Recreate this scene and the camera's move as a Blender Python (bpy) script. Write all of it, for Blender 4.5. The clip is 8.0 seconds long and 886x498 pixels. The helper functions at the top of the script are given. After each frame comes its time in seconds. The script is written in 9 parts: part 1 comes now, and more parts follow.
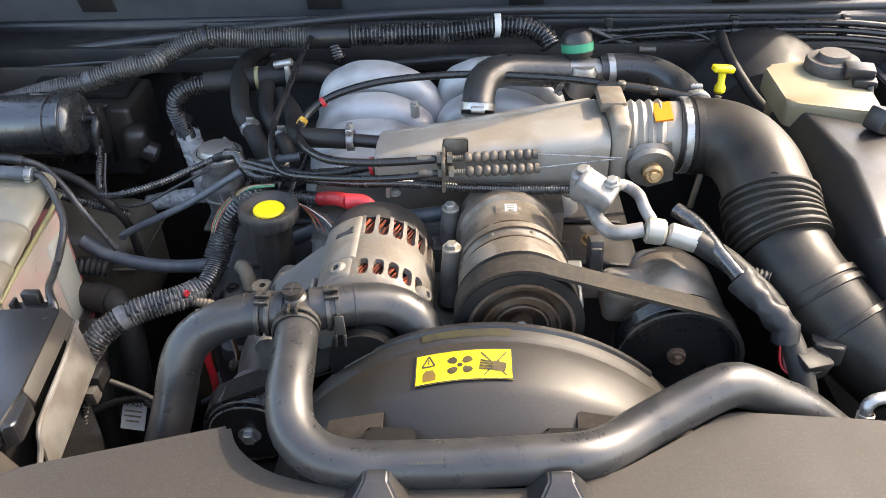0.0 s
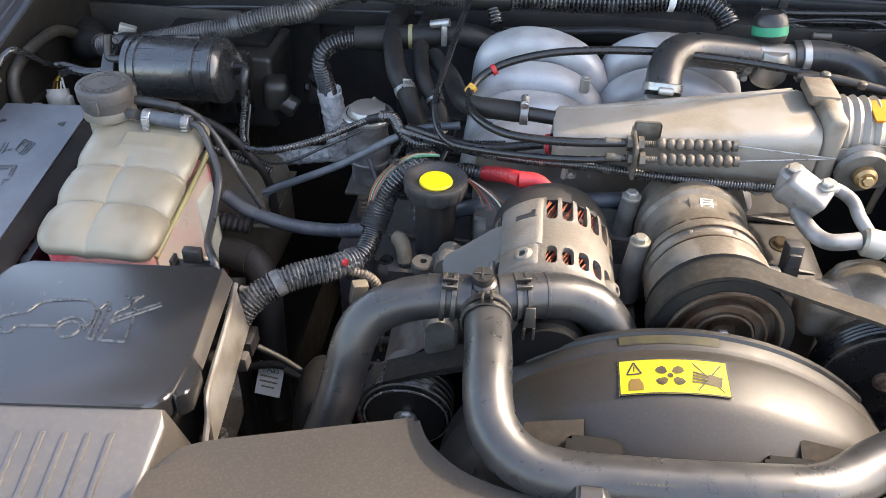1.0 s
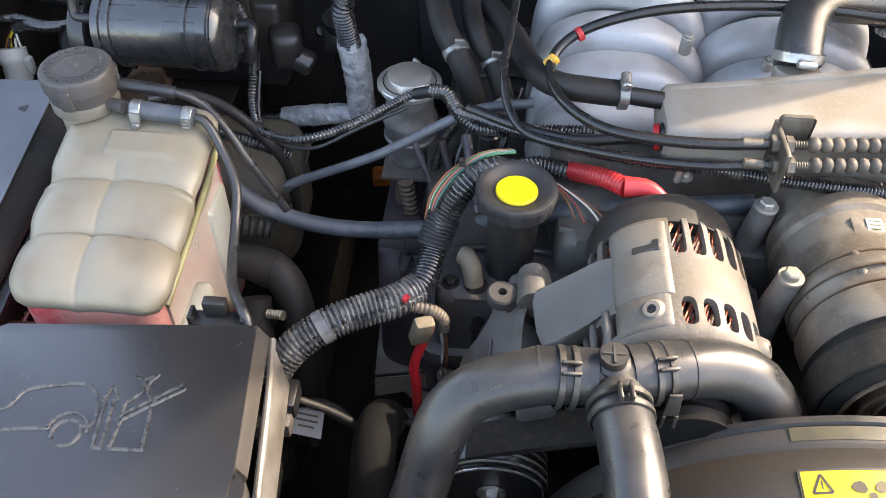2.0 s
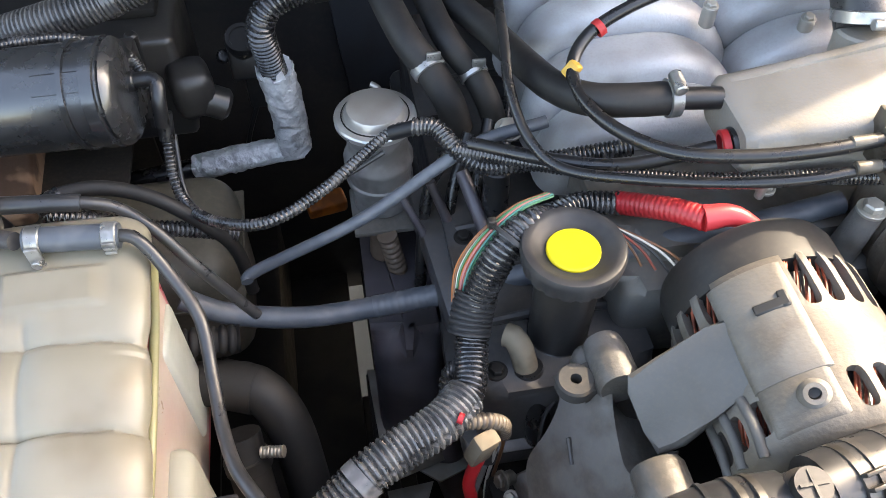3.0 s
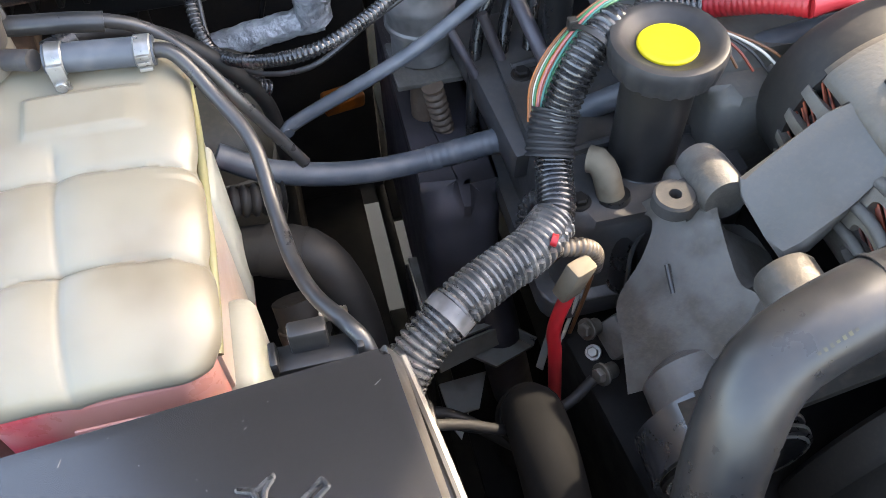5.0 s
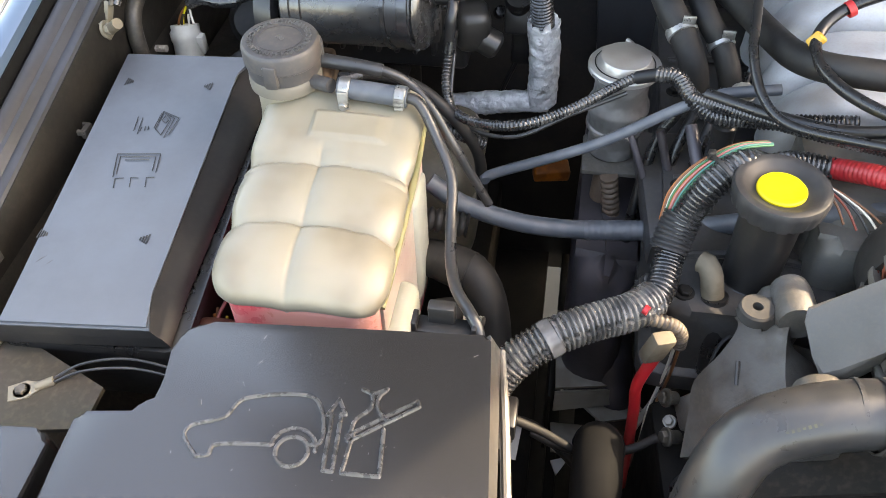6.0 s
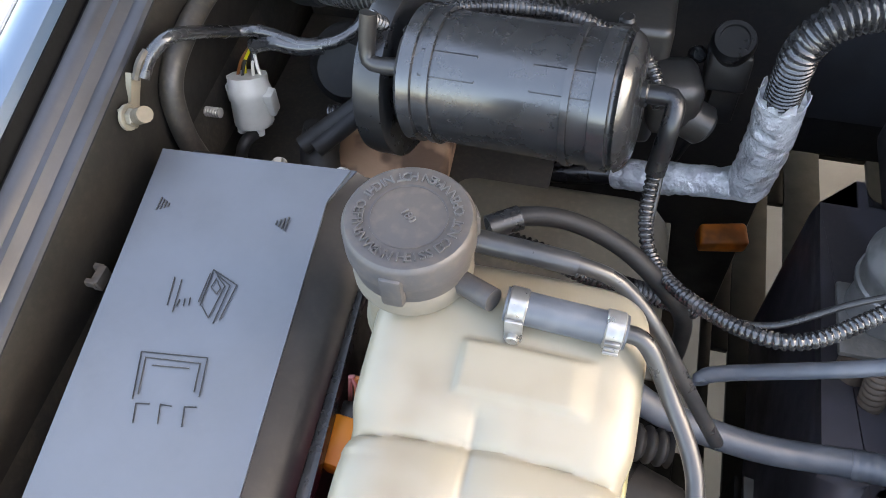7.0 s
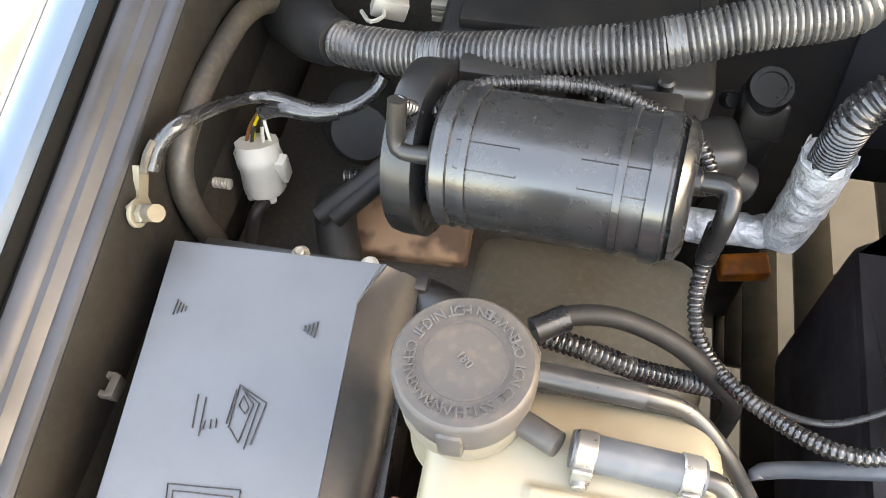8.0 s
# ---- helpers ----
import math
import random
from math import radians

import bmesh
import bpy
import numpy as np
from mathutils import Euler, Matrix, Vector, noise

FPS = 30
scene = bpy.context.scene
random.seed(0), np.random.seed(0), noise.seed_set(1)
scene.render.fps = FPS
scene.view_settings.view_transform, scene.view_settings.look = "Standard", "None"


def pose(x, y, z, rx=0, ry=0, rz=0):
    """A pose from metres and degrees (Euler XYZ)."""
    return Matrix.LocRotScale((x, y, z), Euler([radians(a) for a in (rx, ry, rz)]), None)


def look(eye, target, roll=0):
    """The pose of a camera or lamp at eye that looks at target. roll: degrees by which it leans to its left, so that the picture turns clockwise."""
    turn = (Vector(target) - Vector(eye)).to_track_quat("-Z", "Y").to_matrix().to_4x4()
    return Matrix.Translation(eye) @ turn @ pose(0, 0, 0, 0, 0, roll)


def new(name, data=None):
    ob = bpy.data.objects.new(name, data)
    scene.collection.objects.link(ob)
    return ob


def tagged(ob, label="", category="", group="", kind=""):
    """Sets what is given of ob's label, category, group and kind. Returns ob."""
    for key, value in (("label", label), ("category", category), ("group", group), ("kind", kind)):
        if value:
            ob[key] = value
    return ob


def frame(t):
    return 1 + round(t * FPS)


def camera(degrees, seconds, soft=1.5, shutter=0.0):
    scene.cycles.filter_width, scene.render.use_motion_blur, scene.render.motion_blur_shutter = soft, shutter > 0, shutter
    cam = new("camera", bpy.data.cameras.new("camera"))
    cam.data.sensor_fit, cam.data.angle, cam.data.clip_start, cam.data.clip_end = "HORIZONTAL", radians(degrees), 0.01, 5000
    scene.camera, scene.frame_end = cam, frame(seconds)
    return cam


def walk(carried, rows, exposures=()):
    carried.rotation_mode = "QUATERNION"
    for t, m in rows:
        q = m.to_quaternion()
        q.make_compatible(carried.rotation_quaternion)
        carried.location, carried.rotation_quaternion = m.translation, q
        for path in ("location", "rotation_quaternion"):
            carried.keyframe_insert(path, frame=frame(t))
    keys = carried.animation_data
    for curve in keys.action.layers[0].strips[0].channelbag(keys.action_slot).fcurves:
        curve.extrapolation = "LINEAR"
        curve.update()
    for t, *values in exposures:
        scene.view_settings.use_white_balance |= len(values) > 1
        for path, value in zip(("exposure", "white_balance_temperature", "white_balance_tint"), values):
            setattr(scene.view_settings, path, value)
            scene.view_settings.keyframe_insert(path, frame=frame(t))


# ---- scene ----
cam = camera(57.2, 8.0, soft=0.6)
PATH = [
    (0, (0.048, 0.014, 1.622), (-0.013, 1.636, 0.454), -1.4),
    (0.5, (-0.035, 0.016, 1.63), (-0.154, 1.623, 0.447), 0.2),
    (1, (-0.107, 0.068, 1.604), (-0.264, 1.628, 0.362), 1.4),
    (1.5, (-0.147, 0.169, 1.597), (-0.286, 1.639, 0.248), 2.1),
    (1.7, (-0.184, 0.224, 1.59), (-0.3, 1.65, 0.193), 2.1),
    (2.8, (-0.318, 0.476, 1.557), (-0.178, 1.732, 0.007), 0.6),
    (3, (-0.345, 0.506, 1.521), (-0.128, 1.757, -0.024), 0.1),
    (3.5, (-0.431, 0.502, 1.436), (-0.152, 1.672, -0.163), -1.4),
    (4, (-0.455, 0.512, 1.393), (-0.146, 1.606, -0.253), -1.0),
    (4.2, (-0.454, 0.511, 1.393), (-0.147, 1.606, -0.252), -1.0),
    (5.3, (-0.398, 0.444, 1.436), (-0.247, 1.698, -0.114), -2.7),
    (5.5, (-0.388, 0.407, 1.474), (-0.346, 1.709, -0.044), -2.7),
    (6, (-0.371, 0.348, 1.52), (-0.618, 1.685, 0.054), -1.8),
    (6.5, (-0.433, 0.459, 1.492), (-0.792, 1.68, -0.051), -1.6),
    (7, (-0.522, 0.68, 1.454), (-0.861, 1.794, -0.172), -4.0),
    (7.5, (-0.594, 0.783, 1.459), (-0.89, 1.839, -0.214), -4.6),
    (8, (-0.573, 0.756, 1.472), (-0.856, 1.812, -0.203), -4.0),
]
EXPOSURES = [
    (0.0, 2.82, 7500, 12), (1.5, 2.98, 7700, 13), (3.0, 3.35, 8100, 12), (4.0, 3.69, 7600, 13), (5.5, 3.56, 8200, 12),
    (6.0, 3.62, 9000, 12), (6.5, 3.61, 8900, 13), (7.0, 3.7, 8300, 13), (7.5, 4.25, 9800, 12), (8.0, 4.40, 10600, 12),
]
walk(cam, [(t, look(eye, target, roll)) for t, eye, target, roll in PATH], EXPOSURES)

# ---- daylight ----
SUN_TO = Vector((1.10, 0.50, 1.07)).normalized()
world = bpy.data.worlds.new("sky")
scene.world = world
world.use_nodes = True
sky = world.node_tree.nodes.new("ShaderNodeTexSky")
sky.sky_type = "NISHITA"
sky.sun_disc = False
sky.dust_density = 3.0
sky.sun_elevation = math.asin(SUN_TO.z)
sky.sun_rotation = math.atan2(SUN_TO.x, SUN_TO.y)
world.node_tree.links.new(sky.outputs[0], world.node_tree.nodes["Background"].inputs[0])
world.node_tree.nodes["Background"].inputs[1].default_value = 0.15
sun = new("sun", bpy.data.lights.new("sun", "SUN"))
sun.data.energy = 1.3
sun.data.angle = radians(0.6)
sun.data.color = (1.0, 0.93, 0.82)
sun.matrix_world = look(SUN_TO * 20, (0, 0, 0))

# ---- materials ----
def material(name, base, rough=0.5, metal=0.0, second=None, scale=12.0, grain=180.0, bump=0.15, dust=None, dust_amount=0.0, coat=0.0, sss=0.0, low=0.42, high=0.62, relief=0.0006, specular=0.5):
    """A surface with patches of a second tone, fine grain, and dust that settles in patches."""
    m = bpy.data.materials.new(name)
    m.use_nodes = True
    n, l = m.node_tree.nodes, m.node_tree.links
    bsdf = n["Principled BSDF"]
    coord = n.new("ShaderNodeTexCoord")
    info = n.new("ShaderNodeObjectInfo")
    shift = n.new("ShaderNodeVectorMath")
    shift.operation = "ADD"
    l.new(coord.outputs["Object"], shift.inputs[0])
    l.new(info.outputs["Random"], shift.inputs[1])
    big = n.new("ShaderNodeTexNoise")
    big.inputs["Scale"].default_value = scale
    big.inputs["Detail"].default_value = 2.5
    fine = n.new("ShaderNodeTexNoise")
    fine.inputs["Scale"].default_value = grain
    fine.inputs["Detail"].default_value = 4
    l.new(shift.outputs[0], big.inputs["Vector"])
    l.new(shift.outputs[0], fine.inputs["Vector"])
    ramp = n.new("ShaderNodeMapRange")
    ramp.interpolation_type = "SMOOTHSTEP"
    ramp.inputs["From Min"].default_value, ramp.inputs["From Max"].default_value = low, high
    l.new(big.outputs["Fac"], ramp.inputs["Value"])
    mix = n.new("ShaderNodeMix")
    mix.data_type = "RGBA"
    mix.inputs["A"].default_value = (*base, 1)
    mix.inputs["B"].default_value = (*(second or [c * 0.8 for c in base]), 1)
    l.new(ramp.outputs[0], mix.inputs["Factor"])
    colour = mix.outputs["Result"]
    if dust:
        speck = n.new("ShaderNodeMapRange")
        speck.inputs["From Min"].default_value, speck.inputs["From Max"].default_value = 0.47, 0.72
        speck.inputs["To Max"].default_value = dust_amount
        l.new(fine.outputs["Fac"], speck.inputs["Value"])
        cover = n.new("ShaderNodeMath")
        cover.operation = "MULTIPLY_ADD"
        cover.inputs[1].default_value = 0.7
        cover.use_clamp = True
        l.new(speck.outputs[0], cover.inputs[0])
        half = n.new("ShaderNodeMath")
        half.operation = "MULTIPLY"
        half.inputs[1].default_value = dust_amount * 0.6
        l.new(ramp.outputs[0], half.inputs[0])
        l.new(half.outputs[0], cover.inputs[2])
        over = n.new("ShaderNodeMix")
        over.data_type = "RGBA"
        over.inputs["B"].default_value = (*dust, 1)
        l.new(cover.outputs[0], over.inputs["Factor"])
        l.new(colour, over.inputs["A"])
        colour = over.outputs["Result"]
    l.new(colour, bsdf.inputs["Base Color"])
    uneven = n.new("ShaderNodeMapRange")
    uneven.inputs["To Min"].default_value, uneven.inputs["To Max"].default_value = max(0.03, rough - 0.03), min(1.0, rough + 0.05)
    l.new(fine.outputs["Fac"], uneven.inputs["Value"])
    bsdf.inputs["Roughness"].default_value = rough
    if bump:
        # hand marks and wiped patches change the gloss a little
        wiped = n.new("ShaderNodeTexNoise")
        wiped.inputs["Scale"].default_value = scale * 2.3
        wiped.inputs["Detail"].default_value = 5
        wiped.inputs["Roughness"].default_value = 0.65
        l.new(shift.outputs[0], wiped.inputs["Vector"])
        gloss = n.new("ShaderNodeMapRange")
        gloss.inputs["From Min"].default_value, gloss.inputs["From Max"].default_value = 0.35, 0.68
        gloss.inputs["To Min"].default_value, gloss.inputs["To Max"].default_value = -0.05, 0.12
        l.new(wiped.outputs["Fac"], gloss.inputs["Value"])
        total = n.new("ShaderNodeMath")
        total.operation = "ADD"
        total.use_clamp = True
        l.new(uneven.outputs[0], total.inputs[0])
        l.new(gloss.outputs[0], total.inputs[1])
        l.new(total.outputs[0], bsdf.inputs["Roughness"])
    bsdf.inputs["Metallic"].default_value = metal
    bsdf.inputs["Coat Weight"].default_value = coat
    bsdf.inputs["Coat Roughness"].default_value = 0.18
    bsdf.inputs["Specular IOR Level"].default_value = specular
    bsdf.inputs["Subsurface Weight"].default_value = sss
    bsdf.inputs["Subsurface Radius"].default_value = (0.02, 0.012, 0.006)
    lump = n.new("ShaderNodeBump")
    lump.inputs["Strength"].default_value = bump
    lump.inputs["Distance"].default_value = relief
    l.new(fine.outputs["Fac"], lump.inputs["Height"])
    if bump:
        l.new(lump.outputs[0], bsdf.inputs["Normal"])
    return m


DUST = (0.20, 0.155, 0.11)
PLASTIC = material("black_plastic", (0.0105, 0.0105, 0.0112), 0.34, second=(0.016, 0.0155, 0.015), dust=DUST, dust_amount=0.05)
SATIN = material("satin_black_plastic", (0.010, 0.0104, 0.0115), 0.25, dust=DUST, dust_amount=0.03, bump=0.05)
COVER = material("dusty_black_cover", (0.0115, 0.0115, 0.0122), 0.27, second=(0.0115, 0.0115, 0.0122), dust=DUST, dust_amount=0.02, grain=420, scale=6, bump=0.0, specular=0.75, coat=0.2)
MATCOVER = material("dusty_matt_cover", (0.028, 0.0250, 0.0220), 0.55, second=(0.0215, 0.0192, 0.017), dust=DUST, dust_amount=0.10, grain=420, scale=6, bump=0.08, specular=0.25)
COWL = material("dusty_fan_cowl", (0.0185, 0.0168, 0.0150), 0.46, second=(0.014, 0.0127, 0.0114), dust=DUST, dust_amount=0.07, grain=420, scale=6, bump=0.10, specular=0.16)
RUBBER = material("hose_rubber", (0.0180, 0.0186, 0.0197), 0.30, second=(0.0275, 0.0281, 0.0293), dust=DUST, dust_amount=0.05, bump=0.06, specular=0.55, scale=26, low=0.40, high=0.70)
DULL = material("dull_rubber", (0.0080, 0.0080, 0.0086), 0.55, second=(0.013, 0.0128, 0.0125), dust=DUST, dust_amount=0.035, specular=0.06, bump=0.25)
GREYRUBBER = material("grey_rubber", (0.052, 0.061, 0.074), 0.38, second=(0.076, 0.086, 0.100), dust=DUST, dust_amount=0.05, scale=40, specular=0.5)
# near-black also carries the shade low in the bay
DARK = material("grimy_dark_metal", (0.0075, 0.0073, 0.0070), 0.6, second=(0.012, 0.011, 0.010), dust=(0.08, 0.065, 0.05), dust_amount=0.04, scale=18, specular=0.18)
BLOCK = material("oily_engine_black", (0.042, 0.0417, 0.043), 0.34, second=(0.020, 0.0196, 0.0202), dust=(0.14, 0.115, 0.09), dust_amount=0.18, scale=22)
ALLOY = material("dusty_cast_alloy", (0.20, 0.18, 0.152), 0.55, 0.2, second=(0.075, 0.063, 0.05), dust=(0.24, 0.19, 0.135), dust_amount=0.35, bump=0.6, grain=320, low=0.42, high=0.56, scale=17)
ALTALLOY = material("alternator_alloy", (0.142, 0.132, 0.117), 0.55, 0.2, second=(0.085, 0.076, 0.064), dust=(0.19, 0.155, 0.115), dust_amount=0.3, bump=0.7, grain=320, scale=24)
ALLOYGREY = material("grey_cast_alloy", (0.140, 0.133, 0.124), 0.52, 0.2, second=(0.066, 0.061, 0.054), dust=(0.20, 0.165, 0.12), dust_amount=0.3, bump=0.9, grain=260, scale=26, low=0.40, high=0.60)
SILVER = material("silver_painted_alloy", (0.40, 0.41, 0.425), 0.46, 0.25, second=(0.25, 0.25, 0.255), dust=(0.26, 0.22, 0.17), dust_amount=0.25, bump=0.4, grain=420, scale=16, low=0.42, high=0.72)
STEEL = material("bright_steel", (0.36, 0.36, 0.35), 0.3, 0.75, second=(0.22, 0.215, 0.205), bump=0.2, scale=60)
BRIGHT = material("polished_steel", (0.62, 0.62, 0.61), 0.26, 0.8, second=(0.45, 0.44, 0.42), bump=0.1)
GRIMYZINC = material("grimy_zinc", (0.115, 0.104, 0.088), 0.5, 0.45, second=(0.060, 0.052, 0.041), scale=50)
CLAMPSTEEL = material("dark_spring_steel", (0.085, 0.080, 0.074), 0.34, 0.6, second=(0.045, 0.040, 0.034), scale=60)
ZINC = material("dull_zinc", (0.36, 0.345, 0.31), 0.42, 0.6, second=(0.25, 0.22, 0.175))
TERMINAL = material("tarnished_terminal", (0.19, 0.172, 0.13), 0.5, 0.3, second=(0.13, 0.112, 0.08))
PIPEALLOY = material("aluminium_pipe", (0.22, 0.215, 0.21), 0.44, 0.4, second=(0.14, 0.135, 0.128), bump=0.3, scale=40)
COPPER = material("copper_winding", (0.30, 0.075, 0.040), 0.4, 0.4, second=(0.09, 0.022, 0.014), scale=60)
YELLOW = material("yellow_plastic", (0.80, 0.66, 0.01), 0.45, second=(0.74, 0.58, 0.01), bump=0.3)
ORANGE = material("orange_plastic", (0.55, 0.17, 0.006), 0.5, second=(0.45, 0.12, 0.005))
RED = material("red_sleeve", (0.42, 0.012, 0.018), 0.42, second=(0.33, 0.012, 0.015), dust=DUST, dust_amount=0.08)
GREEN = material("green_plastic", (0.01, 0.22, 0.12), 0.45)
BLUECLIP = material("blue_clip", (0.03, 0.22, 0.5), 0.4)
WHITE = material("white_plastic", (0.55, 0.55, 0.52), 0.45, second=(0.42, 0.42, 0.38), dust=DUST, dust_amount=0.15)
LABELWHITE = material("paper_label", (0.62, 0.62, 0.60), 0.6)
# black for print, and for shade painted into slots and holes
INKSHADE = material("black_print_and_shade", (0.02, 0.02, 0.02), 0.5)
GREYPRINT = material("grey_print", (0.16, 0.15, 0.10), 0.6)
FOIL = material("silver_foil_tape", (0.74, 0.74, 0.74), 0.32, 0.2, second=(0.50, 0.50, 0.505), grain=110, scale=70, bump=1.0, relief=0.006, low=0.46, high=0.6)
TANK = material("aged_tank_plastic", (0.200, 0.180, 0.136), 0.36, second=(0.140, 0.113, 0.076), sss=0.08, bump=0.08, scale=20, low=0.42, high=0.82)
TANKSIDE = material("pale_pink_tank_side", (0.42, 0.36, 0.30), 0.32, second=(0.44, 0.28, 0.25), sss=0.12, bump=0.1, scale=9)
PINK = material("tank_plastic_with_coolant", (0.56, 0.055, 0.075), 0.28, second=(0.50, 0.24, 0.21), sss=0.12, bump=0.1, scale=10, low=0.46, high=0.64)
RESERVOIR = material("brake_reservoir_plastic", (0.27, 0.235, 0.160), 0.38, second=(0.20, 0.165, 0.10), sss=0.1, scale=9)
# the sky's reflection on the lid top is put into this blue-grey
LIDSHEEN = material("fuse_lid_sky_sheen", (0.046, 0.053, 0.064), 0.46, second=(0.040, 0.046, 0.056), bump=0.02, coat=0.05, specular=0.4, scale=9)
LIDSHEEN.node_tree.nodes["Principled BSDF"].inputs["Specular IOR Level"].default_value = 1.0
PAINT = material("blue_metallic_paint", (0.055, 0.090, 0.135), 0.28, 0.3, second=(0.055, 0.090, 0.135), coat=0.8, bump=0.0)
PAINTIN = material("grey_primed_flange", (0.034, 0.0365, 0.043), 0.38, 0.1, second=(0.025, 0.0262, 0.029), dust=DUST, dust_amount=0.03, specular=0.35)
SEAL = material("matt_rubber_seal", (0.006, 0.006, 0.006), 0.8, bump=0.1, specular=0.15)
UNDERSIDE = material("bonnet_underside", (0.070, 0.076, 0.086), 0.5, second=(0.055, 0.06, 0.068))
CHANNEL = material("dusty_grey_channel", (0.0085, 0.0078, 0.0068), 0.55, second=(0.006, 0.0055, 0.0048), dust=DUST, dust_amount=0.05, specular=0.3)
INNER = material("dusty_inner_wing", (0.019, 0.0172, 0.0150), 0.5, second=(0.011, 0.010, 0.0089), dust=(0.18, 0.145, 0.10), dust_amount=0.18, scale=16, grain=240, bump=0.3)
BODY = material("black_bodywork", (0.0135, 0.0135, 0.0146), 0.5, second=(0.018, 0.0175, 0.017), dust=(0.12, 0.1, 0.08), dust_amount=0.08, specular=0.25)
RUST = material("rusty_metal", (0.30, 0.185, 0.115), 0.75, 0.1, second=(0.095, 0.055, 0.034), scale=30, bump=0.8, low=0.44, high=0.58)
CONCRETE = material("pale_concrete", (0.115, 0.104, 0.090), 0.85, second=(0.092, 0.083, 0.071), scale=3, grain=60, bump=0.5)
CARD = material("grey_bracket_steel", (0.21, 0.198, 0.175), 0.5, 0.2, second=(0.13, 0.118, 0.10), dust=DUST, dust_amount=0.3, scale=24)
BEIGE = material("dusty_beige_connector", (0.135, 0.113, 0.082), 0.65, second=(0.080, 0.065, 0.045), dust=(0.20, 0.16, 0.115), dust_amount=0.3, scale=50, specular=0.2)
BROWNPLASTIC = material("brown_rubber_hose", (0.10, 0.066, 0.046), 0.6, dust=DUST, dust_amount=0.3)
DULLGREY = material("weathered_grey_cap", (0.044, 0.043, 0.045), 0.5, second=(0.036, 0.035, 0.036), dust=DUST, dust_amount=0.2, bump=0.25)
CAPLETTER = material("pale_raised_lettering", (0.085, 0.083, 0.082), 0.45, second=(0.06, 0.058, 0.057), bump=0.1)
SCUTTLE = material("slate_scuttle_plastic", (0.012, 0.013, 0.0155), 0.34, bump=0.1)
# paler than the lid: dust, and sunlight put into the colour
NOSE = material("dusty_sunlit_plastic", (0.040, 0.038, 0.0355), 0.36, second=(0.031, 0.0297, 0.0283), dust=DUST, dust_amount=0.12, bump=0.05, specular=0.8, coat=0.2)
# pale tone paints the sky's glint on the raised lines
RELIEFGLINT = material("raised_plastic_glint", (0.042, 0.042, 0.044), 0.24, second=(0.024, 0.024, 0.025), scale=60, bump=0.05, specular=0.8)
TRAYEDGE = material("pale_tray_metal", (0.17, 0.165, 0.155), 0.45, 0.3, second=(0.10, 0.095, 0.088), dust=DUST, dust_amount=0.2, scale=20)
SCRATCH = material("pale_scratch", (0.09, 0.09, 0.092), 0.5, bump=0.0)
# tank plastic darkened in colour for the shade under the cap
COLLAR = material("shaded_tank_neck", (0.115, 0.105, 0.085), 0.45, second=(0.085, 0.078, 0.064), dust=DUST, dust_amount=0.2)
TANKPALE = material("pale_tank_plastic", (0.36, 0.375, 0.33), 0.35, second=(0.33, 0.33, 0.27), sss=0.02)
YELLOWISH = material("yellow_seam_plastic", (0.26, 0.24, 0.12), 0.4, sss=0.2)
DARKPRINT = material("worn_dark_print", (0.022, 0.017, 0.010), 0.5, second=(0.05, 0.036, 0.012), scale=90)
LABELYELLOW = material("yellow_label", (0.56, 0.43, 0.014), 0.45, second=(0.52, 0.39, 0.014), bump=0.05)
BROWNINK = material("brown_print", (0.12, 0.07, 0.012), 0.5)
FADED = material("faded_yellow_sticker", (0.032, 0.028, 0.011), 0.5, second=(0.018, 0.0165, 0.010), scale=30)
YELLOWPRINT = material("worn_yellow_print", (0.055, 0.054, 0.03), 0.5, second=(0.03, 0.029, 0.022), scale=90)
LOWALLOY = material("grimy_lower_intake", (0.115, 0.112, 0.105), 0.5, 0.2, second=(0.045, 0.043, 0.04), dust=(0.2, 0.165, 0.12), dust_amount=0.3, bump=0.5, scale=18)
PLENUM = material("dusty_plenum_alloy", (0.27, 0.252, 0.226), 0.52, 0.3, second=(0.165, 0.150, 0.127), dust=(0.33, 0.265, 0.19), dust_amount=0.4, bump=0.5, grain=380, scale=15, low=0.40, high=0.66)
WORNCAP = material("worn_cap_plastic", (0.022, 0.0222, 0.0235), 0.46, second=(0.033, 0.0333, 0.0345), dust=DUST, dust_amount=0.04, scale=30, specular=0.3)
SOOT = material("matt_black_cover", (0.022, 0.021, 0.020), 0.5, dust=DUST, dust_amount=0.08, bump=0.1)
MATTPLATE = material("matt_dusty_plate", (0.024, 0.022, 0.0195), 0.85, second=(0.017, 0.0155, 0.014), dust=DUST, dust_amount=0.08, specular=0.05)
# dull casting, darkened in colour for shade that does not fall on it
EARGREY = material("dull_dusty_shaded_casting", (0.052, 0.050, 0.047), 0.85, second=(0.034, 0.0325, 0.030), dust=(0.13, 0.105, 0.08), dust_amount=0.2, bump=0.8, specular=0.08)
# darker, cooler copy of the alternator alloy for parts in shade
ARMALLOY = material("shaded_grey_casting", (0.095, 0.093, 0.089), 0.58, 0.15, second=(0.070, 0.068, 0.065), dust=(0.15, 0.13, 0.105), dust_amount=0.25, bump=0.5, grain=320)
REDBOOT = material("worn_red_rubber", (0.50, 0.03, 0.035), 0.38, second=(0.42, 0.03, 0.035), bump=0.1)
RUSTBRASS = material("brown_brass", (0.30, 0.20, 0.10), 0.4, 0.7, second=(0.2, 0.12, 0.06))
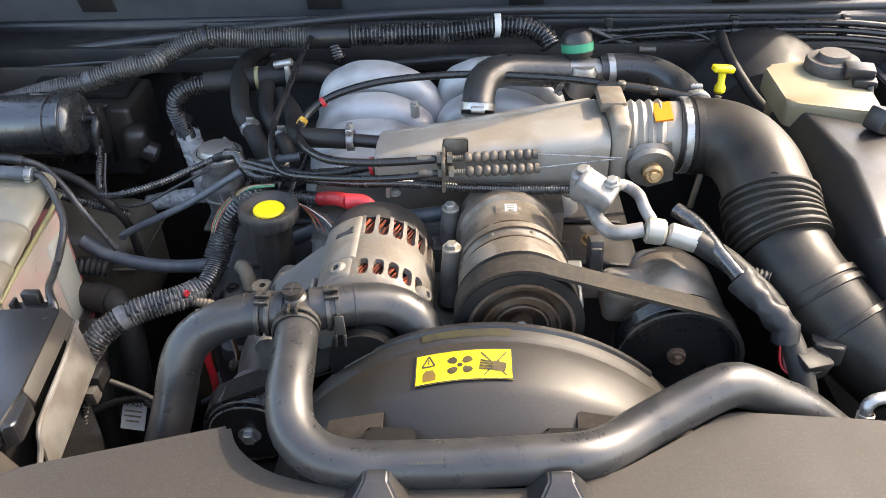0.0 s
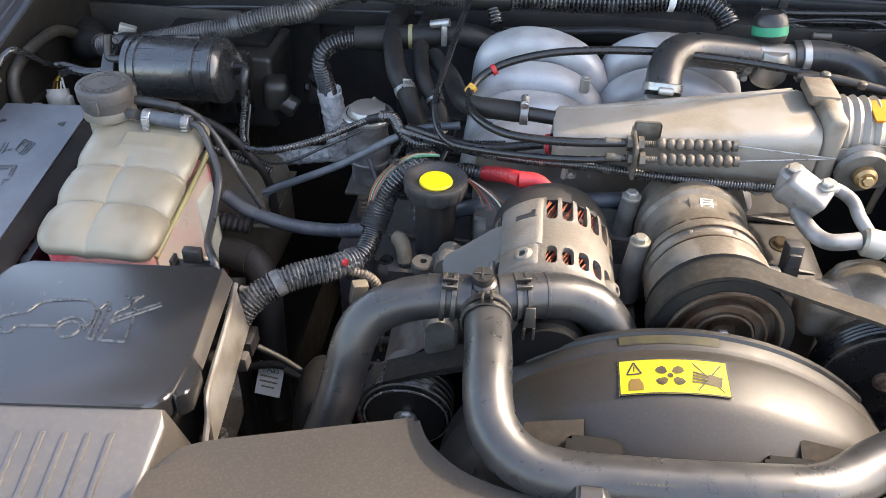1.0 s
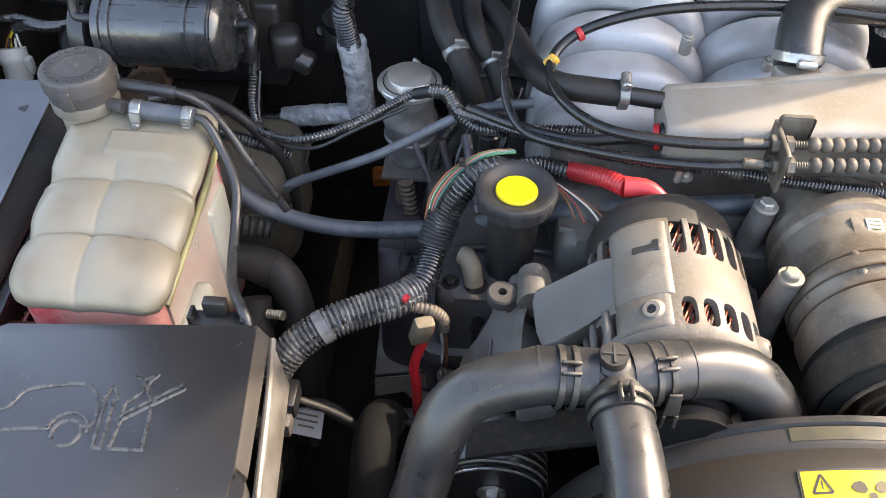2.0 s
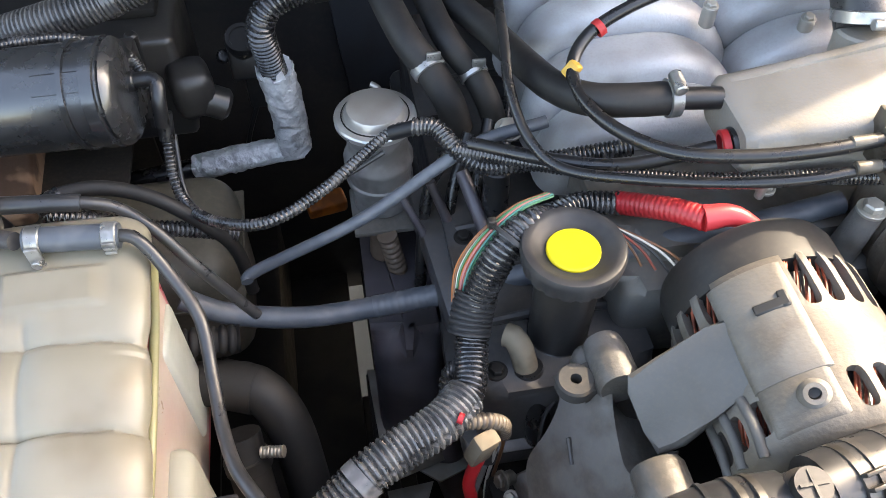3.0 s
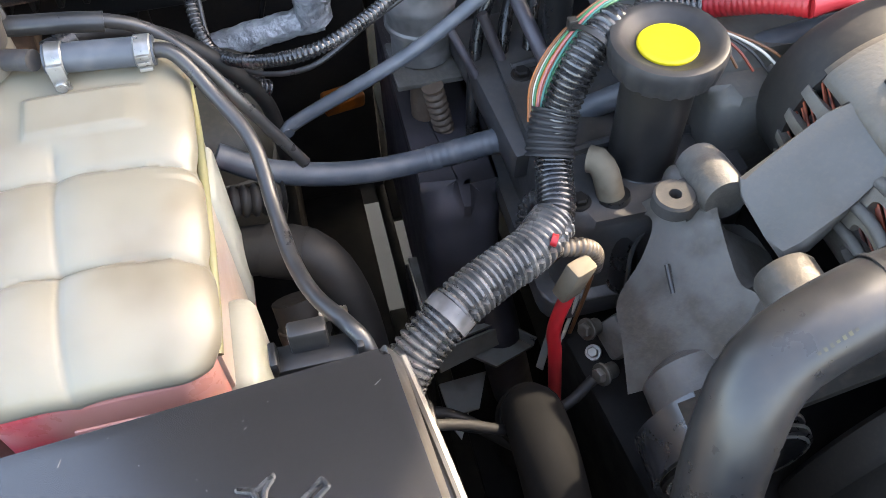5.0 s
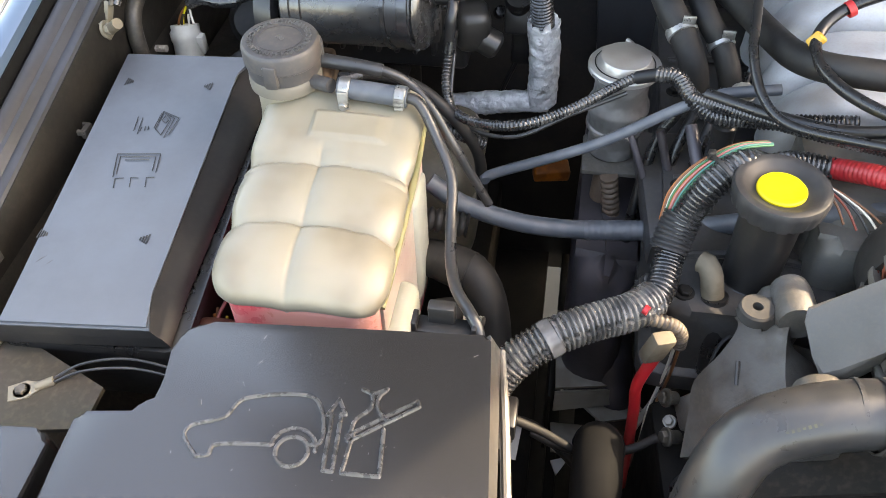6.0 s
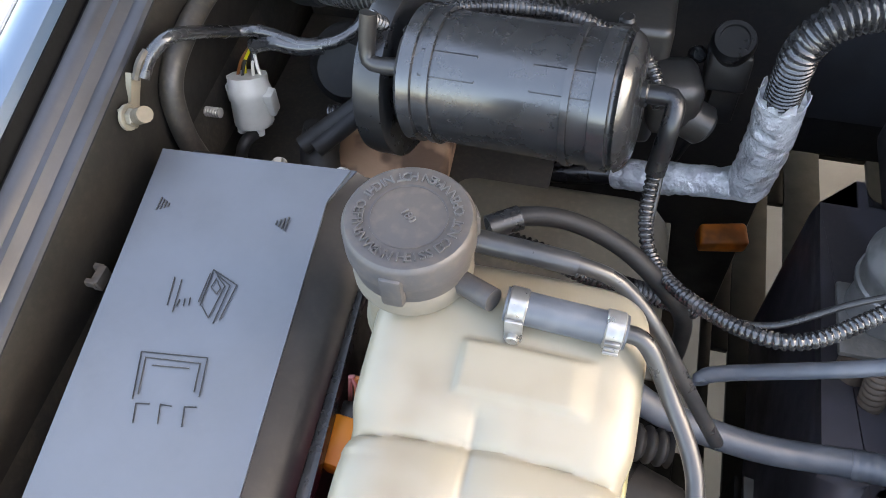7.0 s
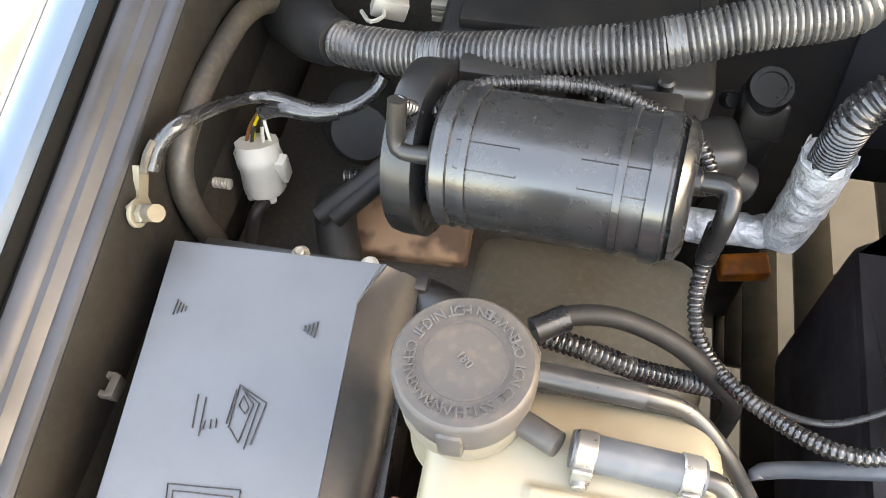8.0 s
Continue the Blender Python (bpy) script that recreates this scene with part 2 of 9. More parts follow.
COMPALLOY = material("grimy_compressor_alloy", (0.150, 0.131, 0.108), 0.55, 0.2, second=(0.056, 0.047, 0.038), dust=(0.22, 0.18, 0.13), dust_amount=0.3, bump=0.8, grain=300, low=0.39, high=0.57, scale=28)
RUSTYSTEEL = material("worn_pulley_steel", (0.10, 0.078, 0.060), 0.45, 0.5, second=(0.055, 0.028, 0.016), dust=DUST, dust_amount=0.15, scale=30)
RIMGLINT = material("pale_rim_highlight", (0.10, 0.092, 0.082), 0.4, 0.4, second=(0.05, 0.045, 0.04), scale=40)
BELT = material("belt_rubber", (0.024, 0.022, 0.0195), 0.6, dust=DUST, dust_amount=0.12, specular=0.1)
BELTBACK = material("worn_belt_back", (0.034, 0.036, 0.040), 0.26, second=(0.024, 0.025, 0.028), specular=0.9, coat=0.4)
DUCT = material("dusty_duct_rubber", (0.0115, 0.0108, 0.0100), 0.40, second=(0.018, 0.0168, 0.0152), dust=DUST, dust_amount=0.06, bump=0.12, grain=300, specular=0.26)
CONDUIT = material("scuffed_conduit", (0.015, 0.015, 0.016), 0.20, second=(0.045, 0.045, 0.046), dust=DUST, dust_amount=0.06, bump=0.06, scale=45, low=0.46, high=0.66, specular=0.8)
DUSTYCONDUIT = material("grey_dusty_conduit", (0.034, 0.034, 0.035), 0.26, second=(0.060, 0.0595, 0.059), dust=DUST, dust_amount=0.08, bump=0.06, scale=30, specular=0.8)
# paler copy of the conduit, with its sunlight put into the colour
SUNNYCONDUIT = material("sunlit_split_conduit", (0.046, 0.0453, 0.0445), 0.24, second=(0.11, 0.107, 0.102), dust=DUST, dust_amount=0.12, bump=0.06, scale=45, specular=0.8)
GREYPIPE = material("grey_coated_pipe", (0.032, 0.034, 0.038), 0.32, second=(0.024, 0.0255, 0.028), dust=DUST, dust_amount=0.06)
TAPE = material("grey_cloth_tape", (0.0125, 0.0125, 0.0135), 0.42, second=(0.024, 0.024, 0.025), bump=0.35, grain=160, relief=0.001)
GLOSSWRAP = material("clear_tape_wrap", (0.07, 0.07, 0.072), 0.15, second=(0.12, 0.12, 0.12), scale=80, bump=0.4, grain=120)
BROWNSLEEVE = material("grimy_ribbed_sleeve", (0.10, 0.08, 0.06), 0.5, second=(0.05, 0.04, 0.032), scale=60)
CANISTER = material("canister_plastic", (0.018, 0.0185, 0.0198), 0.22, dust=(0.3, 0.28, 0.25), dust_amount=0.015, bump=0.02)
ZINCDULL = material("dull_grey_zinc", (0.44, 0.435, 0.42), 0.30, 0.65, second=(0.30, 0.285, 0.26), dust=(0.3, 0.25, 0.19), dust_amount=0.2)
OCHRE = material("ochre_tape", (0.50, 0.30, 0.04), 0.5, second=(0.4, 0.22, 0.03), bump=0.4)
BOOT = material("dusty_rubber_boot", (0.050, 0.043, 0.036), 0.6, second=(0.034, 0.029, 0.025), dust=(0.24, 0.19, 0.14), dust_amount=0.35)
FILTERBOX = material("matt_black_housing", (0.018, 0.018, 0.019), 0.36, dust=DUST, dust_amount=0.05, bump=0.04, specular=0.45)
BROWNLEAD = material("brown_rubber_sleeve", (0.16, 0.055, 0.035), 0.5, second=(0.11, 0.04, 0.028), dust=DUST, dust_amount=0.2)
GLOSSTAPE = material("glossy_loom_tape", (0.016, 0.016, 0.017), 0.18, second=(0.034, 0.034, 0.034), scale=60, bump=0.8, grain=140, specular=0.8)
ORANGEDULL = material("grimy_orange_plastic", (0.5, 0.13, 0.01), 0.55, second=(0.25, 0.07, 0.01), scale=40)
RUSTGREY = material("dirty_painted_bracket", (0.028, 0.028, 0.022), 0.65, second=(0.017, 0.0158, 0.0122), dust=DUST, dust_amount=0.15, specular=0.3)
SHIELD = material("heat_stained_metal", (0.074, 0.068, 0.078), 0.42, 0.3, second=(0.038, 0.033, 0.037), dust=(0.11, 0.09, 0.08), dust_amount=0.18)
GRIMY = material("grimy_dark_plastic", (0.085, 0.077, 0.058), 0.40, second=(0.045, 0.041, 0.031), dust=DUST, dust_amount=0.3)
BRACKETGREY = material("grey_bracket_casting", (0.125, 0.120, 0.113), 0.5, 0.2, second=(0.060, 0.056, 0.051), dust=(0.19, 0.16, 0.12), dust_amount=0.25, bump=0.9, grain=260, scale=30, low=0.40, high=0.62)
COWL.node_tree.nodes["Principled BSDF"].inputs["Specular IOR Level"].default_value = 0.4
DULL.node_tree.nodes["Principled BSDF"].inputs["Specular IOR Level"].default_value = 0.35
WIRES = {n: material(n + "_wire", c, 0.4, bump=0.0) for n, c in dict(orange=(0.38, 0.11, 0.02), green=(0.03, 0.15, 0.06), brown=(0.16, 0.06, 0.02), pink=(0.36, 0.12, 0.11), white=(0.55, 0.52, 0.45), teal=(0.03, 0.16, 0.13), rust=(0.28, 0.05, 0.025), black=(0.02, 0.02, 0.02), yellow=(0.6, 0.5, 0.02), red=(0.45, 0.01, 0.01)).items()}


# ---- shape helpers ----
def finish(bm, sharp=38):
    bmesh.ops.recalc_face_normals(bm, faces=bm.faces)
    me = bpy.data.meshes.new("mesh")
    bm.to_mesh(me)
    bm.free()
    me.polygons.foreach_set("use_smooth", [True] * len(me.polygons))
    me.set_sharp_from_angle(angle=radians(sharp))
    return me


def thing(name, at, label, category, group="", kind=""):
    ob = new(name)
    ob.empty_display_size = 0.02
    ob.matrix_basis = Matrix.Translation(at)
    return tagged(ob, label, category, group, kind)


def base_of(ob):
    m = ob.matrix_basis.copy()
    while ob.parent:
        ob = ob.parent
        m = ob.matrix_basis @ m
    return m


def part(name, bm, mat, parent, label="", sharp=38):
    """One mesh, given in world metres, under a thing or a part."""
    bm.transform(base_of(parent).inverted())
    me = finish(bm, sharp)
    me.materials.append(mat)
    ob = new(name, me)
    ob.parent = parent
    if label:
        ob["label"] = label
    return ob


def whole(name, bm, mat, label, category, at=None, group="", kind="", sharp=38):
    """A thing that is one mesh."""
    if at is None:
        lo = [min(v.co[i] for v in bm.verts) for i in range(3)]
        hi = [max(v.co[i] for v in bm.verts) for i in range(3)]
        at = ((lo[0] + hi[0]) / 2, (lo[1] + hi[1]) / 2, lo[2])
    bm.transform(Matrix.Translation(at).inverted())
    me = finish(bm, sharp)
    me.materials.append(mat)
    ob = new(name, me)
    ob.location = at
    return tagged(ob, label, category, group, kind)


def merge(*bms):
    """Several meshes as one."""
    out = bmesh.new()
    for b in bms:
        me = bpy.data.meshes.new("tmp")
        b.to_mesh(me)
        b.free()
        out.from_mesh(me)
        bpy.data.meshes.remove(me)
    return out


def rbox(size, at=(0, 0, 0), bevel=0.003, segments=2, turn=(0, 0, 0)):
    bm = bmesh.new()
    bmesh.ops.create_cube(bm, size=1, matrix=Matrix.Diagonal((*size, 1)))
    if bevel:
        bmesh.ops.bevel(bm, geom=bm.edges[:], offset=bevel, segments=segments, affect="EDGES", profile=0.5)
    bm.transform(pose(*at, *turn))
    return bm


def lathe(profile, a, b, seg=32, cap=True):
    """Turns (radius, way) pairs round the line from a to b; way 0 is a, 1 is b."""
    a, b = Vector(a), Vector(b)
    axis = b - a
    q = axis.to_track_quat("Z", "Y").to_matrix()
    bm = bmesh.new()
    rings = []
    for r, w in profile:
        rings.append([bm.verts.new(a + axis * w + q @ Vector((r * math.cos(2 * math.pi * i / seg), r * math.sin(2 * math.pi * i / seg), 0))) for i in range(seg)])
    for lo, hi in zip(rings, rings[1:]):
        for i in range(seg):
            bm.faces.new((lo[i], lo[(i + 1) % seg], hi[(i + 1) % seg], hi[i]))
    if cap:
        for ring in (rings[0], rings[-1]):
            bm.faces.new(ring)
    return bm


def disc(a, b, r, bevel=0.002, seg=32):
    """A cylinder from a to b with softened rims."""
    n = (Vector(b) - Vector(a)).length
    k = min(0.45, bevel / n)
    return lathe([(max(r - bevel, r * 0.3), 0), (r, k), (r, 1 - k), (max(r - bevel, r * 0.3), 1)], a, b, seg)


def spline(points, step):
    """Points along a smooth curve through the given ones, at even steps."""
    p = [Vector(q) for q in points]
    if len(p) == 2:
        p = [p[0], (p[0] + p[1]) / 2, p[1]]
    p = [2 * p[0] - p[1]] + p + [2 * p[-1] - p[-2]]
    dense = []
    for i in range(1, len(p) - 2):
        a, b, c, d = p[i - 1 : i + 3]
        for k in range(24):
            t = k / 24
            dense.append(0.5 * (2 * b + (c - a) * t + (2 * a - 5 * b + 4 * c - d) * t * t + (3 * b - a - 3 * c + d) * t ** 3))
    dense.append(p[-2])
    out, left = [dense[0]], step
    for a, b in zip(dense, dense[1:]):
        n = (b - a).length
        while n >= left and n > 0:
            a = a.lerp(b, left / n)
            out.append(a)
            n, left = (b - a).length, step
        left -= n
    if (out[-1] - dense[-1]).length > step * 0.3:
        out.append(dense[-1])
    return out


def tube(points, r, seg=14, step=None, rib=0.0, pitch=0.004, end_r=None, slit=None):
    """A hose along a curve; rib: the depth of its rings, pitch their spacing, slit: the side on which it is split open."""
    step = step or (pitch / 6 if rib else max(r * 0.6, 0.004))
    line = spline(points, step)
    bm = bmesh.new()
    t = (line[1] - line[0]).normalized()
    side = t.orthogonal().normalized()
    rings = []
    for i, c in enumerate(line):
        t2 = (line[min(i + 1, len(line) - 1)] - line[max(i - 1, 0)]).normalized()
        side = (t.rotation_difference(t2).to_matrix() @ side).normalized()
        t = t2
        up = t.cross(side)
        w = i / (len(line) - 1)
        rr = r + ((end_r - r) * w if end_r else 0)
        if rib:
            rr -= rib * (0.0, 0.0, 0.1, 0.8, 1.0, 0.45)[i % 6]
        row = []
        for k in range(seg):
            way = math.cos(2 * math.pi * k / seg) * side + math.sin(2 * math.pi * k / seg) * up
            deep = 0.0
            if slit:
                e = way.angle(slit - t * slit.dot(t)) * r - 0.0009 * (1 if (i // 6) % 2 else -1)
                deep = 0.0042 * max(0.0, 1 - abs(e) / 0.0016)
            row.append(bm.verts.new(c + (rr - deep) * way))
        rings.append(row)
    for lo, hi in zip(rings, rings[1:]):
        for k in range(seg):
            bm.faces.new((lo[k], lo[(k + 1) % seg], hi[(k + 1) % seg], hi[k]))
    bm.faces.new(rings[0])
    bm.faces.new(rings[-1])
    return bm


def prism(outline, z0, z1, bevel=0.003, segments=2, top_shift=(0, 0), top_scale=1.0):
    """An upright solid over an outline in the plan, with its upper edges rounded."""
    bm = bmesh.new()
    n = len(outline)
    cx, cy = sum(p[0] for p in outline) / n, sum(p[1] for p in outline) / n
    lo = [bm.verts.new((p[0], p[1], z0)) for p in outline]
    hi = [bm.verts.new((cx + (p[0] - cx) * top_scale + top_shift[0], cy + (p[1] - cy) * top_scale + top_shift[1], z1)) for p in outline]
    bm.faces.new(lo)
    top = bm.faces.new(hi)
    for i in range(n):
        bm.faces.new((lo[i], lo[(i + 1) % n], hi[(i + 1) % n], hi[i]))
    if bevel:
        bmesh.ops.bevel(bm, geom=list(top.edges), offset=bevel, segments=segments, affect="EDGES", profile=0.5)
    return bm


def rounded(outline, r, k=4):
    """An outline with its corners rounded; r may be one radius or one for each corner."""
    out = []
    n = len(outline)
    for i, p in enumerate(outline):
        rad = r[i] if isinstance(r, (list, tuple)) else r
        p = Vector(p[:2])
        a, b = Vector(outline[i - 1][:2]), Vector(outline[(i + 1) % n][:2])
        d = min(rad, (a - p).length * 0.48, (b - p).length * 0.48)
        s, e = p + (a - p).normalized() * d, p + (b - p).normalized() * d
        if d < 1e-4:
            out.append(tuple(p))
            continue
        for j in range(k + 1):
            t = j / k
            out.append(tuple(s * (1 - t) ** 2 + p * 2 * t * (1 - t) + e * t * t))
    return out


def slab(points, depth, bevel=0.002, way=None):
    """A flat plate over any planar outline in space, thickened along its normal (or way)."""
    pts = [Vector(p) for p in points]
    n = Vector((0, 0, 0))
    for i, p in enumerate(pts):
        q = pts[(i + 1) % len(pts)]
        n += Vector(((p.y - q.y) * (p.z + q.z), (p.z - q.z) * (p.x + q.x), (p.x - q.x) * (p.y + q.y)))
    n = Vector(way).normalized() if way else n.normalized()
    bm = bmesh.new()
    hi = [bm.verts.new(p) for p in pts]
    lo = [bm.verts.new(p - n * depth) for p in pts]
    top = bm.faces.new(hi)
    bm.faces.new(lo)
    for i in range(len(pts)):
        j = (i + 1) % len(pts)
        bm.faces.new((hi[i], lo[i], lo[j], hi[j]))
    if bevel:
        bmesh.ops.bevel(bm, geom=list(top.edges), offset=bevel, segments=2, affect="EDGES", profile=0.5)
    return bm


def ring(centre, way, r, width, thick=0.0015, seg=32):
    """A band round a hose."""
    c, w = Vector(centre), Vector(way).normalized() * width / 2
    return lathe([(r, 0), (r + thick, 0.08), (r + thick, 0.92), (r, 1)], c - w, c + w, seg, cap=False)


def bolt(at, way, size=0.007, washer=True):
    """A hexagon bolt head on a washer."""
    a, w = Vector(at), Vector(way).normalized()
    head = lathe([(size * 0.9, 0), (size, 0.15), (size, 0.8), (size * 0.8, 1)], a, a + w * size * 0.9, 6)
    return merge(head, disc(a - w * 0.002, a + w * 0.001, size * 1.45, 0.0005, 20)) if washer else head


def hose_clip(parent, at, way, r, mat=None, width=0.010, screw=(0, 0, 1)):
    """A worm-drive clip: a band and its screw housing."""
    mat = mat or STEEL
    band = part("hose_clip", ring(at, way, r, width, 0.0018), mat, parent, "metal hose clip")
    up = Vector(screw).normalized()
    side = Vector(way).normalized().cross(up)
    c = Vector(at) + up * (r + 0.004)
    part("screw", merge(disc(c - side * 0.009, c + side * 0.009, 0.0042, 0.001, 12)), mat, band)
    return band


def letters(text, size, m, depth=0.0006):
    """Flat letters in Blender's own font, laid by the matrix m."""
    cu = bpy.data.curves.new("text", "FONT")
    cu.body, cu.size, cu.extrude = text, size, depth
    cu.align_x, cu.align_y = "CENTER", "CENTER"
    cu.resolution_u = 2
    ob = bpy.data.objects.new("text", cu)
    me = bpy.data.meshes.new_from_object(ob)
    bm = bmesh.new()
    bm.from_mesh(me)
    bpy.data.objects.remove(ob)
    bpy.data.curves.remove(cu)
    bpy.data.meshes.remove(me)
    bm.transform(m)
    return bm


def stroke(points, r=0.0012, m=None, seg=6, joints=False):
    """A thin raised line for relief drawings."""
    p = [m @ Vector((*q, 0)) for q in points] if m else points
    bms = []
    for a, b in zip(p, p[1:]):
        bms.append(lathe([(r, 0), (r, 1)], a, b, seg))
    if joints:
        for q in p:
            ball = bmesh.new()
            bmesh.ops.create_icosphere(ball, subdivisions=1, radius=r * 1.02, matrix=Matrix.Translation(q))
            bms.append(ball)
    return merge(*bms)


# ---- the setting: ground and the car's body ----


def ground():
    bm = bmesh.new()
    rings = [[bm.verts.new((r * math.cos(a), r * math.sin(a), 0)) for a in [2 * math.pi * k / 48 for k in range(48)]] for r in (3, 12, 60, 400, 3000)]
    bm.faces.new(rings[0])
    for lo, hi in zip(rings, rings[1:]):
        for k in range(48):
            bm.faces.new((lo[k], lo[(k + 1) % 48], hi[(k + 1) % 48], hi[k]))
    whole("ground", bm, CONCRETE, "pale sunlit concrete yard", "ground", at=(0, 0, 0), kind="structure")


def sweep(profile, y0, y1, n=12, rise=0.0):
    """A pressed sheet: a profile of (x, z) carried along y."""
    bm = bmesh.new()
    rows = []
    for k in range(n + 1):
        t = k / n
        y = y0 + (y1 - y0) * t
        rows.append([bm.verts.new((x, y, z + rise * (y - 0.8))) for x, z in profile])
    for a, b in zip(rows, rows[1:]):
        for i in range(len(profile) - 1):
            bm.faces.new((a[i], a[i + 1], b[i + 1], b[i]))
    bmesh.ops.recalc_face_normals(bm, faces=bm.faces[:])
    bm.normal_update()
    bmesh.ops.solidify(bm, geom=bm.faces[:], thickness=0.0015)
    bmesh.ops.recalc_face_normals(bm, faces=bm.faces[:])
    return bm


def body():
    car = thing("car_body", (0, 1.0, 0), "dusty engine bay of a parked car with blue wings and raised bonnet", "car", kind="structure")
    for s, name in ((-1, "left"), (1, "right")):
        off, rise = (0.0, 0.24) if s < 0 else (-0.10, 0.0)
        fx = lambda prof: [(s * (x + off), z) for x, z in prof]
        part("wing", sweep(fx([(0.871, 1.076), (0.874, 1.083), (0.880, 1.085), (0.892, 1.084), (0.899, 1.081), (0.903, 1.072), (0.912, 0.98), (0.925, 0.6), (0.92, 0.33)]), -0.1, 1.75, rise=rise), PAINT, car, "blue metallic painted wing")
        part("wing_flange", sweep(fx([(0.832, 1.050), (0.8335, 1.053), (0.837, 1.0545), (0.843, 1.053), (0.8445, 1.0545), (0.848, 1.060), (0.852, 1.0605), (0.854, 1.064), (0.859, 1.0665), (0.864, 1.066), (0.866, 1.063)]), -0.1, 1.55, rise=rise), PAINTIN, car, "grey painted flange along the wing")
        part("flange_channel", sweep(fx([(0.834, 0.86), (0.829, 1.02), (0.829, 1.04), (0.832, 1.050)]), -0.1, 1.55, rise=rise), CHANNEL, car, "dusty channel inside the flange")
        part("gap_seal", sweep(fx([(0.8662, 1.063), (0.8665, 1.035), (0.8705, 1.035), (0.8708, 1.076)]), -0.1, 1.55, rise=rise), SEAL, car, "black seal in the gap beside the wing")
        part("wing_trim", tube([(s * (0.903 + off), y, 1.078 + rise * (y - 0.8)) for y in (-0.1, 0.8, 1.7)], 0.0025, 8), ZINC, car)
        part("inner_wing", sweep(fx([(0.835, 1.03), (0.825, 0.98), (0.85, 0.9), (0.84, 0.8), (0.72, 0.68), (0.7, 0.5)]), -0.1, 1.45), INNER, car, "dusty black inner wing")
    # bulkhead with its upper box section
    for size, at in (((0.54, 0.03, 0.72), (-0.590, 1.40, 0.72)), ((0.96, 0.03, 0.72), (0.380, 1.40, 0.72)), ((0.22, 0.03, 0.34), (-0.210, 1.40, 0.91)), ((1.70, 0.09, 0.05), (0, 1.375, 1.075))):
        part("bulkhead_panel", rbox(size, at, 0.008), BODY, car, "black bulkhead")
    # unseen panels added behind the bulkhead to keep stray sun out
    part("cabin_floor", rbox((1.74, 1.6, 0.05), (0, 2.22, 0.765), 0.01), DARK, car)
    for s in (-1, 1):
        part("cabin_side", rbox((0.05, 1.6, 0.45), (s * 0.845, 2.22, 0.98), 0.01), PAINT, car)
    part("scuttle_panel", merge(rbox((1.75, 0.26, 0.03), (0, 1.54, 1.10), 0.01), tube([(-0.86, 1.42, 1.105), (0, 1.425, 1.115), (0.8, 1.42, 1.105)], 0.010, 10)), SCUTTLE, car, "ribbed black scuttle panel and seal")
    # raised bonnet, hinged behind the scuttle
    hinge, top = Vector((0, 1.46, 1.10)), Vector((0, 1.03, 2.13))
    # right edge stepped inwards to steer sun onto the bay; bonnet's own is straight
    w = [(-0.88, 0.0), (0.70, 0.0), (0.69, 0.58), (0.565, 0.625), (0.535, 0.65), (0.528, 0.70), (0.513, 0.74), (0.53, 0.80), (0.575, 0.97), (0.545, 1.02), (0.30, 1.12), (-0.78, 1.2), (-0.88, 1.08)]
    bm = slab([hinge.lerp(top, b) + Vector((a, 0, 0)) for a, b in w], 0.03, 0.01, way=(0, 1.03, 0.43))
    bonnet = part("bonnet", bm, UNDERSIDE, car, "raised blue bonnet")
    rib = [slab([hinge.lerp(top, b) + Vector((a, -0.012, -0.008)) for a, b in ((x - 0.03, 0.05), (x + 0.03, 0.05), (x + 0.03, 0.95), (x - 0.03, 0.95))], 0.02, 0.004, way=(0, 1.03, 0.43)) for x in (-0.6, -0.2, 0.15, 0.50)]
    part("stiffener", merge(*rib), BODY, bonnet)
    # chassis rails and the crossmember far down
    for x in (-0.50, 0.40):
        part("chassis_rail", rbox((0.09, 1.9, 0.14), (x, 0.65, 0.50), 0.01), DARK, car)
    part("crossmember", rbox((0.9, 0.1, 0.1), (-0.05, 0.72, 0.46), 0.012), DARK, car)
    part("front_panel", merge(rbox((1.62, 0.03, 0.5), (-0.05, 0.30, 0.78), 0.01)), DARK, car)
    # flat pressed shelf beside the battery, and the wing stay
    part("tray", rbox((0.30, 0.30, 0.006), (-0.72, 0.50, 0.93), 0.002), INNER, car)
    part("side_shelf", slab([(-0.83, 0.98, 0.93), (-0.56, 0.98, 0.93), (-0.56, 1.36, 0.93), (-0.83, 1.36, 0.93)], 0.005, 0.001), INNER, car)
    part("closing_panel", rbox((0.26, 0.008, 0.30), (-0.70, 1.30, 0.93), 0.003), INNER, car)
    return car


ground()
CAR = body()


# ---- battery cover ----


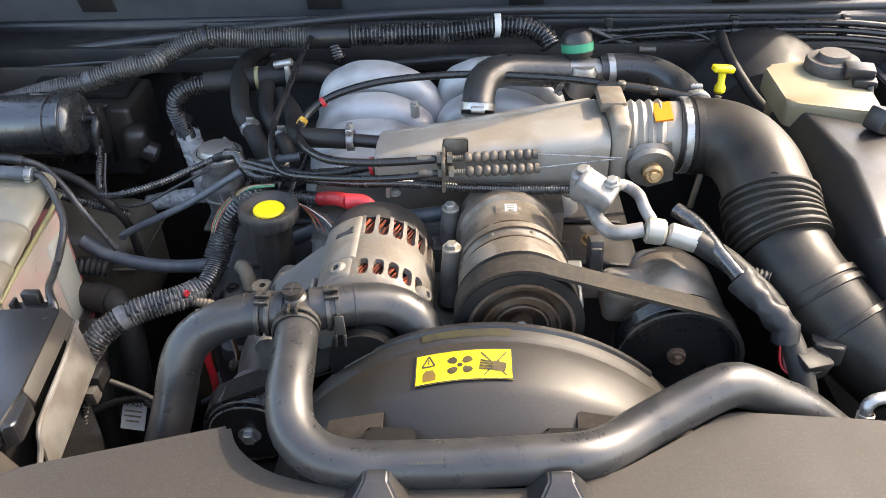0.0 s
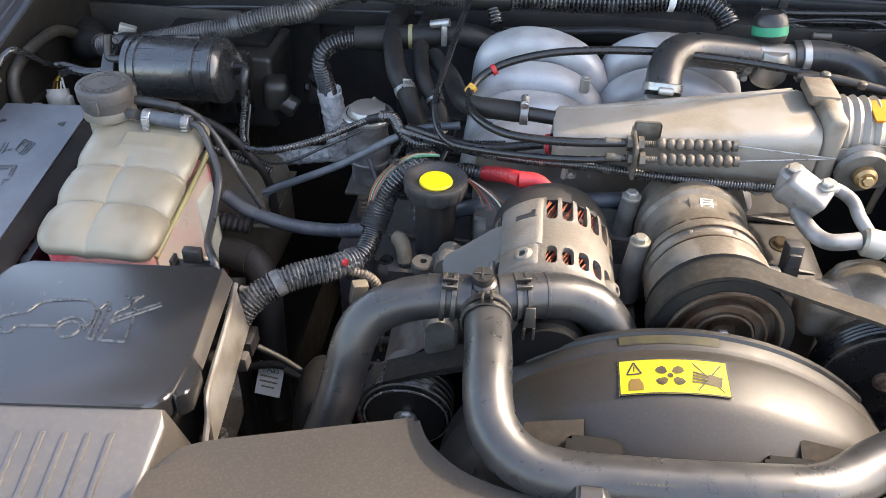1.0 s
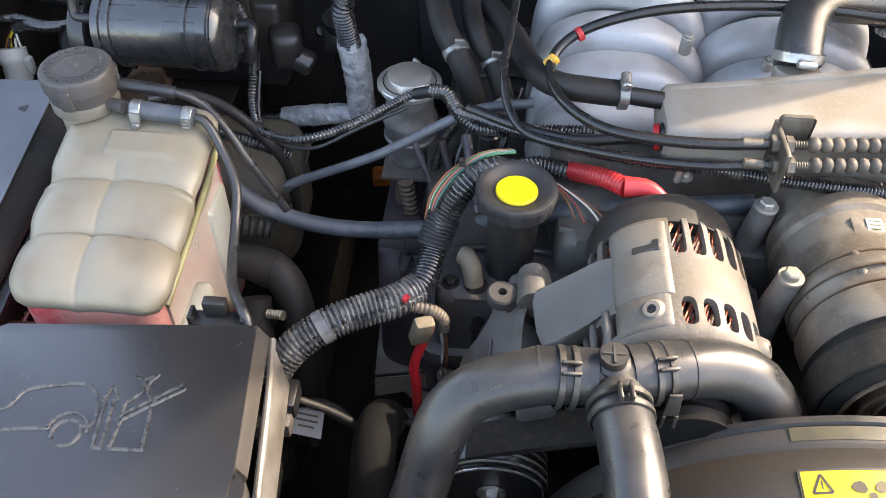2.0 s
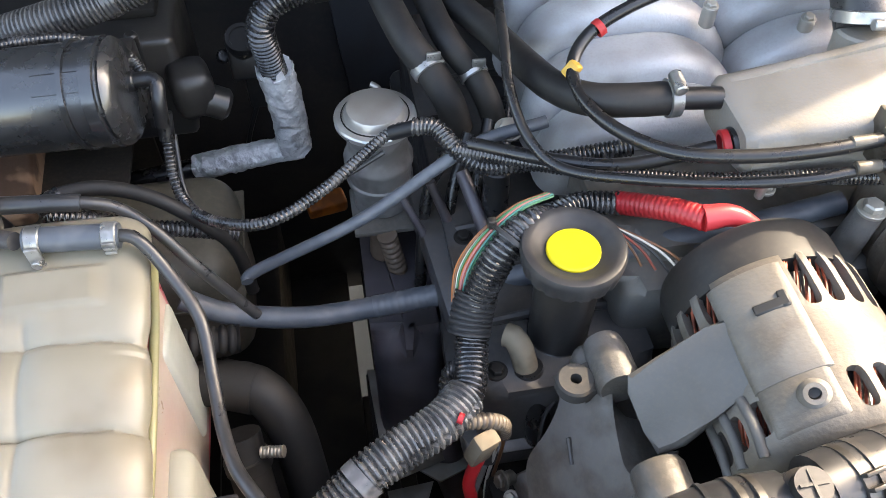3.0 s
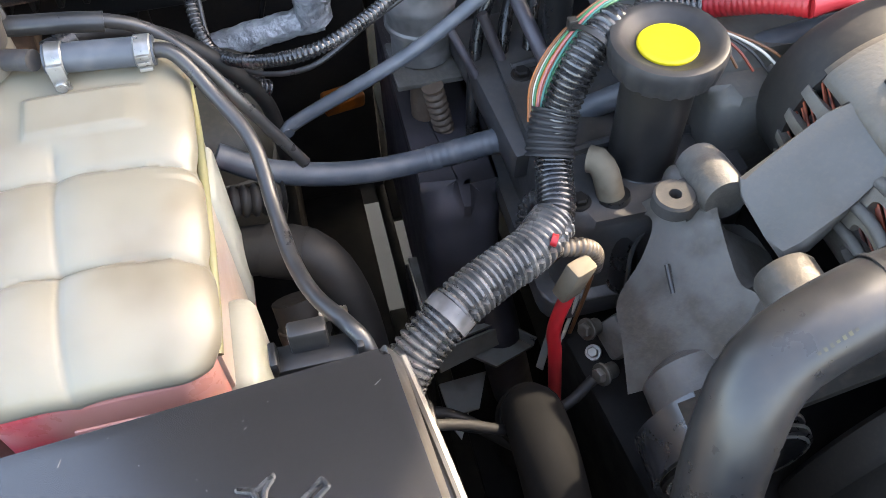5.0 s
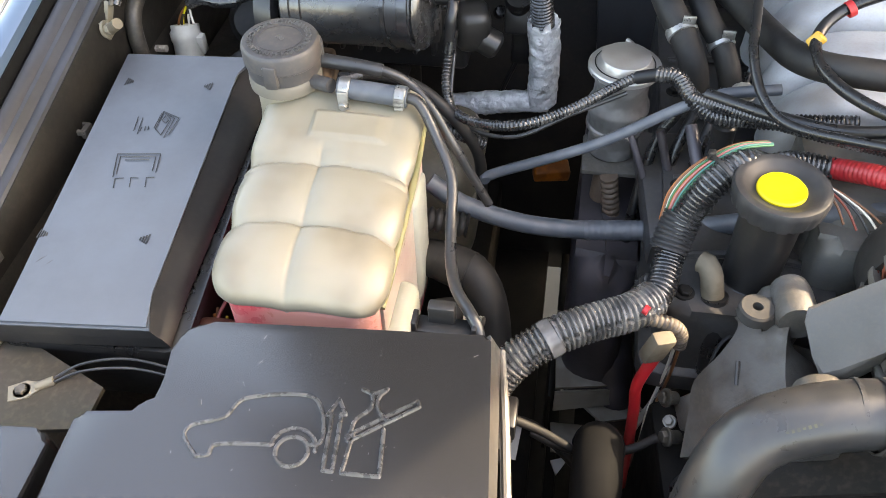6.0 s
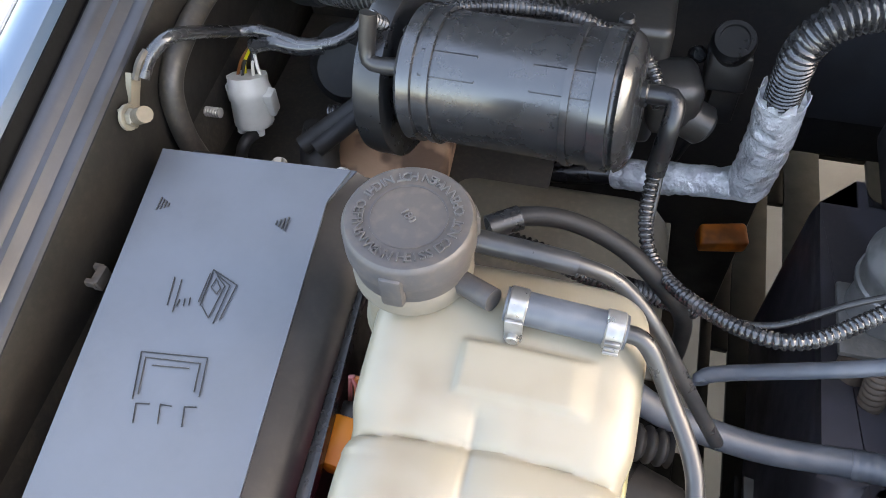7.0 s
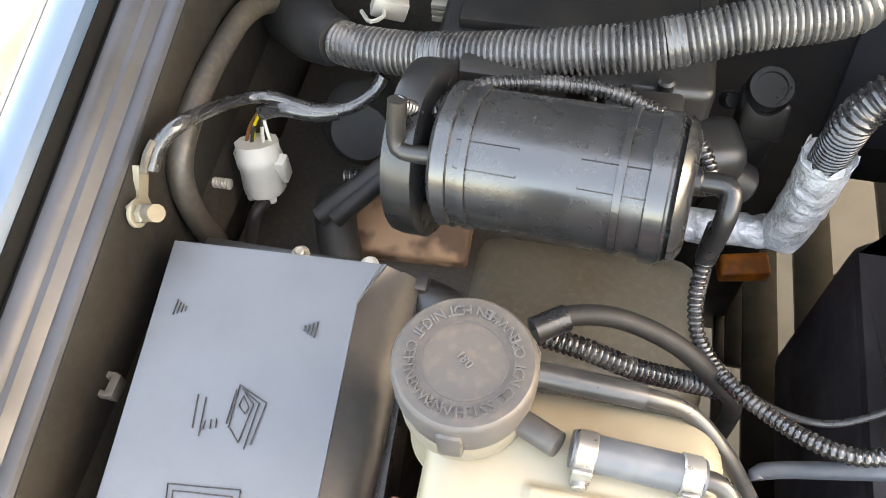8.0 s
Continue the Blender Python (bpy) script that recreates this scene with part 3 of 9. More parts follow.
def battery_cover():
    z = 1.055
    t = thing("battery_cover", (-0.53, 0.60, 0.84), "black moulded battery cover with embossed jacking pictogram", "battery cover")
    outline = [(-0.402, 0.694), (-0.628, 0.676), (-0.619, 0.621), (-0.621, 0.600), (-0.667, 0.593), (-0.665, 0.547), (-0.655, 0.480), (-0.402, 0.503), (-0.390, 0.516), (-0.3885, 0.565)]
    part("lid", prism(rounded(outline, [0.005, 0.040, 0.012, 0.016, 0.006, 0.02, 0.004, 0.008, 0.006, 0.004]), z - 0.022, z, 0.004, 3), COVER, t, "smooth glossy black lid")
    side = [(-0.404, 0.688), (-0.620, 0.670), (-0.624, 0.620), (-0.660, 0.590), (-0.650, 0.486), (-0.410, 0.506), (-0.396, 0.56)]
    part("skirt", prism(rounded(side, 0.006), 0.84, z - 0.02, 0.002), COVER, t)
    # bevelled side strip, stepped out towards the front corner
    # the paler nose plastic paints the sun along this edge
    part("side_strip", slab([(-0.4025, 0.697, 1.053), (-0.3895, 0.570, 1.053), (-0.383, 0.572, 1.032), (-0.395, 0.700, 1.032)], 0.012, 0.002, way=(0.6, 0.06, 0.8)), NOSE, t)
    part("corner_step", prism(rounded([(-0.391, 0.566), (-0.3795, 0.563), (-0.3765, 0.526), (-0.388, 0.517), (-0.392, 0.53)], 0.004), 1.028, 1.0525, 0.004, 3), COVER, t, "stepped front corner")
    part("edge_flange", slab([(-0.3935, 0.700, 1.022), (-0.3760, 0.556, 1.022), (-0.3725, 0.545, 1.01), (-0.369, 0.535, 0.965), (-0.386, 0.698, 0.965)], 0.003, 0.001, way=(1, 0.1, 0.15)), TRAYEDGE, t, "sunlit grey edge of the battery tray")
    part("flange_lip", tube([(-0.3945, 0.702, 1.026), (-0.385, 0.64, 1.024), (-0.3745, 0.556, 1.022), (-0.3705, 0.535, 1.005), (-0.370, 0.50, 0.97)], 0.0030, 8), TRAYEDGE, t)
    # ribbed nose falling to the front
    a = [(-0.66, 0.481, z - 0.001), (-0.392, 0.505, z - 0.001), (-0.386, 0.491, z - 0.009), (-0.396, 0.36, z - 0.052), (-0.65, 0.338, z - 0.052), (-0.66, 0.467, z - 0.009)]
    part("nose", slab(a, 0.16, 0.005, way=(0, -0.33, 1)), NOSE, t, "dusty ribbed front of the cover, painted paler as sunlit")
    for k in range(12):
        x = -0.428 - k * 0.0195
        d = -0.0018 * k
        part("grille_bar", slab([(x - 0.0026, 0.478 + d, z - 0.0075), (x + 0.0026, 0.478 + d, z - 0.0075), (x + 0.0026, 0.372 + d, z - 0.0422), (x - 0.0026, 0.372 + d, z - 0.0422)], 0.008, 0.0016, way=(0, -0.33, 1)), NOSE, t)
    part("clip_socket", merge(rbox((0.046, 0.016, 0.010), (-0.437, 0.704, z - 0.012), 0.002), rbox((0.004, 0.014, 0.014), (-0.459, 0.703, z - 0.006), 0.001), rbox((0.004, 0.014, 0.014), (-0.415, 0.703, z - 0.006), 0.001), rbox((0.020, 0.010, 0.022), (-0.440, 0.710, z - 0.002), 0.002)), PLASTIC, t, "clip socket at the back edge")
    # raised drawings: a car, an arrow and a struck-out jack
    m = Matrix.Translation((0, 0, z + 0.0001))
    r = 0.0015
    def rel(pts, smooth=False):
        if smooth:
            pts = [q[:2] for q in spline([(*q, 0) for q in pts], 0.003)]
        return stroke(pts, r, m, joints=True)
    car_line = [(-0.577, 0.573), (-0.589, 0.585), (-0.587, 0.594), (-0.568, 0.603), (-0.558, 0.619), (-0.518, 0.627), (-0.504, 0.614), (-0.500, 0.595), (-0.507, 0.591)]
    belly = [(-0.577, 0.573), (-0.569, 0.575), (-0.566, 0.583), (-0.530, 0.588)]
    c = Vector((-0.517, 0.585))
    wheel = [(c.x + 0.0105 * math.cos(k * math.pi / 12), c.y + 0.0105 * math.sin(k * math.pi / 12)) for k in range(25)]
    arch = [(c.x + 0.0148 * math.cos(k * math.pi / 12), c.y + 0.002 + 0.0148 * math.sin(k * math.pi / 12)) for k in range(13)]
    arrow = [(-0.494, 0.575), (-0.498, 0.615), (-0.501, 0.614), (-0.496, 0.627), (-0.489, 0.616), (-0.492, 0.616), (-0.488, 0.575), (-0.494, 0.575)]
    jack = [(-0.481, 0.603), (-0.482, 0.575), (-0.458, 0.576), (-0.462, 0.609)]
    bottle = [(-0.483, 0.599), (-0.482, 0.613), (-0.474, 0.623), (-0.475, 0.634), (-0.483, 0.637), (-0.474, 0.635), (-0.465, 0.640), (-0.470, 0.633), (-0.469, 0.623), (-0.460, 0.615)]
    bar = [(-0.485, 0.601), (-0.444, 0.633), (-0.442, 0.629), (-0.483, 0.597), (-0.485, 0.601)]
    part("car_relief", merge(rel(car_line, True), rel(belly, True), rel(wheel), rel(arch)), RELIEFGLINT, t)
    part("arrow_relief", rel(arrow), RELIEFGLINT, t)
    part("jack_relief", merge(rel(jack), rel(bottle, True), rel(bar)), RELIEFGLINT, t)
    rnd = random.Random(21)
    marks = []
    for k in range(30):
        x, y = rnd.uniform(-0.60, -0.41), rnd.uniform(0.52, 0.68)
        n, a = rnd.choice((0.0006, 0.0008, 0.001, 0.0015, 0.004)), rnd.uniform(0.6, 2.2)
        marks.append(stroke([(x, y), (x + n * math.cos(a), y + n * math.sin(a))], 0.00016, m, 4))
    part("scratches", merge(*marks), SCRATCH, t, "pale scratches and specks")["kind"] = "stuff"
    return t


battery_cover()


def side_panel():
    t = thing("battery_tray_cover", (-0.735, 0.53, 0.93), "smooth black plastic cover beside the battery with a small clip", "cover")
    part("panel", prism(rounded([(-0.690, 0.588), (-0.775, 0.580), (-0.80, 0.35), (-0.685, 0.35)], 0.012), 0.95, 1.035, 0.005, 3), COVER, t)
    part("strip", slab([(-0.684, 0.585, 1.02), (-0.666, 0.585, 1.02), (-0.656, 0.40, 1.01), (-0.680, 0.40, 1.01)], 0.006, 0.002), PAINTIN, t, "grey metal strip")
    part("clip", rbox((0.018, 0.010, 0.008), (-0.748, 0.579, 1.034), 0.002), DULLGREY, t)


side_panel()


# ---- fuse box ----
def fuse_box():
    t = thing("fuse_box", (-0.73, 0.84, 0.93), "black under-bonnet fuse box, lid top painted with blue-grey sky sheen", "fuse box")
    def tilt(bm):
        bm.transform(Matrix.Translation((-0.735, 0.84, 1.048)) @ pose(0, 0, 0, 3.5, -2.0, 1.0) @ Matrix.Translation((0.735, -0.84, -1.048)))
        return bm
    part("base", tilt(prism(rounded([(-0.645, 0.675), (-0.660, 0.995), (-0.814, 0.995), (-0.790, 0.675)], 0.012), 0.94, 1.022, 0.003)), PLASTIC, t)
    part("rim", tilt(prism(rounded([(-0.639, 0.668), (-0.653, 1.0), (-0.819, 1.0), (-0.796, 0.668)], 0.014), 1.014, 1.024, 0.003)), SATIN, t)
    lid = bmesh.new()
    lo = [(-0.644, 0.674, 1.018), (-0.648, 0.725, 1.022), (-0.655, 0.965, 1.032), (-0.655, 1.004, 1.034), (-0.817, 1.002, 1.030), (-0.786, 0.664, 1.012)]
    hi = [(-0.656, 0.674, 1.041), (-0.668, 0.706, 1.043), (-0.687, 0.972, 1.058), (-0.674, 1.000, 1.060), (-0.811, 0.996, 1.056), (-0.777, 0.666, 1.037)]
    a, b = [lid.verts.new((x, y, z - 0.005)) for x, y, z in hi], [lid.verts.new(p) for p in hi]
    lid.faces.new(a)
    lid.faces.new(b)
    for k in range(6):
        lid.faces.new((a[k], a[(k + 1) % 6], b[(k + 1) % 6], b[k]))
    bmesh.ops.bevel(lid, geom=[e for e in lid.edges if all(v in b for v in e.verts)], offset=0.002, segments=2, affect="EDGES")
    lid_ob = part("lid", lid, LIDSHEEN, t, "plastic lid with raised marks, sky sheen painted blue-grey")
    wall = bmesh.new()
    rings = []
    for f, drop in ((0.02, 0.003), (0.42, 0.010), (0.55, 0.0105), (0.96, 0.019), (1.0, 0.021)):
        rings.append([wall.verts.new((h[0] + (g[0] - h[0]) * f, h[1] + (g[1] - h[1]) * f, h[2] - drop * (h[2] - g[2]) / 0.023)) for h, g in zip(hi, lo)])
    for r0, r1 in zip(rings, rings[1:]):
        for k in range(6):
            wall.faces.new((r0[k], r0[(k + 1) % 6], r1[(k + 1) % 6], r1[k]))
    wall.faces.new(rings[0])
    wall.faces.new(rings[-1])
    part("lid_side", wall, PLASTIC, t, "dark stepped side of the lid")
    top = 1.0495
    for x, y, s in ((-0.790, 0.952, 1), (-0.702, 0.950, -1), (-0.787, 0.755, 1), (-0.692, 0.757, -1)):
        bars = [rbox((0.0008, 0.010 - 0.0022 * k, 0.0008), (x + s * 0.0022 * k, y, top), 0) for k in range(4)]
        part("arrow_mark", tilt(merge(*bars)), PLASTIC, lid_ob)
    flat = Matrix.Translation((0, 0, top))
    def mark(name, *lines):
        for line in lines:
            part(name, tilt(stroke(line, 0.00042, flat)), PLASTIC, lid_ob)
    mark("page_line", [(-0.758, 0.902), (-0.755, 0.883)], [(-0.753, 0.901), (-0.750, 0.879)], [(-0.737, 0.908), (-0.737, 0.888)])
    mark("book_line", [(-0.735, 0.886), (-0.736, 0.911), (-0.718, 0.903), (-0.720, 0.879)], [(-0.734, 0.909), (-0.722, 0.902), (-0.723, 0.876)], [(-0.732, 0.907), (-0.725, 0.901), (-0.727, 0.879), (-0.734, 0.886)], [(-0.733, 0.899), (-0.732, 0.905), (-0.727, 0.899), (-0.728, 0.895), (-0.733, 0.899)])
    mark("text_line", [(-0.749, 0.888), (-0.749, 0.883)], [(-0.746, 0.889), (-0.745, 0.884)], [(-0.743, 0.890), (-0.742, 0.885)])
    mark("fuse_line", [(-0.751, 0.824), (-0.758, 0.852), (-0.718, 0.855), (-0.714, 0.832)], [(-0.749, 0.827), (-0.754, 0.849), (-0.721, 0.851), (-0.718, 0.834)], [(-0.748, 0.845), (-0.726, 0.847)], [(-0.745, 0.811), (-0.748, 0.822), (-0.740, 0.823)], [(-0.731, 0.813), (-0.734, 0.824), (-0.727, 0.824)], [(-0.717, 0.814), (-0.720, 0.825), (-0.713, 0.826)])
    for x, y in ((-0.733, 1.006), (-0.688, 1.006)):
        part("screw", merge(disc((x, y, 1.035), (x, y, 1.046), 0.006, 0.001, 16), disc((x, y, 1.044), (x, y, 1.049), 0.0035, 0.0008, 12)), ZINC, t)
    part("rear_lip", rbox((0.15, 0.016, 0.012), (-0.725, 1.004, 1.034), 0.003), PLASTIC, t)
    for y in (0.905, 0.735):
        part("latch", merge(rbox((0.006, 0.014, 0.010), (-0.822, y, 1.026), 0.001), rbox((0.010, 0.004, 0.006), (-0.826, y + 0.006, 1.028), 0.001), rbox((0.010, 0.004, 0.006), (-0.826, y - 0.006, 1.028), 0.001)), DULLGREY, t)
    part("loom_boot", tube([(-0.655, 1.0, 1.02), (-0.632, 0.99, 1.02), (-0.615, 0.96, 1.0), (-0.61, 0.93, 0.96)], 0.016, 12), PLASTIC, t)
    return t


fuse_box()


# ---- expansion tank ----
def expansion_tank():
    t = thing("expansion_tank", (-0.553, 0.80, 0.86), "yellowed translucent coolant expansion tank holding pink coolant", "coolant tank")
    x0, x1, y0, y1 = -0.6225, -0.4825, 0.703, 0.920
    bm = bmesh.new()
    nu, nv = 84, 132
    def crease(d, deep, sharp, soft):
        return deep * (0.5 * math.exp(-abs(d) / sharp) + 0.5 * math.exp(-((d / soft) ** 2)))
    def height(x, y):
        z = 1.058 + 0.043 * min(1.0, max(0.0, (y - 0.700) / 0.19)) ** 0.75
        for s in (0.7655, 0.8225):
            z -= crease(y - s - 0.004 * math.cos((x + 0.553) * 22) + 0.004, 0.0078, 0.0016, 0.014)
        if y < 0.842:
            z -= crease(x + 0.5585, 0.0052, 0.0014, 0.010) * min(1.0, (0.842 - y) / 0.006)
        # stepped label panel near the neck
        inside = min((x + 0.573) / 0.0025, (-0.505 - x) / 0.012, (y - 0.8435) / 0.0025, (0.872 - y) / 0.003)
        z += 0.0030 * min(1.0, max(0.0, inside))
        z += 0.004 * math.sin((x - x0) / (x1 - x0) * math.pi)
        return z
    grid = []
    for j in range(nv + 1):
        v = j / nv
        row = []
        for i in range(nu + 1):
            u = i / nu
            x, y = x0 + (x1 - x0) * u, y0 + (y1 - y0) * v
            # corners drawn in, and the crown rolled over at its rim
            dx, dy = min(u, 1 - u) * (x1 - x0), min(v, 1 - v) * (y1 - y0)
            r = 0.027 if v < 0.5 else 0.022
            ex, ey = max(0.0, r - dx), max(0.0, r - dy)
            d = math.hypot(ex, ey)
            z = height(x, y)
            if d > r:
                k = r / d
                x += (ex - ex * k) * (1 if u < 0.5 else -1)
                y += (ey - ey * k) * (1 if v < 0.5 else -1)
                d = r
            z -= r * 0.56 * (1 - math.sqrt(max(0.0, 1 - (d / r) ** 2)))
            waist = 0.0032 * sum(math.exp(-(((y - s) / 0.009) ** 2)) for s in (0.7655, 0.8225)) * (1 if u > 0.5 else -1) * max(0, abs(u - 0.5) * 2 - 0.7) / 0.3
            row.append(bm.verts.new((x - waist, y, z)))
        grid.append(row)
    for j in range(nv):
        for i in range(nu):
            bm.faces.new((grid[j][i], grid[j][i + 1], grid[j + 1][i + 1], grid[j + 1][i]))
    rim = [grid[0][i] for i in range(nu)] + [grid[j][nu] for j in range(nv)] + [grid[nv][i] for i in range(nu, 0, -1)] + [grid[j][0] for j in range(nv, 0, -1)]
    low = [bm.verts.new((v.co.x * 0.985 - 0.553 * 0.015, v.co.y * 0.985 + 0.82 * 0.015, v.co.z - 0.005)) for v in rim]
    for k in range(len(rim)):
        q = (k + 1) % len(rim)
        bm.faces.new((rim[k], rim[q], low[q], low[k]))
    upper = part("upper_shell", bm, TANK, t, "pillowed cream upper shell", sharp=60)
    body = [(x0 + 0.010, y0 + 0.002), (x1 - 0.008, y0 + 0.002), (x1 - 0.006, y1 - 0.008), (x0 + 0.008, y1 - 0.008)]
    part("lower_shell", merge(prism(rounded(body, 0.022), 0.87, 1.043, 0.004), rbox((0.05, 0.008, 0.12), (-0.545, y0 + 0.004, 0.96), 0.003)), PINK, t, "lower shell with pink coolant inside")
    part("flank", slab([(x1 - 0.0055, y0 + 0.02, 1.046), (x1 - 0.0055, y1 - 0.03, 1.052), (x1 - 0.0055, y1 - 0.03, 0.88), (x1 - 0.0055, y0 + 0.02, 0.88)], 0.003, 0.001, way=(1, 0, 0)), TANKSIDE, t, "side wall tinted pale pink")
    part("side_lobe", merge(rbox((0.024, 0.070, 0.11), (-0.484, 0.752, 0.945), 0.011, 4), rbox((0.014, 0.05, 0.13), (-0.491, 0.865, 0.965), 0.006, 3)), TANKPALE, t, "pale translucent side chamber")
    # seam flange down the side
    part("seam", tube([(-0.4895, 0.722, 1.036), (-0.4865, 0.76, 1.047), (-0.4855, 0.85, 1.060), (-0.4885, 0.910, 1.066)], 0.0034, 10), YELLOWISH, t, "yellowed seam flange")
    # filler neck
    c = Vector((-0.607, 0.906, 0))
    part("neck", lathe([(0.030, 0), (0.027, 0.3), (0.026, 1)], (c.x, c.y, 1.06), (c.x, c.y, 1.116), 36), TANK, t)
    cap = thing_cap(t, c)
    return t


def thing_cap(t, c):
    """The screw cap with its ring of raised words."""
    up = (0, 0, 1)
    prof = [(0.0285, 0), (0.0308, 0.04), (0.0316, 0.3), (0.0319, 0.42), (0.0331, 0.46), (0.0331, 0.90), (0.0320, 0.97), (0.0310, 1.0)]
    body = lathe(prof, (c.x, c.y, 1.1165), (c.x, c.y, 1.1465), 48)
    part("neck_collar", lathe([(0.029, 0), (0.0315, 0.15), (0.0315, 0.8), (0.030, 1)], (c.x, c.y, 1.104), (c.x, c.y, 1.117), 40), COLLAR, t, "collar under the cap, its shade painted in")
    grips = []
    for k in range(3):
        a = 0.5 + k * 2 * math.pi / 3
        grips.append(rbox((0.007, 0.012, 0.022), (c.x + 0.0316 * math.cos(a), c.y + 0.0316 * math.sin(a), 1.129), 0.0025, 2, (0, 0, math.degrees(a))))
    cap = part("cap", body, DULLGREY, t, "dark grey cap with raised ring of words")
    for g in grips:
        part("grip", g, DULLGREY, cap)
    words = []
    def round_text(text, a0, a1, r):
        for k, ch in enumerate(text):
            if ch != " ":
                a = a0 + (a1 - a0) * k / (len(text) - 1)
                words.append(letters(ch, 0.0072, Matrix.Translation((c.x + r * math.cos(a), c.y + r * math.sin(a), 1.1467)) @ Matrix.Rotation(a + math.pi / 2, 4, "Z"), 0.0009))
    round_text("NICHT OEFFNEN WENN HEISS", radians(128), radians(308), 0.0248)
    round_text("DO NOT OPEN WHEN HOT", radians(322), radians(474), 0.0248)
    part("raised_lettering", merge(*words), CAPLETTER, cap)
    part("crest", merge(letters("180", 0.006, Matrix.Translation((c.x, c.y, 1.1467)) @ Matrix.Rotation(radians(-40), 4, "Z"), 0.0008)), CAPLETTER, cap)
    part("inner_ring", lathe([(0.0195, 0), (0.0195, 1), (0.0185, 1), (0.0185, 0)], (c.x, c.y, 1.1460), (c.x, c.y, 1.1470), 48, cap=False), DULLGREY, cap)
    return cap


expansion_tank()


# ---- radiator cover, fan cowl and coolant hoses ----
def radiator_cover():
    t = thing("radiator_cover", (0.1, 0.36, 0.95), "dusty black plastic cover over the radiator", "cover")
    out = [(-0.382, 0.40), (-0.374, 0.452), (-0.345, 0.470), (-0.170, 0.519), (-0.160, 0.495), (-0.130, 0.468), (-0.08, 0.452), (0.10, 0.450), (0.165, 0.462), (0.288, 0.538), (0.44, 0.527), (0.66, 0.49), (0.66, 0.18), (-0.382, 0.18)]
    bm = prism(rounded(out, [0.02, 0.02, 0.03, 0.004, 0.02, 0.03, 0.03, 0.03, 0.03, 0.014, 0.05, 0.05, 0.02, 0.02]), 1.0, 1.060, 0.006, 3)
    for y in (0.43, 0.38, 0.33, 0.28, 0.23):
        bmesh.ops.bisect_plane(bm, geom=bm.verts[:] + bm.edges[:] + bm.faces[:], plane_co=(0, y, 0), plane_no=(0, 1, 0))
    bmesh.ops.triangulate(bm, faces=[f for f in bm.faces if len(f.verts) > 4])
    for v in bm.verts:
        v.co.z -= 0.25 * max(0.0, 0.43 - v.co.y) ** 1.5
    part("panel", bm, MATCOVER, t, "flat dusty panel with rounded edges")
    for x, y in ((-0.028, 0.452), (0.124, 0.452)):
        wedge = bmesh.new()
        lo = [(x - 0.036, y - 0.055, 1.055), (x + 0.036, y - 0.055, 1.055), (x + 0.030, y + 0.004, 1.055), (x - 0.030, y + 0.004, 1.055)]
        hi = [(x - 0.010, y - 0.012, 1.083), (x + 0.010, y - 0.012, 1.083), (x + 0.010, y, 1.083), (x - 0.010, y, 1.083)]
        a, b = [wedge.verts.new(p) for p in lo], [wedge.verts.new(p) for p in hi]
        wedge.faces.new(a)
        wedge.faces.new(b)
        for k in range(4):
            wedge.faces.new((a[k], a[(k + 1) % 4], b[(k + 1) % 4], b[k]))
        bmesh.ops.bevel(wedge, geom=wedge.edges[:], offset=0.002, segments=2, affect="EDGES")
        part("hose_rest", wedge, PLASTIC, t, "wedge-shaped hose rest")
    # dark sheet added for the shade below the cover's cut-out
    part("under_tray", rbox((0.42, 0.09, 0.02), (0.09, 0.505, 0.975), 0.004), DARK, t)


radiator_cover()


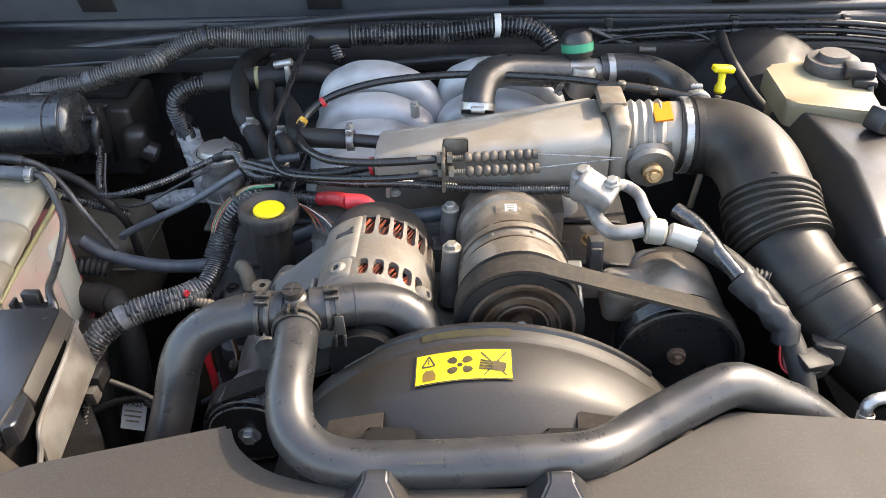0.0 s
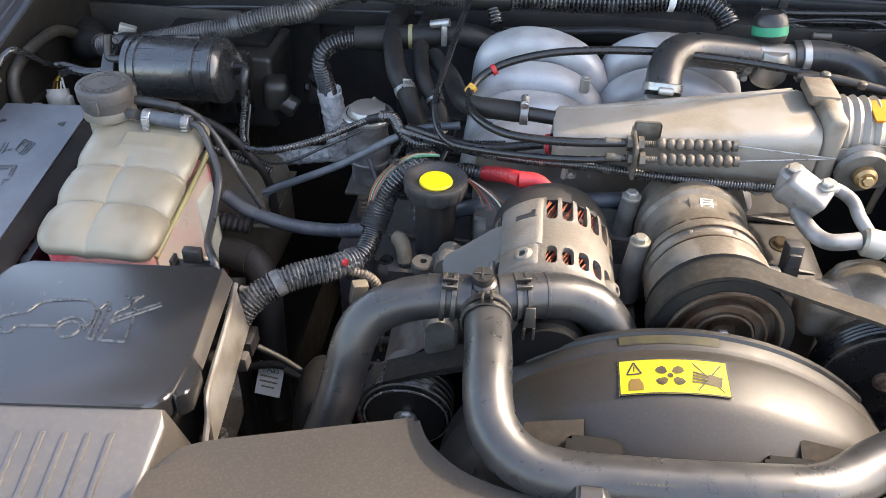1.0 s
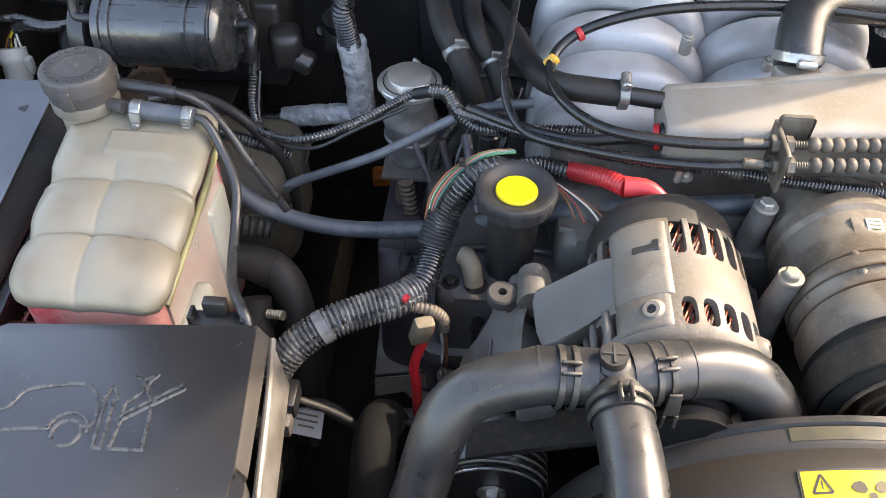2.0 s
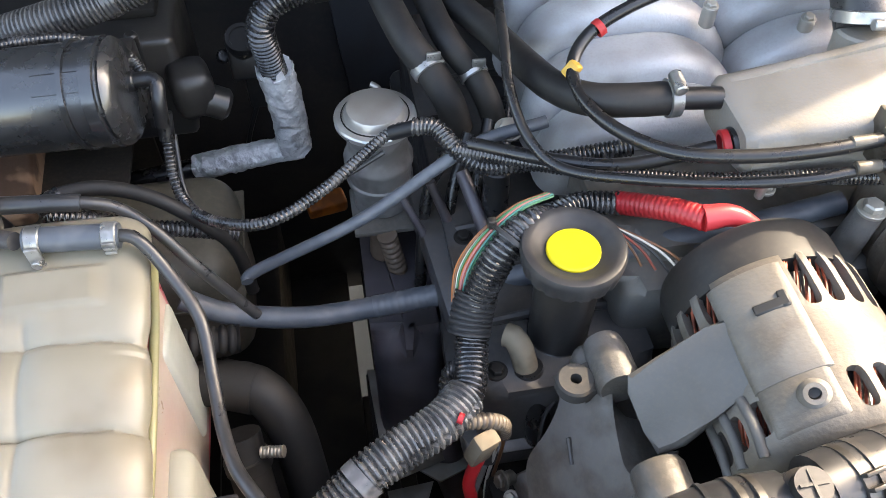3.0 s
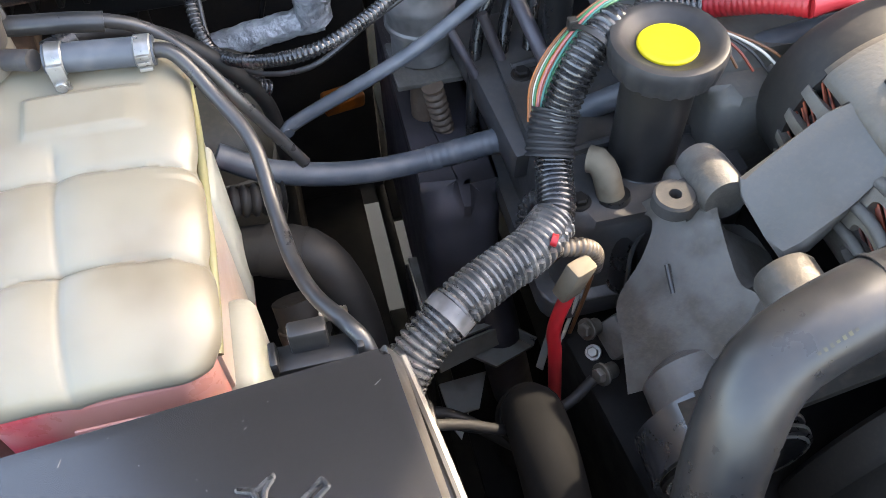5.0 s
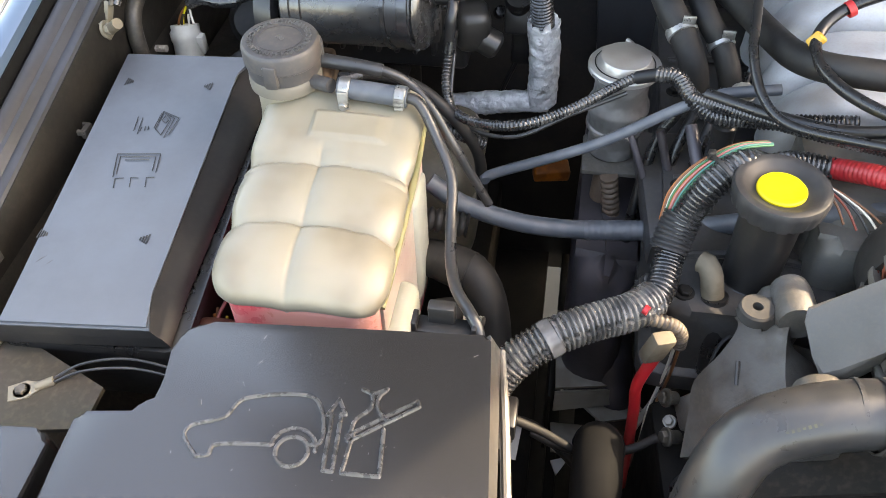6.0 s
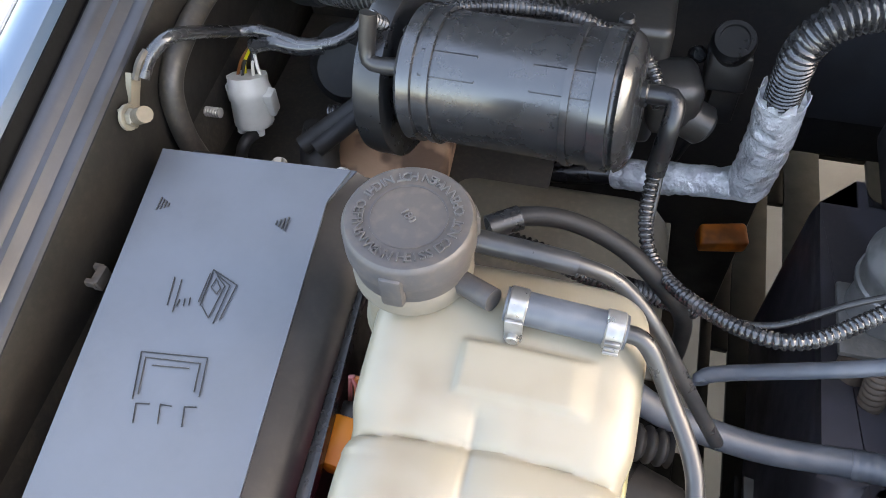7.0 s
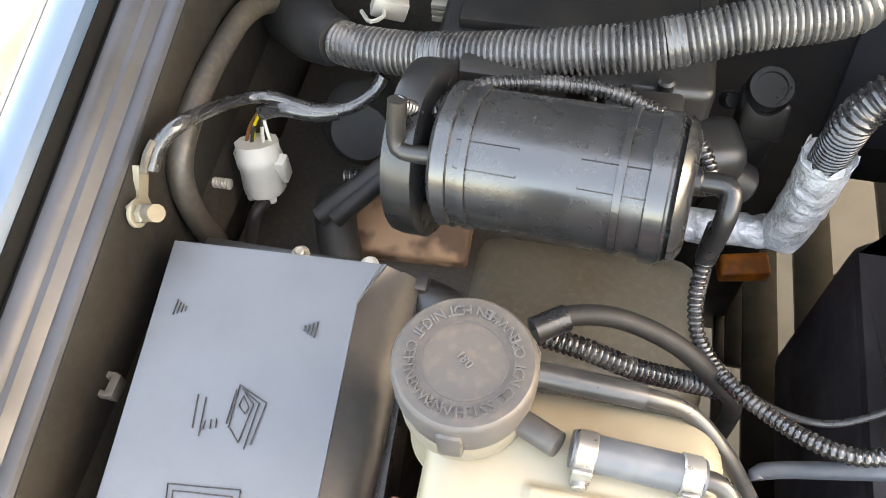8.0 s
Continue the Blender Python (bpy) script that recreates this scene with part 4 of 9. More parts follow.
def fan_cowl():
    cx, cz = 0.072, 0.852
    t = thing("fan_cowl", (cx, 0.55, 0.62), "black plastic fan cowl with yellow warning label", "fan cowl")
    def shell(profile, a0, a1, n=44):
        bm = bmesh.new()
        rows = []
        for k in range(n + 1):
            a = radians(a0 + (a1 - a0) * k / n)
            rows.append([bm.verts.new((cx + r * math.sin(a), y, cz + r * math.cos(a))) for r, y in profile])
        for p, q in zip(rows, rows[1:]):
            for i in range(len(profile) - 1):
                bm.faces.new((p[i], p[i + 1], q[i + 1], q[i]))
        return bm
    part("shroud", shell([(0.19, 0.632), (0.231, 0.632), (0.235, 0.628), (0.236, 0.610), (0.2345, 0.607), (0.2335, 0.605), (0.2388, 0.596), (0.2425, 0.586), (0.2425, 0.57), (0.2415, 0.555), (0.2398, 0.545), (0.2385, 0.540), (0.234, 0.532), (0.221, 0.514), (0.206, 0.496), (0.190, 0.480), (0.175, 0.470), (0.12, 0.466)], -85, 85, 64), COWL, t, "domed dusty shroud")
    part("rear_lip", shell([(0.2355, 0.629), (0.2385, 0.628), (0.2385, 0.623), (0.2355, 0.621)], -40, 44), PLASTIC, t)
    # the label follows the dome
    def on(x, y, up):
        r = 0.2432 - 0.0015 * (0.590 - y) / 0.03 + up
        a = math.asin((x - cx) / r)
        return (x, y, cz + r * math.cos(a))
    def patch(x0, x1, y0, y1, up, n=8):
        bm = bmesh.new()
        rows = [[bm.verts.new(on(x0 + (x1 - x0) * i / n, y, up)) for i in range(n + 1)] for y in (y0, (y0 + y1) / 2, y1)]
        for a, b in zip(rows, rows[1:]):
            for i in range(n):
                bm.faces.new((a[i], a[i + 1], b[i + 1], b[i]))
        return bm
    x0, x1, y0, y1 = -0.002, 0.090, 0.545, 0.584
    label = part("warning_label", patch(x0, x1, y0, y1, 0.0008), LABELYELLOW, t, "yellow label warning of a turning fan")
    edge = merge(patch(x0, x1, y1 - 0.0014, y1, 0.0012), patch(x0, x1, y0, y0 + 0.0014, 0.0012), patch(x0, x0 + 0.0014, y0, y1, 0.0012, 1), patch(x1 - 0.0014, x1, y0, y1, 0.0012, 1))
    part("label_border", edge, INKSHADE, label)
    def flat(points, up=0.0014):
        bm = bmesh.new()
        bm.faces.new([bm.verts.new(on(x, y, up)) for x, y in points])
        return bm
    def strokes(pts, w=0.0008):
        out = []
        for (ax, ay), (bx, by) in zip(pts, pts[1:]):
            d = Vector((bx - ax, by - ay)).normalized() * w
            n = Vector((-d.y, d.x))
            out.append(flat([(ax + n.x, ay + n.y), (ax - n.x, ay - n.y), (bx - n.x, by - n.y), (bx + n.x, by + n.y)]))
        return merge(*out)
    part("warning_triangle", merge(strokes([(0.005, 0.567), (0.017, 0.567), (0.011, 0.580), (0.005, 0.567)]), strokes([(0.011, 0.5695), (0.011, 0.5755)], 0.0005)), INKSHADE, label)
    part("engine_symbol", merge(flat([(0.006, 0.549), (0.018, 0.549), (0.018, 0.556), (0.015, 0.562), (0.008, 0.562), (0.006, 0.558)])), BROWNINK, label)
    blades = []
    c = Vector((0.0405, 0.5645))
    for k in range(4):
        a = k * math.pi / 2 + 0.75
        pts = [(c.x + r * 1.15 * math.cos(a + b), c.y + r * math.sin(a + b)) for r, b in ((0.0045, 0.45), (0.009, 0.50), (0.0125, 0.30), (0.0128, 0.0), (0.0118, -0.30), (0.009, -0.42), (0.0045, -0.30))]
        blades.append(flat(pts))
    blades.append(flat([(c.x + 0.0026 * math.cos(k), c.y + 0.0026 * math.sin(k)) for k in [j * math.pi / 6 for j in range(12)]]))
    part("fan_symbol", merge(*blades), DARKPRINT, label)
    hand = [strokes([(0.058 + 0.0005 * k, 0.5585 + 0.0035 * k), (0.071, 0.5575 + 0.0028 * k)], 0.0011) for k in range(4)] + [flat([(0.070, 0.556), (0.082, 0.554), (0.084, 0.565), (0.072, 0.568)])]
    cross = [strokes([(0.060, 0.579), (0.084, 0.549)], 0.0007), strokes([(0.084, 0.579), (0.062, 0.549)], 0.0007)]
    part("keep_clear_symbol", merge(*hand), DARKPRINT, label)
    part("cross_out", merge(*cross), INKSHADE, label)
    part("faded_strip", patch(0.002, 0.090, 0.610, 0.6205, -0.0078), FADED, t, "faded yellow strip")
    for x, lean in ((-0.022, -1), (0.138, 1)):
        part("mounting_lug", prism(rounded([(x - 0.026, 0.480), (x + 0.026, 0.480), (x + 0.022, 0.512), (x - 0.022, 0.512)], 0.004), 1.035, 1.066, 0.004, 2), SEAL, t, "black mounting lug")
        part("lug_plate", slab([(x + lean * 0.008, 0.530, 1.0665), (x + lean * 0.058, 0.526, 1.0600), (x + lean * 0.064, 0.492, 1.050), (x + lean * 0.008, 0.490, 1.054)], 0.004, 0.001), MATTPLATE, t, "flat plate beside the lug")


fan_cowl()


def print_bars(parent, points, r, mat, n, size=0.0017, gap=0.0015, side=(0, -0.6, 0.8)):
    """A row of small printed bars along a hose, for lettering too worn to read."""
    line = spline(points, size + gap)
    s = Vector(side).normalized()
    bms = []
    for k in range(min(n, len(line) - 1)):
        a = line[k]
        d = (line[k + 1] - a).normalized()
        up = (s - d * s.dot(d)).normalized()
        q = d.cross(up)
        c = a + up * (r + 0.0004)
        h = 0.0011 if k % 3 else 0.0007
        bm = bmesh.new()
        bm.faces.new([bm.verts.new(c + d * u * size / 2 + q * v * h) for u, v in ((-1, -1), (1, -1), (1, 1), (-1, 1))])
        bms.append(bm)
    part("print", merge(*bms), mat, parent)


def coolant_hoses():
    left = thing("radiator_hose", (-0.25, 0.55, 0.8), "moulded black rubber coolant hose bending down beside the belt", "hose", "coolant hoses")
    lp = [(-0.135, 0.642, 1.092), (-0.165, 0.643, 1.090), (-0.198, 0.638, 1.085), (-0.223, 0.633, 1.074), (-0.237, 0.626, 1.063), (-0.246, 0.616, 1.047), (-0.253, 0.604, 1.020), (-0.260, 0.589, 0.992), (-0.272, 0.570, 0.955), (-0.29, 0.545, 0.90), (-0.31, 0.52, 0.82)]
    part("hose", tube(lp, 0.0215, 22), RUBBER, left)
    part("bead", ring((-0.176, 0.6425, 1.0885), (1, 0.04, 0.12), 0.0214, 0.003, 0.0007), RUBBER, left)
    print_bars(left, lp[2:4], 0.0215, YELLOWPRINT, 7)
    mid = thing("radiator_hose", (0.05, 0.47, 1.04), "long black rubber coolant hose crossing in front of the fan cowl", "hose", "coolant hoses")
    mp = [(-0.122, 0.625, 1.092), (-0.118, 0.595, 1.096), (-0.115, 0.560, 1.096), (-0.113, 0.525, 1.092), (-0.104, 0.493, 1.082), (-0.080, 0.474, 1.072), (-0.045, 0.468, 1.068), (0.0, 0.468, 1.068), (0.06, 0.470, 1.069), (0.12, 0.474, 1.070), (0.150, 0.480, 1.067), (0.176, 0.495, 1.062), (0.204, 0.514, 1.063), (0.238, 0.533, 1.068), (0.272, 0.549, 1.075), (0.293, 0.557, 1.0755), (0.314, 0.562, 1.066), (0.341, 0.565, 1.049), (0.375, 0.566, 1.029), (0.43, 0.555, 0.985)]
    part("hose", tube(mp, 0.0212, 24), RUBBER, mid)
    print_bars(mid, [(0.0, 0.468, 1.068), (0.045, 0.470, 1.069)], 0.0212, YELLOWPRINT, 12)
    print_bars(mid, [(0.09, 0.472, 1.069), (0.135, 0.476, 1.072)], 0.0212, YELLOWPRINT, 12)
    print_bars(mid, [(-0.1155, 0.57, 1.096), (-0.113, 0.525, 1.092)], 0.0212, YELLOWPRINT, 12, side=(0.2, -0.3, 0.9))
    right = thing("radiator_hose", (0.0, 0.65, 1.0), "short moulded black rubber coolant hose curving over the alternator pulley", "hose", "coolant hoses")
    rp = [(-0.112, 0.648, 1.090), (-0.075, 0.655, 1.090), (-0.045, 0.662, 1.086), (-0.018, 0.662, 1.076), (0.000, 0.655, 1.058), (0.010, 0.645, 1.03), (0.012, 0.64, 0.95)]
    part("hose", tube(rp, 0.0222, 22), RUBBER, right)
    part("bead", ring((-0.068, 0.6565, 1.0895), (1, 0.22, -0.06), 0.0221, 0.003, 0.0007), RUBBER, right)
    part("blue_clip", merge(rbox((0.030, 0.012, 0.010), (0.006, 0.630, 1.040), 0.002, 2, (20, 20, 0))), BLUECLIP, right, "blue plastic clip")
    tee = thing("hose_tee", (-0.125, 0.643, 1.06), "black plastic three-way hose joint with bleed screw", "hose joint")
    part("body", merge(tube([(-0.165, 0.641, 1.091), (-0.125, 0.643, 1.092), (-0.085, 0.652, 1.090)], 0.0185, 20), tube([(-0.123, 0.643, 1.091), (-0.120, 0.600, 1.095)], 0.0185, 20)), PLASTIC, tee)
    boss = part("bleed_screw", lathe([(0.013, 0), (0.013, 0.55), (0.010, 0.65), (0.010, 1)], (-0.126, 0.645, 1.098), (-0.127, 0.643, 1.121), 24), PLASTIC, tee)
    # black bars laid on the screw head paint the slot's shade
    part("cross_slot", merge(rbox((0.016, 0.0018, 0.001), (-0.127, 0.643, 1.1215), 0), rbox((0.0018, 0.016, 0.001), (-0.127, 0.643, 1.1217), 0)), INKSHADE, boss)
    for at, way in (((-0.158, 0.641, 1.091), (1, 0.03, -0.05)), ((-0.090, 0.651, 1.090), (1, 0.2, 0)), ((-0.1205, 0.612, 1.095), (0.06, -1, 0.05))):
        w = Vector(way).normalized()
        c = Vector(at)
        band = part("spring_clamp", merge(ring(c - w * 0.005, w, 0.022, 0.005, 0.0016), ring(c + w * 0.005, w, 0.022, 0.005, 0.0016)), CLAMPSTEEL, tee, "dark steel spring clamp")
        up = Vector((0, -0.35, 0.94))
        up = (up - w * up.dot(w)).normalized()
        s = w.cross(up)
        for k in (-1, 1):
            q = c + up * 0.0255 + s * 0.004 * k
            m = Matrix((( *w, 0), (*s, 0), (*up, 0), (0, 0, 0, 1))).transposed()
            ear = rbox((0.014, 0.0025, 0.006), (0, 0, 0), 0.0008)
            ear.transform(Matrix.Translation(q) @ m)
            part("ear", ear, CLAMPSTEEL, band)

    part("clamp_tail", merge(slab([(-0.0850, 0.6265, 1.098), (-0.0760, 0.6275, 1.098), (-0.0745, 0.6245, 1.076), (-0.0865, 0.6235, 1.076)], 0.002, 0.0006, way=(0, -1, 0.2)), slab([(-0.0865, 0.6230, 1.076), (-0.0835, 0.6232, 1.076), (-0.0840, 0.6220, 1.062), (-0.0865, 0.6218, 1.062)], 0.002, 0.0006, way=(0, -1, 0.1)), slab([(-0.0775, 0.6238, 1.076), (-0.0745, 0.6240, 1.076), (-0.0745, 0.6225, 1.062), (-0.0770, 0.6223, 1.062)], 0.002, 0.0006, way=(0, -1, 0.1))), CLAMPSTEEL, tee, "forked clamp tail")


coolant_hoses()


# ---- alternator, filler, compressor, pumps ----
def skin(rows, thick, n=5):
    """A smooth thick sheet through rows of points."""
    def along(p, t):
        q = [2 * p[0] - p[1]] + p + [2 * p[-1] - p[-2]]
        k = min(int(t), len(p) - 2)
        a, b, c, d = q[k : k + 4]
        t -= k
        return 0.5 * (2 * b + (c - a) * t + (2 * a - 5 * b + 4 * c - d) * t * t + (3 * b - a - 3 * c + d) * t ** 3)
    rows = [[Vector(p) for p in r] for r in rows]
    wide = [[along(r, k / n) for k in range(n * (len(r) - 1) + 1)] for r in rows]
    bm = bmesh.new()
    grid = [[bm.verts.new(along([w[i] for w in wide], k / n)) for i in range(len(wide[0]))] for k in range(n * (len(rows) - 1) + 1)]
    for a, b in zip(grid, grid[1:]):
        for i in range(len(a) - 1):
            bm.faces.new((a[i], a[i + 1], b[i + 1], b[i]))
    bmesh.ops.recalc_face_normals(bm, faces=bm.faces)
    if sum(f.normal.z for f in bm.faces) < 0:
        bmesh.ops.reverse_faces(bm, faces=bm.faces)
    bmesh.ops.solidify(bm, geom=bm.faces[:], thickness=thick)
    return bm


def engine_block():
    t = thing("engine_block", (0.0, 0.9, 0.5), "oily black and grey engine block with rocker covers", "engine")
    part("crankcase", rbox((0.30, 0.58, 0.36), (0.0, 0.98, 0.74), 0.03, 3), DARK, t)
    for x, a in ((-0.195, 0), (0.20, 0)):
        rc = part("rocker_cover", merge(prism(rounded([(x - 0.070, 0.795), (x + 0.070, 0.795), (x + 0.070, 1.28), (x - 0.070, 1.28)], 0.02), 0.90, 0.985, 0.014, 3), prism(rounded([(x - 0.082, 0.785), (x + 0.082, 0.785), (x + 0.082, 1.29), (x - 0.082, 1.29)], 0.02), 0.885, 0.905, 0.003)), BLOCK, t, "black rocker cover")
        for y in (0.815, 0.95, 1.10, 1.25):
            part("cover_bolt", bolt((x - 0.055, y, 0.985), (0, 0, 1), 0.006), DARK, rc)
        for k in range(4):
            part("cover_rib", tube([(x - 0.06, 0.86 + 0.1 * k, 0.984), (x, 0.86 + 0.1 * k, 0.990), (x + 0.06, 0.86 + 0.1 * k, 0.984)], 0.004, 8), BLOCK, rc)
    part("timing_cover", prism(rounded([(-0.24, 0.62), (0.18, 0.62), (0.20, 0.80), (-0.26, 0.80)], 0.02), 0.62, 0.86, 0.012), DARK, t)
    # casting that carries the alternator: a sloping web with two ears for the pivot bolt
    part("front_bracket", skin([
        [(-0.216, 0.806, 0.976), (-0.202, 0.800, 0.994), (-0.186, 0.792, 1.006), (-0.168, 0.786, 1.008)],
        [(-0.208, 0.787, 0.984), (-0.197, 0.776, 0.997), (-0.187, 0.768, 1.008), (-0.180, 0.760, 1.012)],
        [(-0.218, 0.773, 0.962), (-0.204, 0.761, 0.979), (-0.190, 0.750, 0.996), (-0.182, 0.722, 0.998)],
        [(-0.234, 0.763, 0.932), (-0.215, 0.747, 0.956), (-0.196, 0.728, 0.978), (-0.177, 0.709, 0.999)],
        [(-0.237, 0.740, 0.918), (-0.221, 0.724, 0.937), (-0.200, 0.711, 0.964), (-0.171, 0.696, 1.000)],
        [(-0.241, 0.709, 0.896), (-0.227, 0.702, 0.916), (-0.209, 0.696, 0.943), (-0.186, 0.689, 0.972)]], 0.05), BRACKETGREY, t, "smooth grey cast mounting bracket", sharp=60)
    part("front_stud", merge(disc((-0.238, 0.738, 0.880), (-0.250, 0.733, 0.886), 0.0062, 0.001, 16), bolt((-0.250, 0.733, 0.886), (-0.9, -0.3, 0.3), 0.0060)), GRIMYZINC, t)
    part("front_stud", merge(disc((-0.242, 0.768, 0.895), (-0.252, 0.764, 0.900), 0.0062, 0.001, 16), bolt((-0.252, 0.764, 0.900), (-0.9, -0.3, 0.4), 0.0058)), GRIMYZINC, t)
    part("bracket_lug", rbox((0.030, 0.030, 0.030), (-0.223, 0.758, 0.893), 0.005, 2, (20, 15, 20)), BRACKETGREY, t)
    part("bracket_mark", tube([(-0.2085, 0.757, 0.975), (-0.2085, 0.741, 0.964)], 0.0018, 8), BLOCK, t)
    part("bracket_boss", merge(lathe([(0.010, 0), (0.0150, 0.08), (0.0165, 0.3), (0.0165, 0.9), (0.0145, 1)], (-0.172, 0.814, 1.008), (-0.172, 0.768, 1.016), 28), rbox((0.034, 0.044, 0.044), (-0.179, 0.794, 0.990), 0.012, 4)), BRACKETGREY, t, "rear pivot boss")
    part("bracket_boss", merge(lathe([(0.0165, 0), (0.0185, 0.08), (0.0185, 0.75), (0.015, 0.85), (0.015, 1)], (-0.170, 0.706, 1.024), (-0.168, 0.662, 1.022), 28), rbox((0.034, 0.034, 0.035), (-0.168, 0.682, 0.998), 0.006, 2)), BRACKETGREY, t, "front pivot boss")
    ear = lathe([(0.0042, 1.0), (0.0125, 1.0), (0.0140, 0.85), (0.0140, 0.1), (0.0125, 0), (0.0042, 0), (0.0042, 1.0)], (-0.201, 0.781, 1.004), (-0.201, 0.781, 1.0165), 28, cap=False)
    part("lifting_ear", merge(ear, prism([(-0.196, 0.768), (-0.176, 0.776), (-0.176, 0.800), (-0.194, 0.795)], 1.002, 1.0135, 0.003)), EARGREY, t, "drilled ear")
    part("plug_wire", tube([(-0.2, 0.80, 0.965), (-0.215, 0.79, 0.95), (-0.222, 0.775, 0.93)], 0.0018, 6), WIRES["black"], t)
    part("lower_intake", prism(rounded([(-0.155, 0.86), (0.17, 0.855), (0.18, 1.25), (-0.16, 1.25)], 0.03), 0.93, 1.052, 0.022, 4), LOWALLOY, t, "dark dusty cast lower intake")
    part("intake_shoulder", prism(rounded([(-0.150, 0.835), (0.07, 0.825), (0.07, 0.87), (-0.150, 0.885)], 0.016), 0.95, 1.035, 0.014, 3), LOWALLOY, t)
    part("breather_stub", tube([(-0.240, 0.831, 1.008), (-0.236, 0.828, 1.009), (-0.231, 0.822, 1.002), (-0.227, 0.815, 0.985), (-0.225, 0.812, 0.976)], 0.0096, 22), BEIGE, t, "curved beige breather stub")
    part("breather_hose", tube([(-0.226, 0.814, 0.986), (-0.222, 0.807, 0.960), (-0.217, 0.799, 0.930), (-0.213, 0.792, 0.890)], 0.0118, 18), SATIN, t, "black hose on the breather stub")
    for x, y in ((-0.03, 0.842), (0.0, 0.842), (-0.10, 0.85)):
        part("flange_bolt", bolt((x, y, 1.036), (0, -0.3, 1), 0.006), ALLOYGREY, t)
    return t


engine_block()


def oil_filler():
    c = Vector((-0.195, 0.842, 0))
    t = thing("oil_filler", (c.x, c.y, 0.985), "black oil filler neck with scalloped cap and yellow disc", "oil filler")
    part("neck", lathe([(0.0275, 0), (0.0265, 0.03), (0.0235, 0.06), (0.0235, 0.3), (0.0245, 1)], (c.x, c.y, 0.980), (c.x, c.y, 1.076), 32), PLASTIC, t)
    bm = bmesh.new()
    seg = 144
    rings = []
    for r, z in ((0.027, 1.070), (0.0335, 1.0705), (0.0355, 1.073), (0.0365, 1.078), (0.0372, 1.084), (0.0374, 1.0885), (0.0360, 1.0912), (0.0325, 1.0920), (0.0290, 1.0905), (0.0245, 1.0868), (0.0200, 1.0850), (0.0, 1.0850)):
        row = []
        for k in range(seg):
            a = 2 * math.pi * k / seg
            rr = r - (0.0016 * max(0.0, math.cos(18 * a)) * (1 - (z - 1.070) / 0.024) if 0.033 < r and z < 1.090 else 0)
            row.append(bm.verts.new((c.x + max(rr, 0.0001) * math.cos(a), c.y + max(rr, 0.0001) * math.sin(a), z)))
        rings.append(row)
    for lo, hi in zip(rings, rings[1:]):
        for k in range(seg):
            bm.faces.new((lo[k], lo[(k + 1) % seg], hi[(k + 1) % seg], hi[k]))
    bm.faces.new(rings[0])
    bm.faces.new(rings[-1])
    cap = part("cap", bm, WORNCAP, t, "scalloped black cap with a worn rim")
    part("disc", lathe([(0.0192, 0), (0.0192, 0.6), (0.018, 1)], (c.x, c.y, 1.0845), (c.x, c.y, 1.0880), 40), YELLOW, cap, "bright yellow disc")


oil_filler()


def drum_shell(centre, profile, windows, thick, columns=180):
    """A turned shell about the y axis with openings cut through; windows: (angle0, angle1, y0, y1)."""
    bm = bmesh.new()
    step = 360 / columns
    fine = []
    for (r0, y0), (r1, y1) in zip(profile, profile[1:]):
        n = max(1, round(abs(y1 - y0) / 0.0045))
        fine += [(r0 + (r1 - r0) * k / n, y0 + (y1 - y0) * k / n) for k in range(n)]
    fine.append(profile[-1])
    rows = [[bm.verts.new((centre[0] + r * math.sin(radians(k * step)), y, centre[1] + r * math.cos(radians(k * step)))) for k in range(columns)] for r, y in fine]
    for (lo, hi), (_, ya), (_, yb) in zip(zip(rows, rows[1:]), fine, fine[1:]):
        ym = (ya + yb) / 2
        for k in range(columns):
            a = (k + 0.5) * step
            if not any(y0 < ym < y1 and (a - a0) % 360 < (a1 - a0) for a0, a1, y0, y1 in windows):
                bm.faces.new((lo[k], lo[(k + 1) % columns], hi[(k + 1) % columns], hi[k]))
    bmesh.ops.delete(bm, geom=[v for v in bm.verts if not v.link_faces], context="VERTS")
    low, high = fine[0][1] + 0.001, fine[-1][1] - 0.001
    edge = [v for v in bm.verts if v.is_boundary and low < v.co.y < high]
    for _ in range(3):
        moved = []
        for v in edge:
            near = [e.other_vert(v).co for e in v.link_edges if e.is_boundary]
            moved.append(v.co.lerp((near[0] + near[1]) / 2, 0.6) if len(near) == 2 else v.co.copy())
        for v, co in zip(edge, moved):
            v.co = co
    bmesh.ops.recalc_face_normals(bm, faces=bm.faces)
    bmesh.ops.solidify(bm, geom=bm.faces[:], thickness=thick)
    return bm


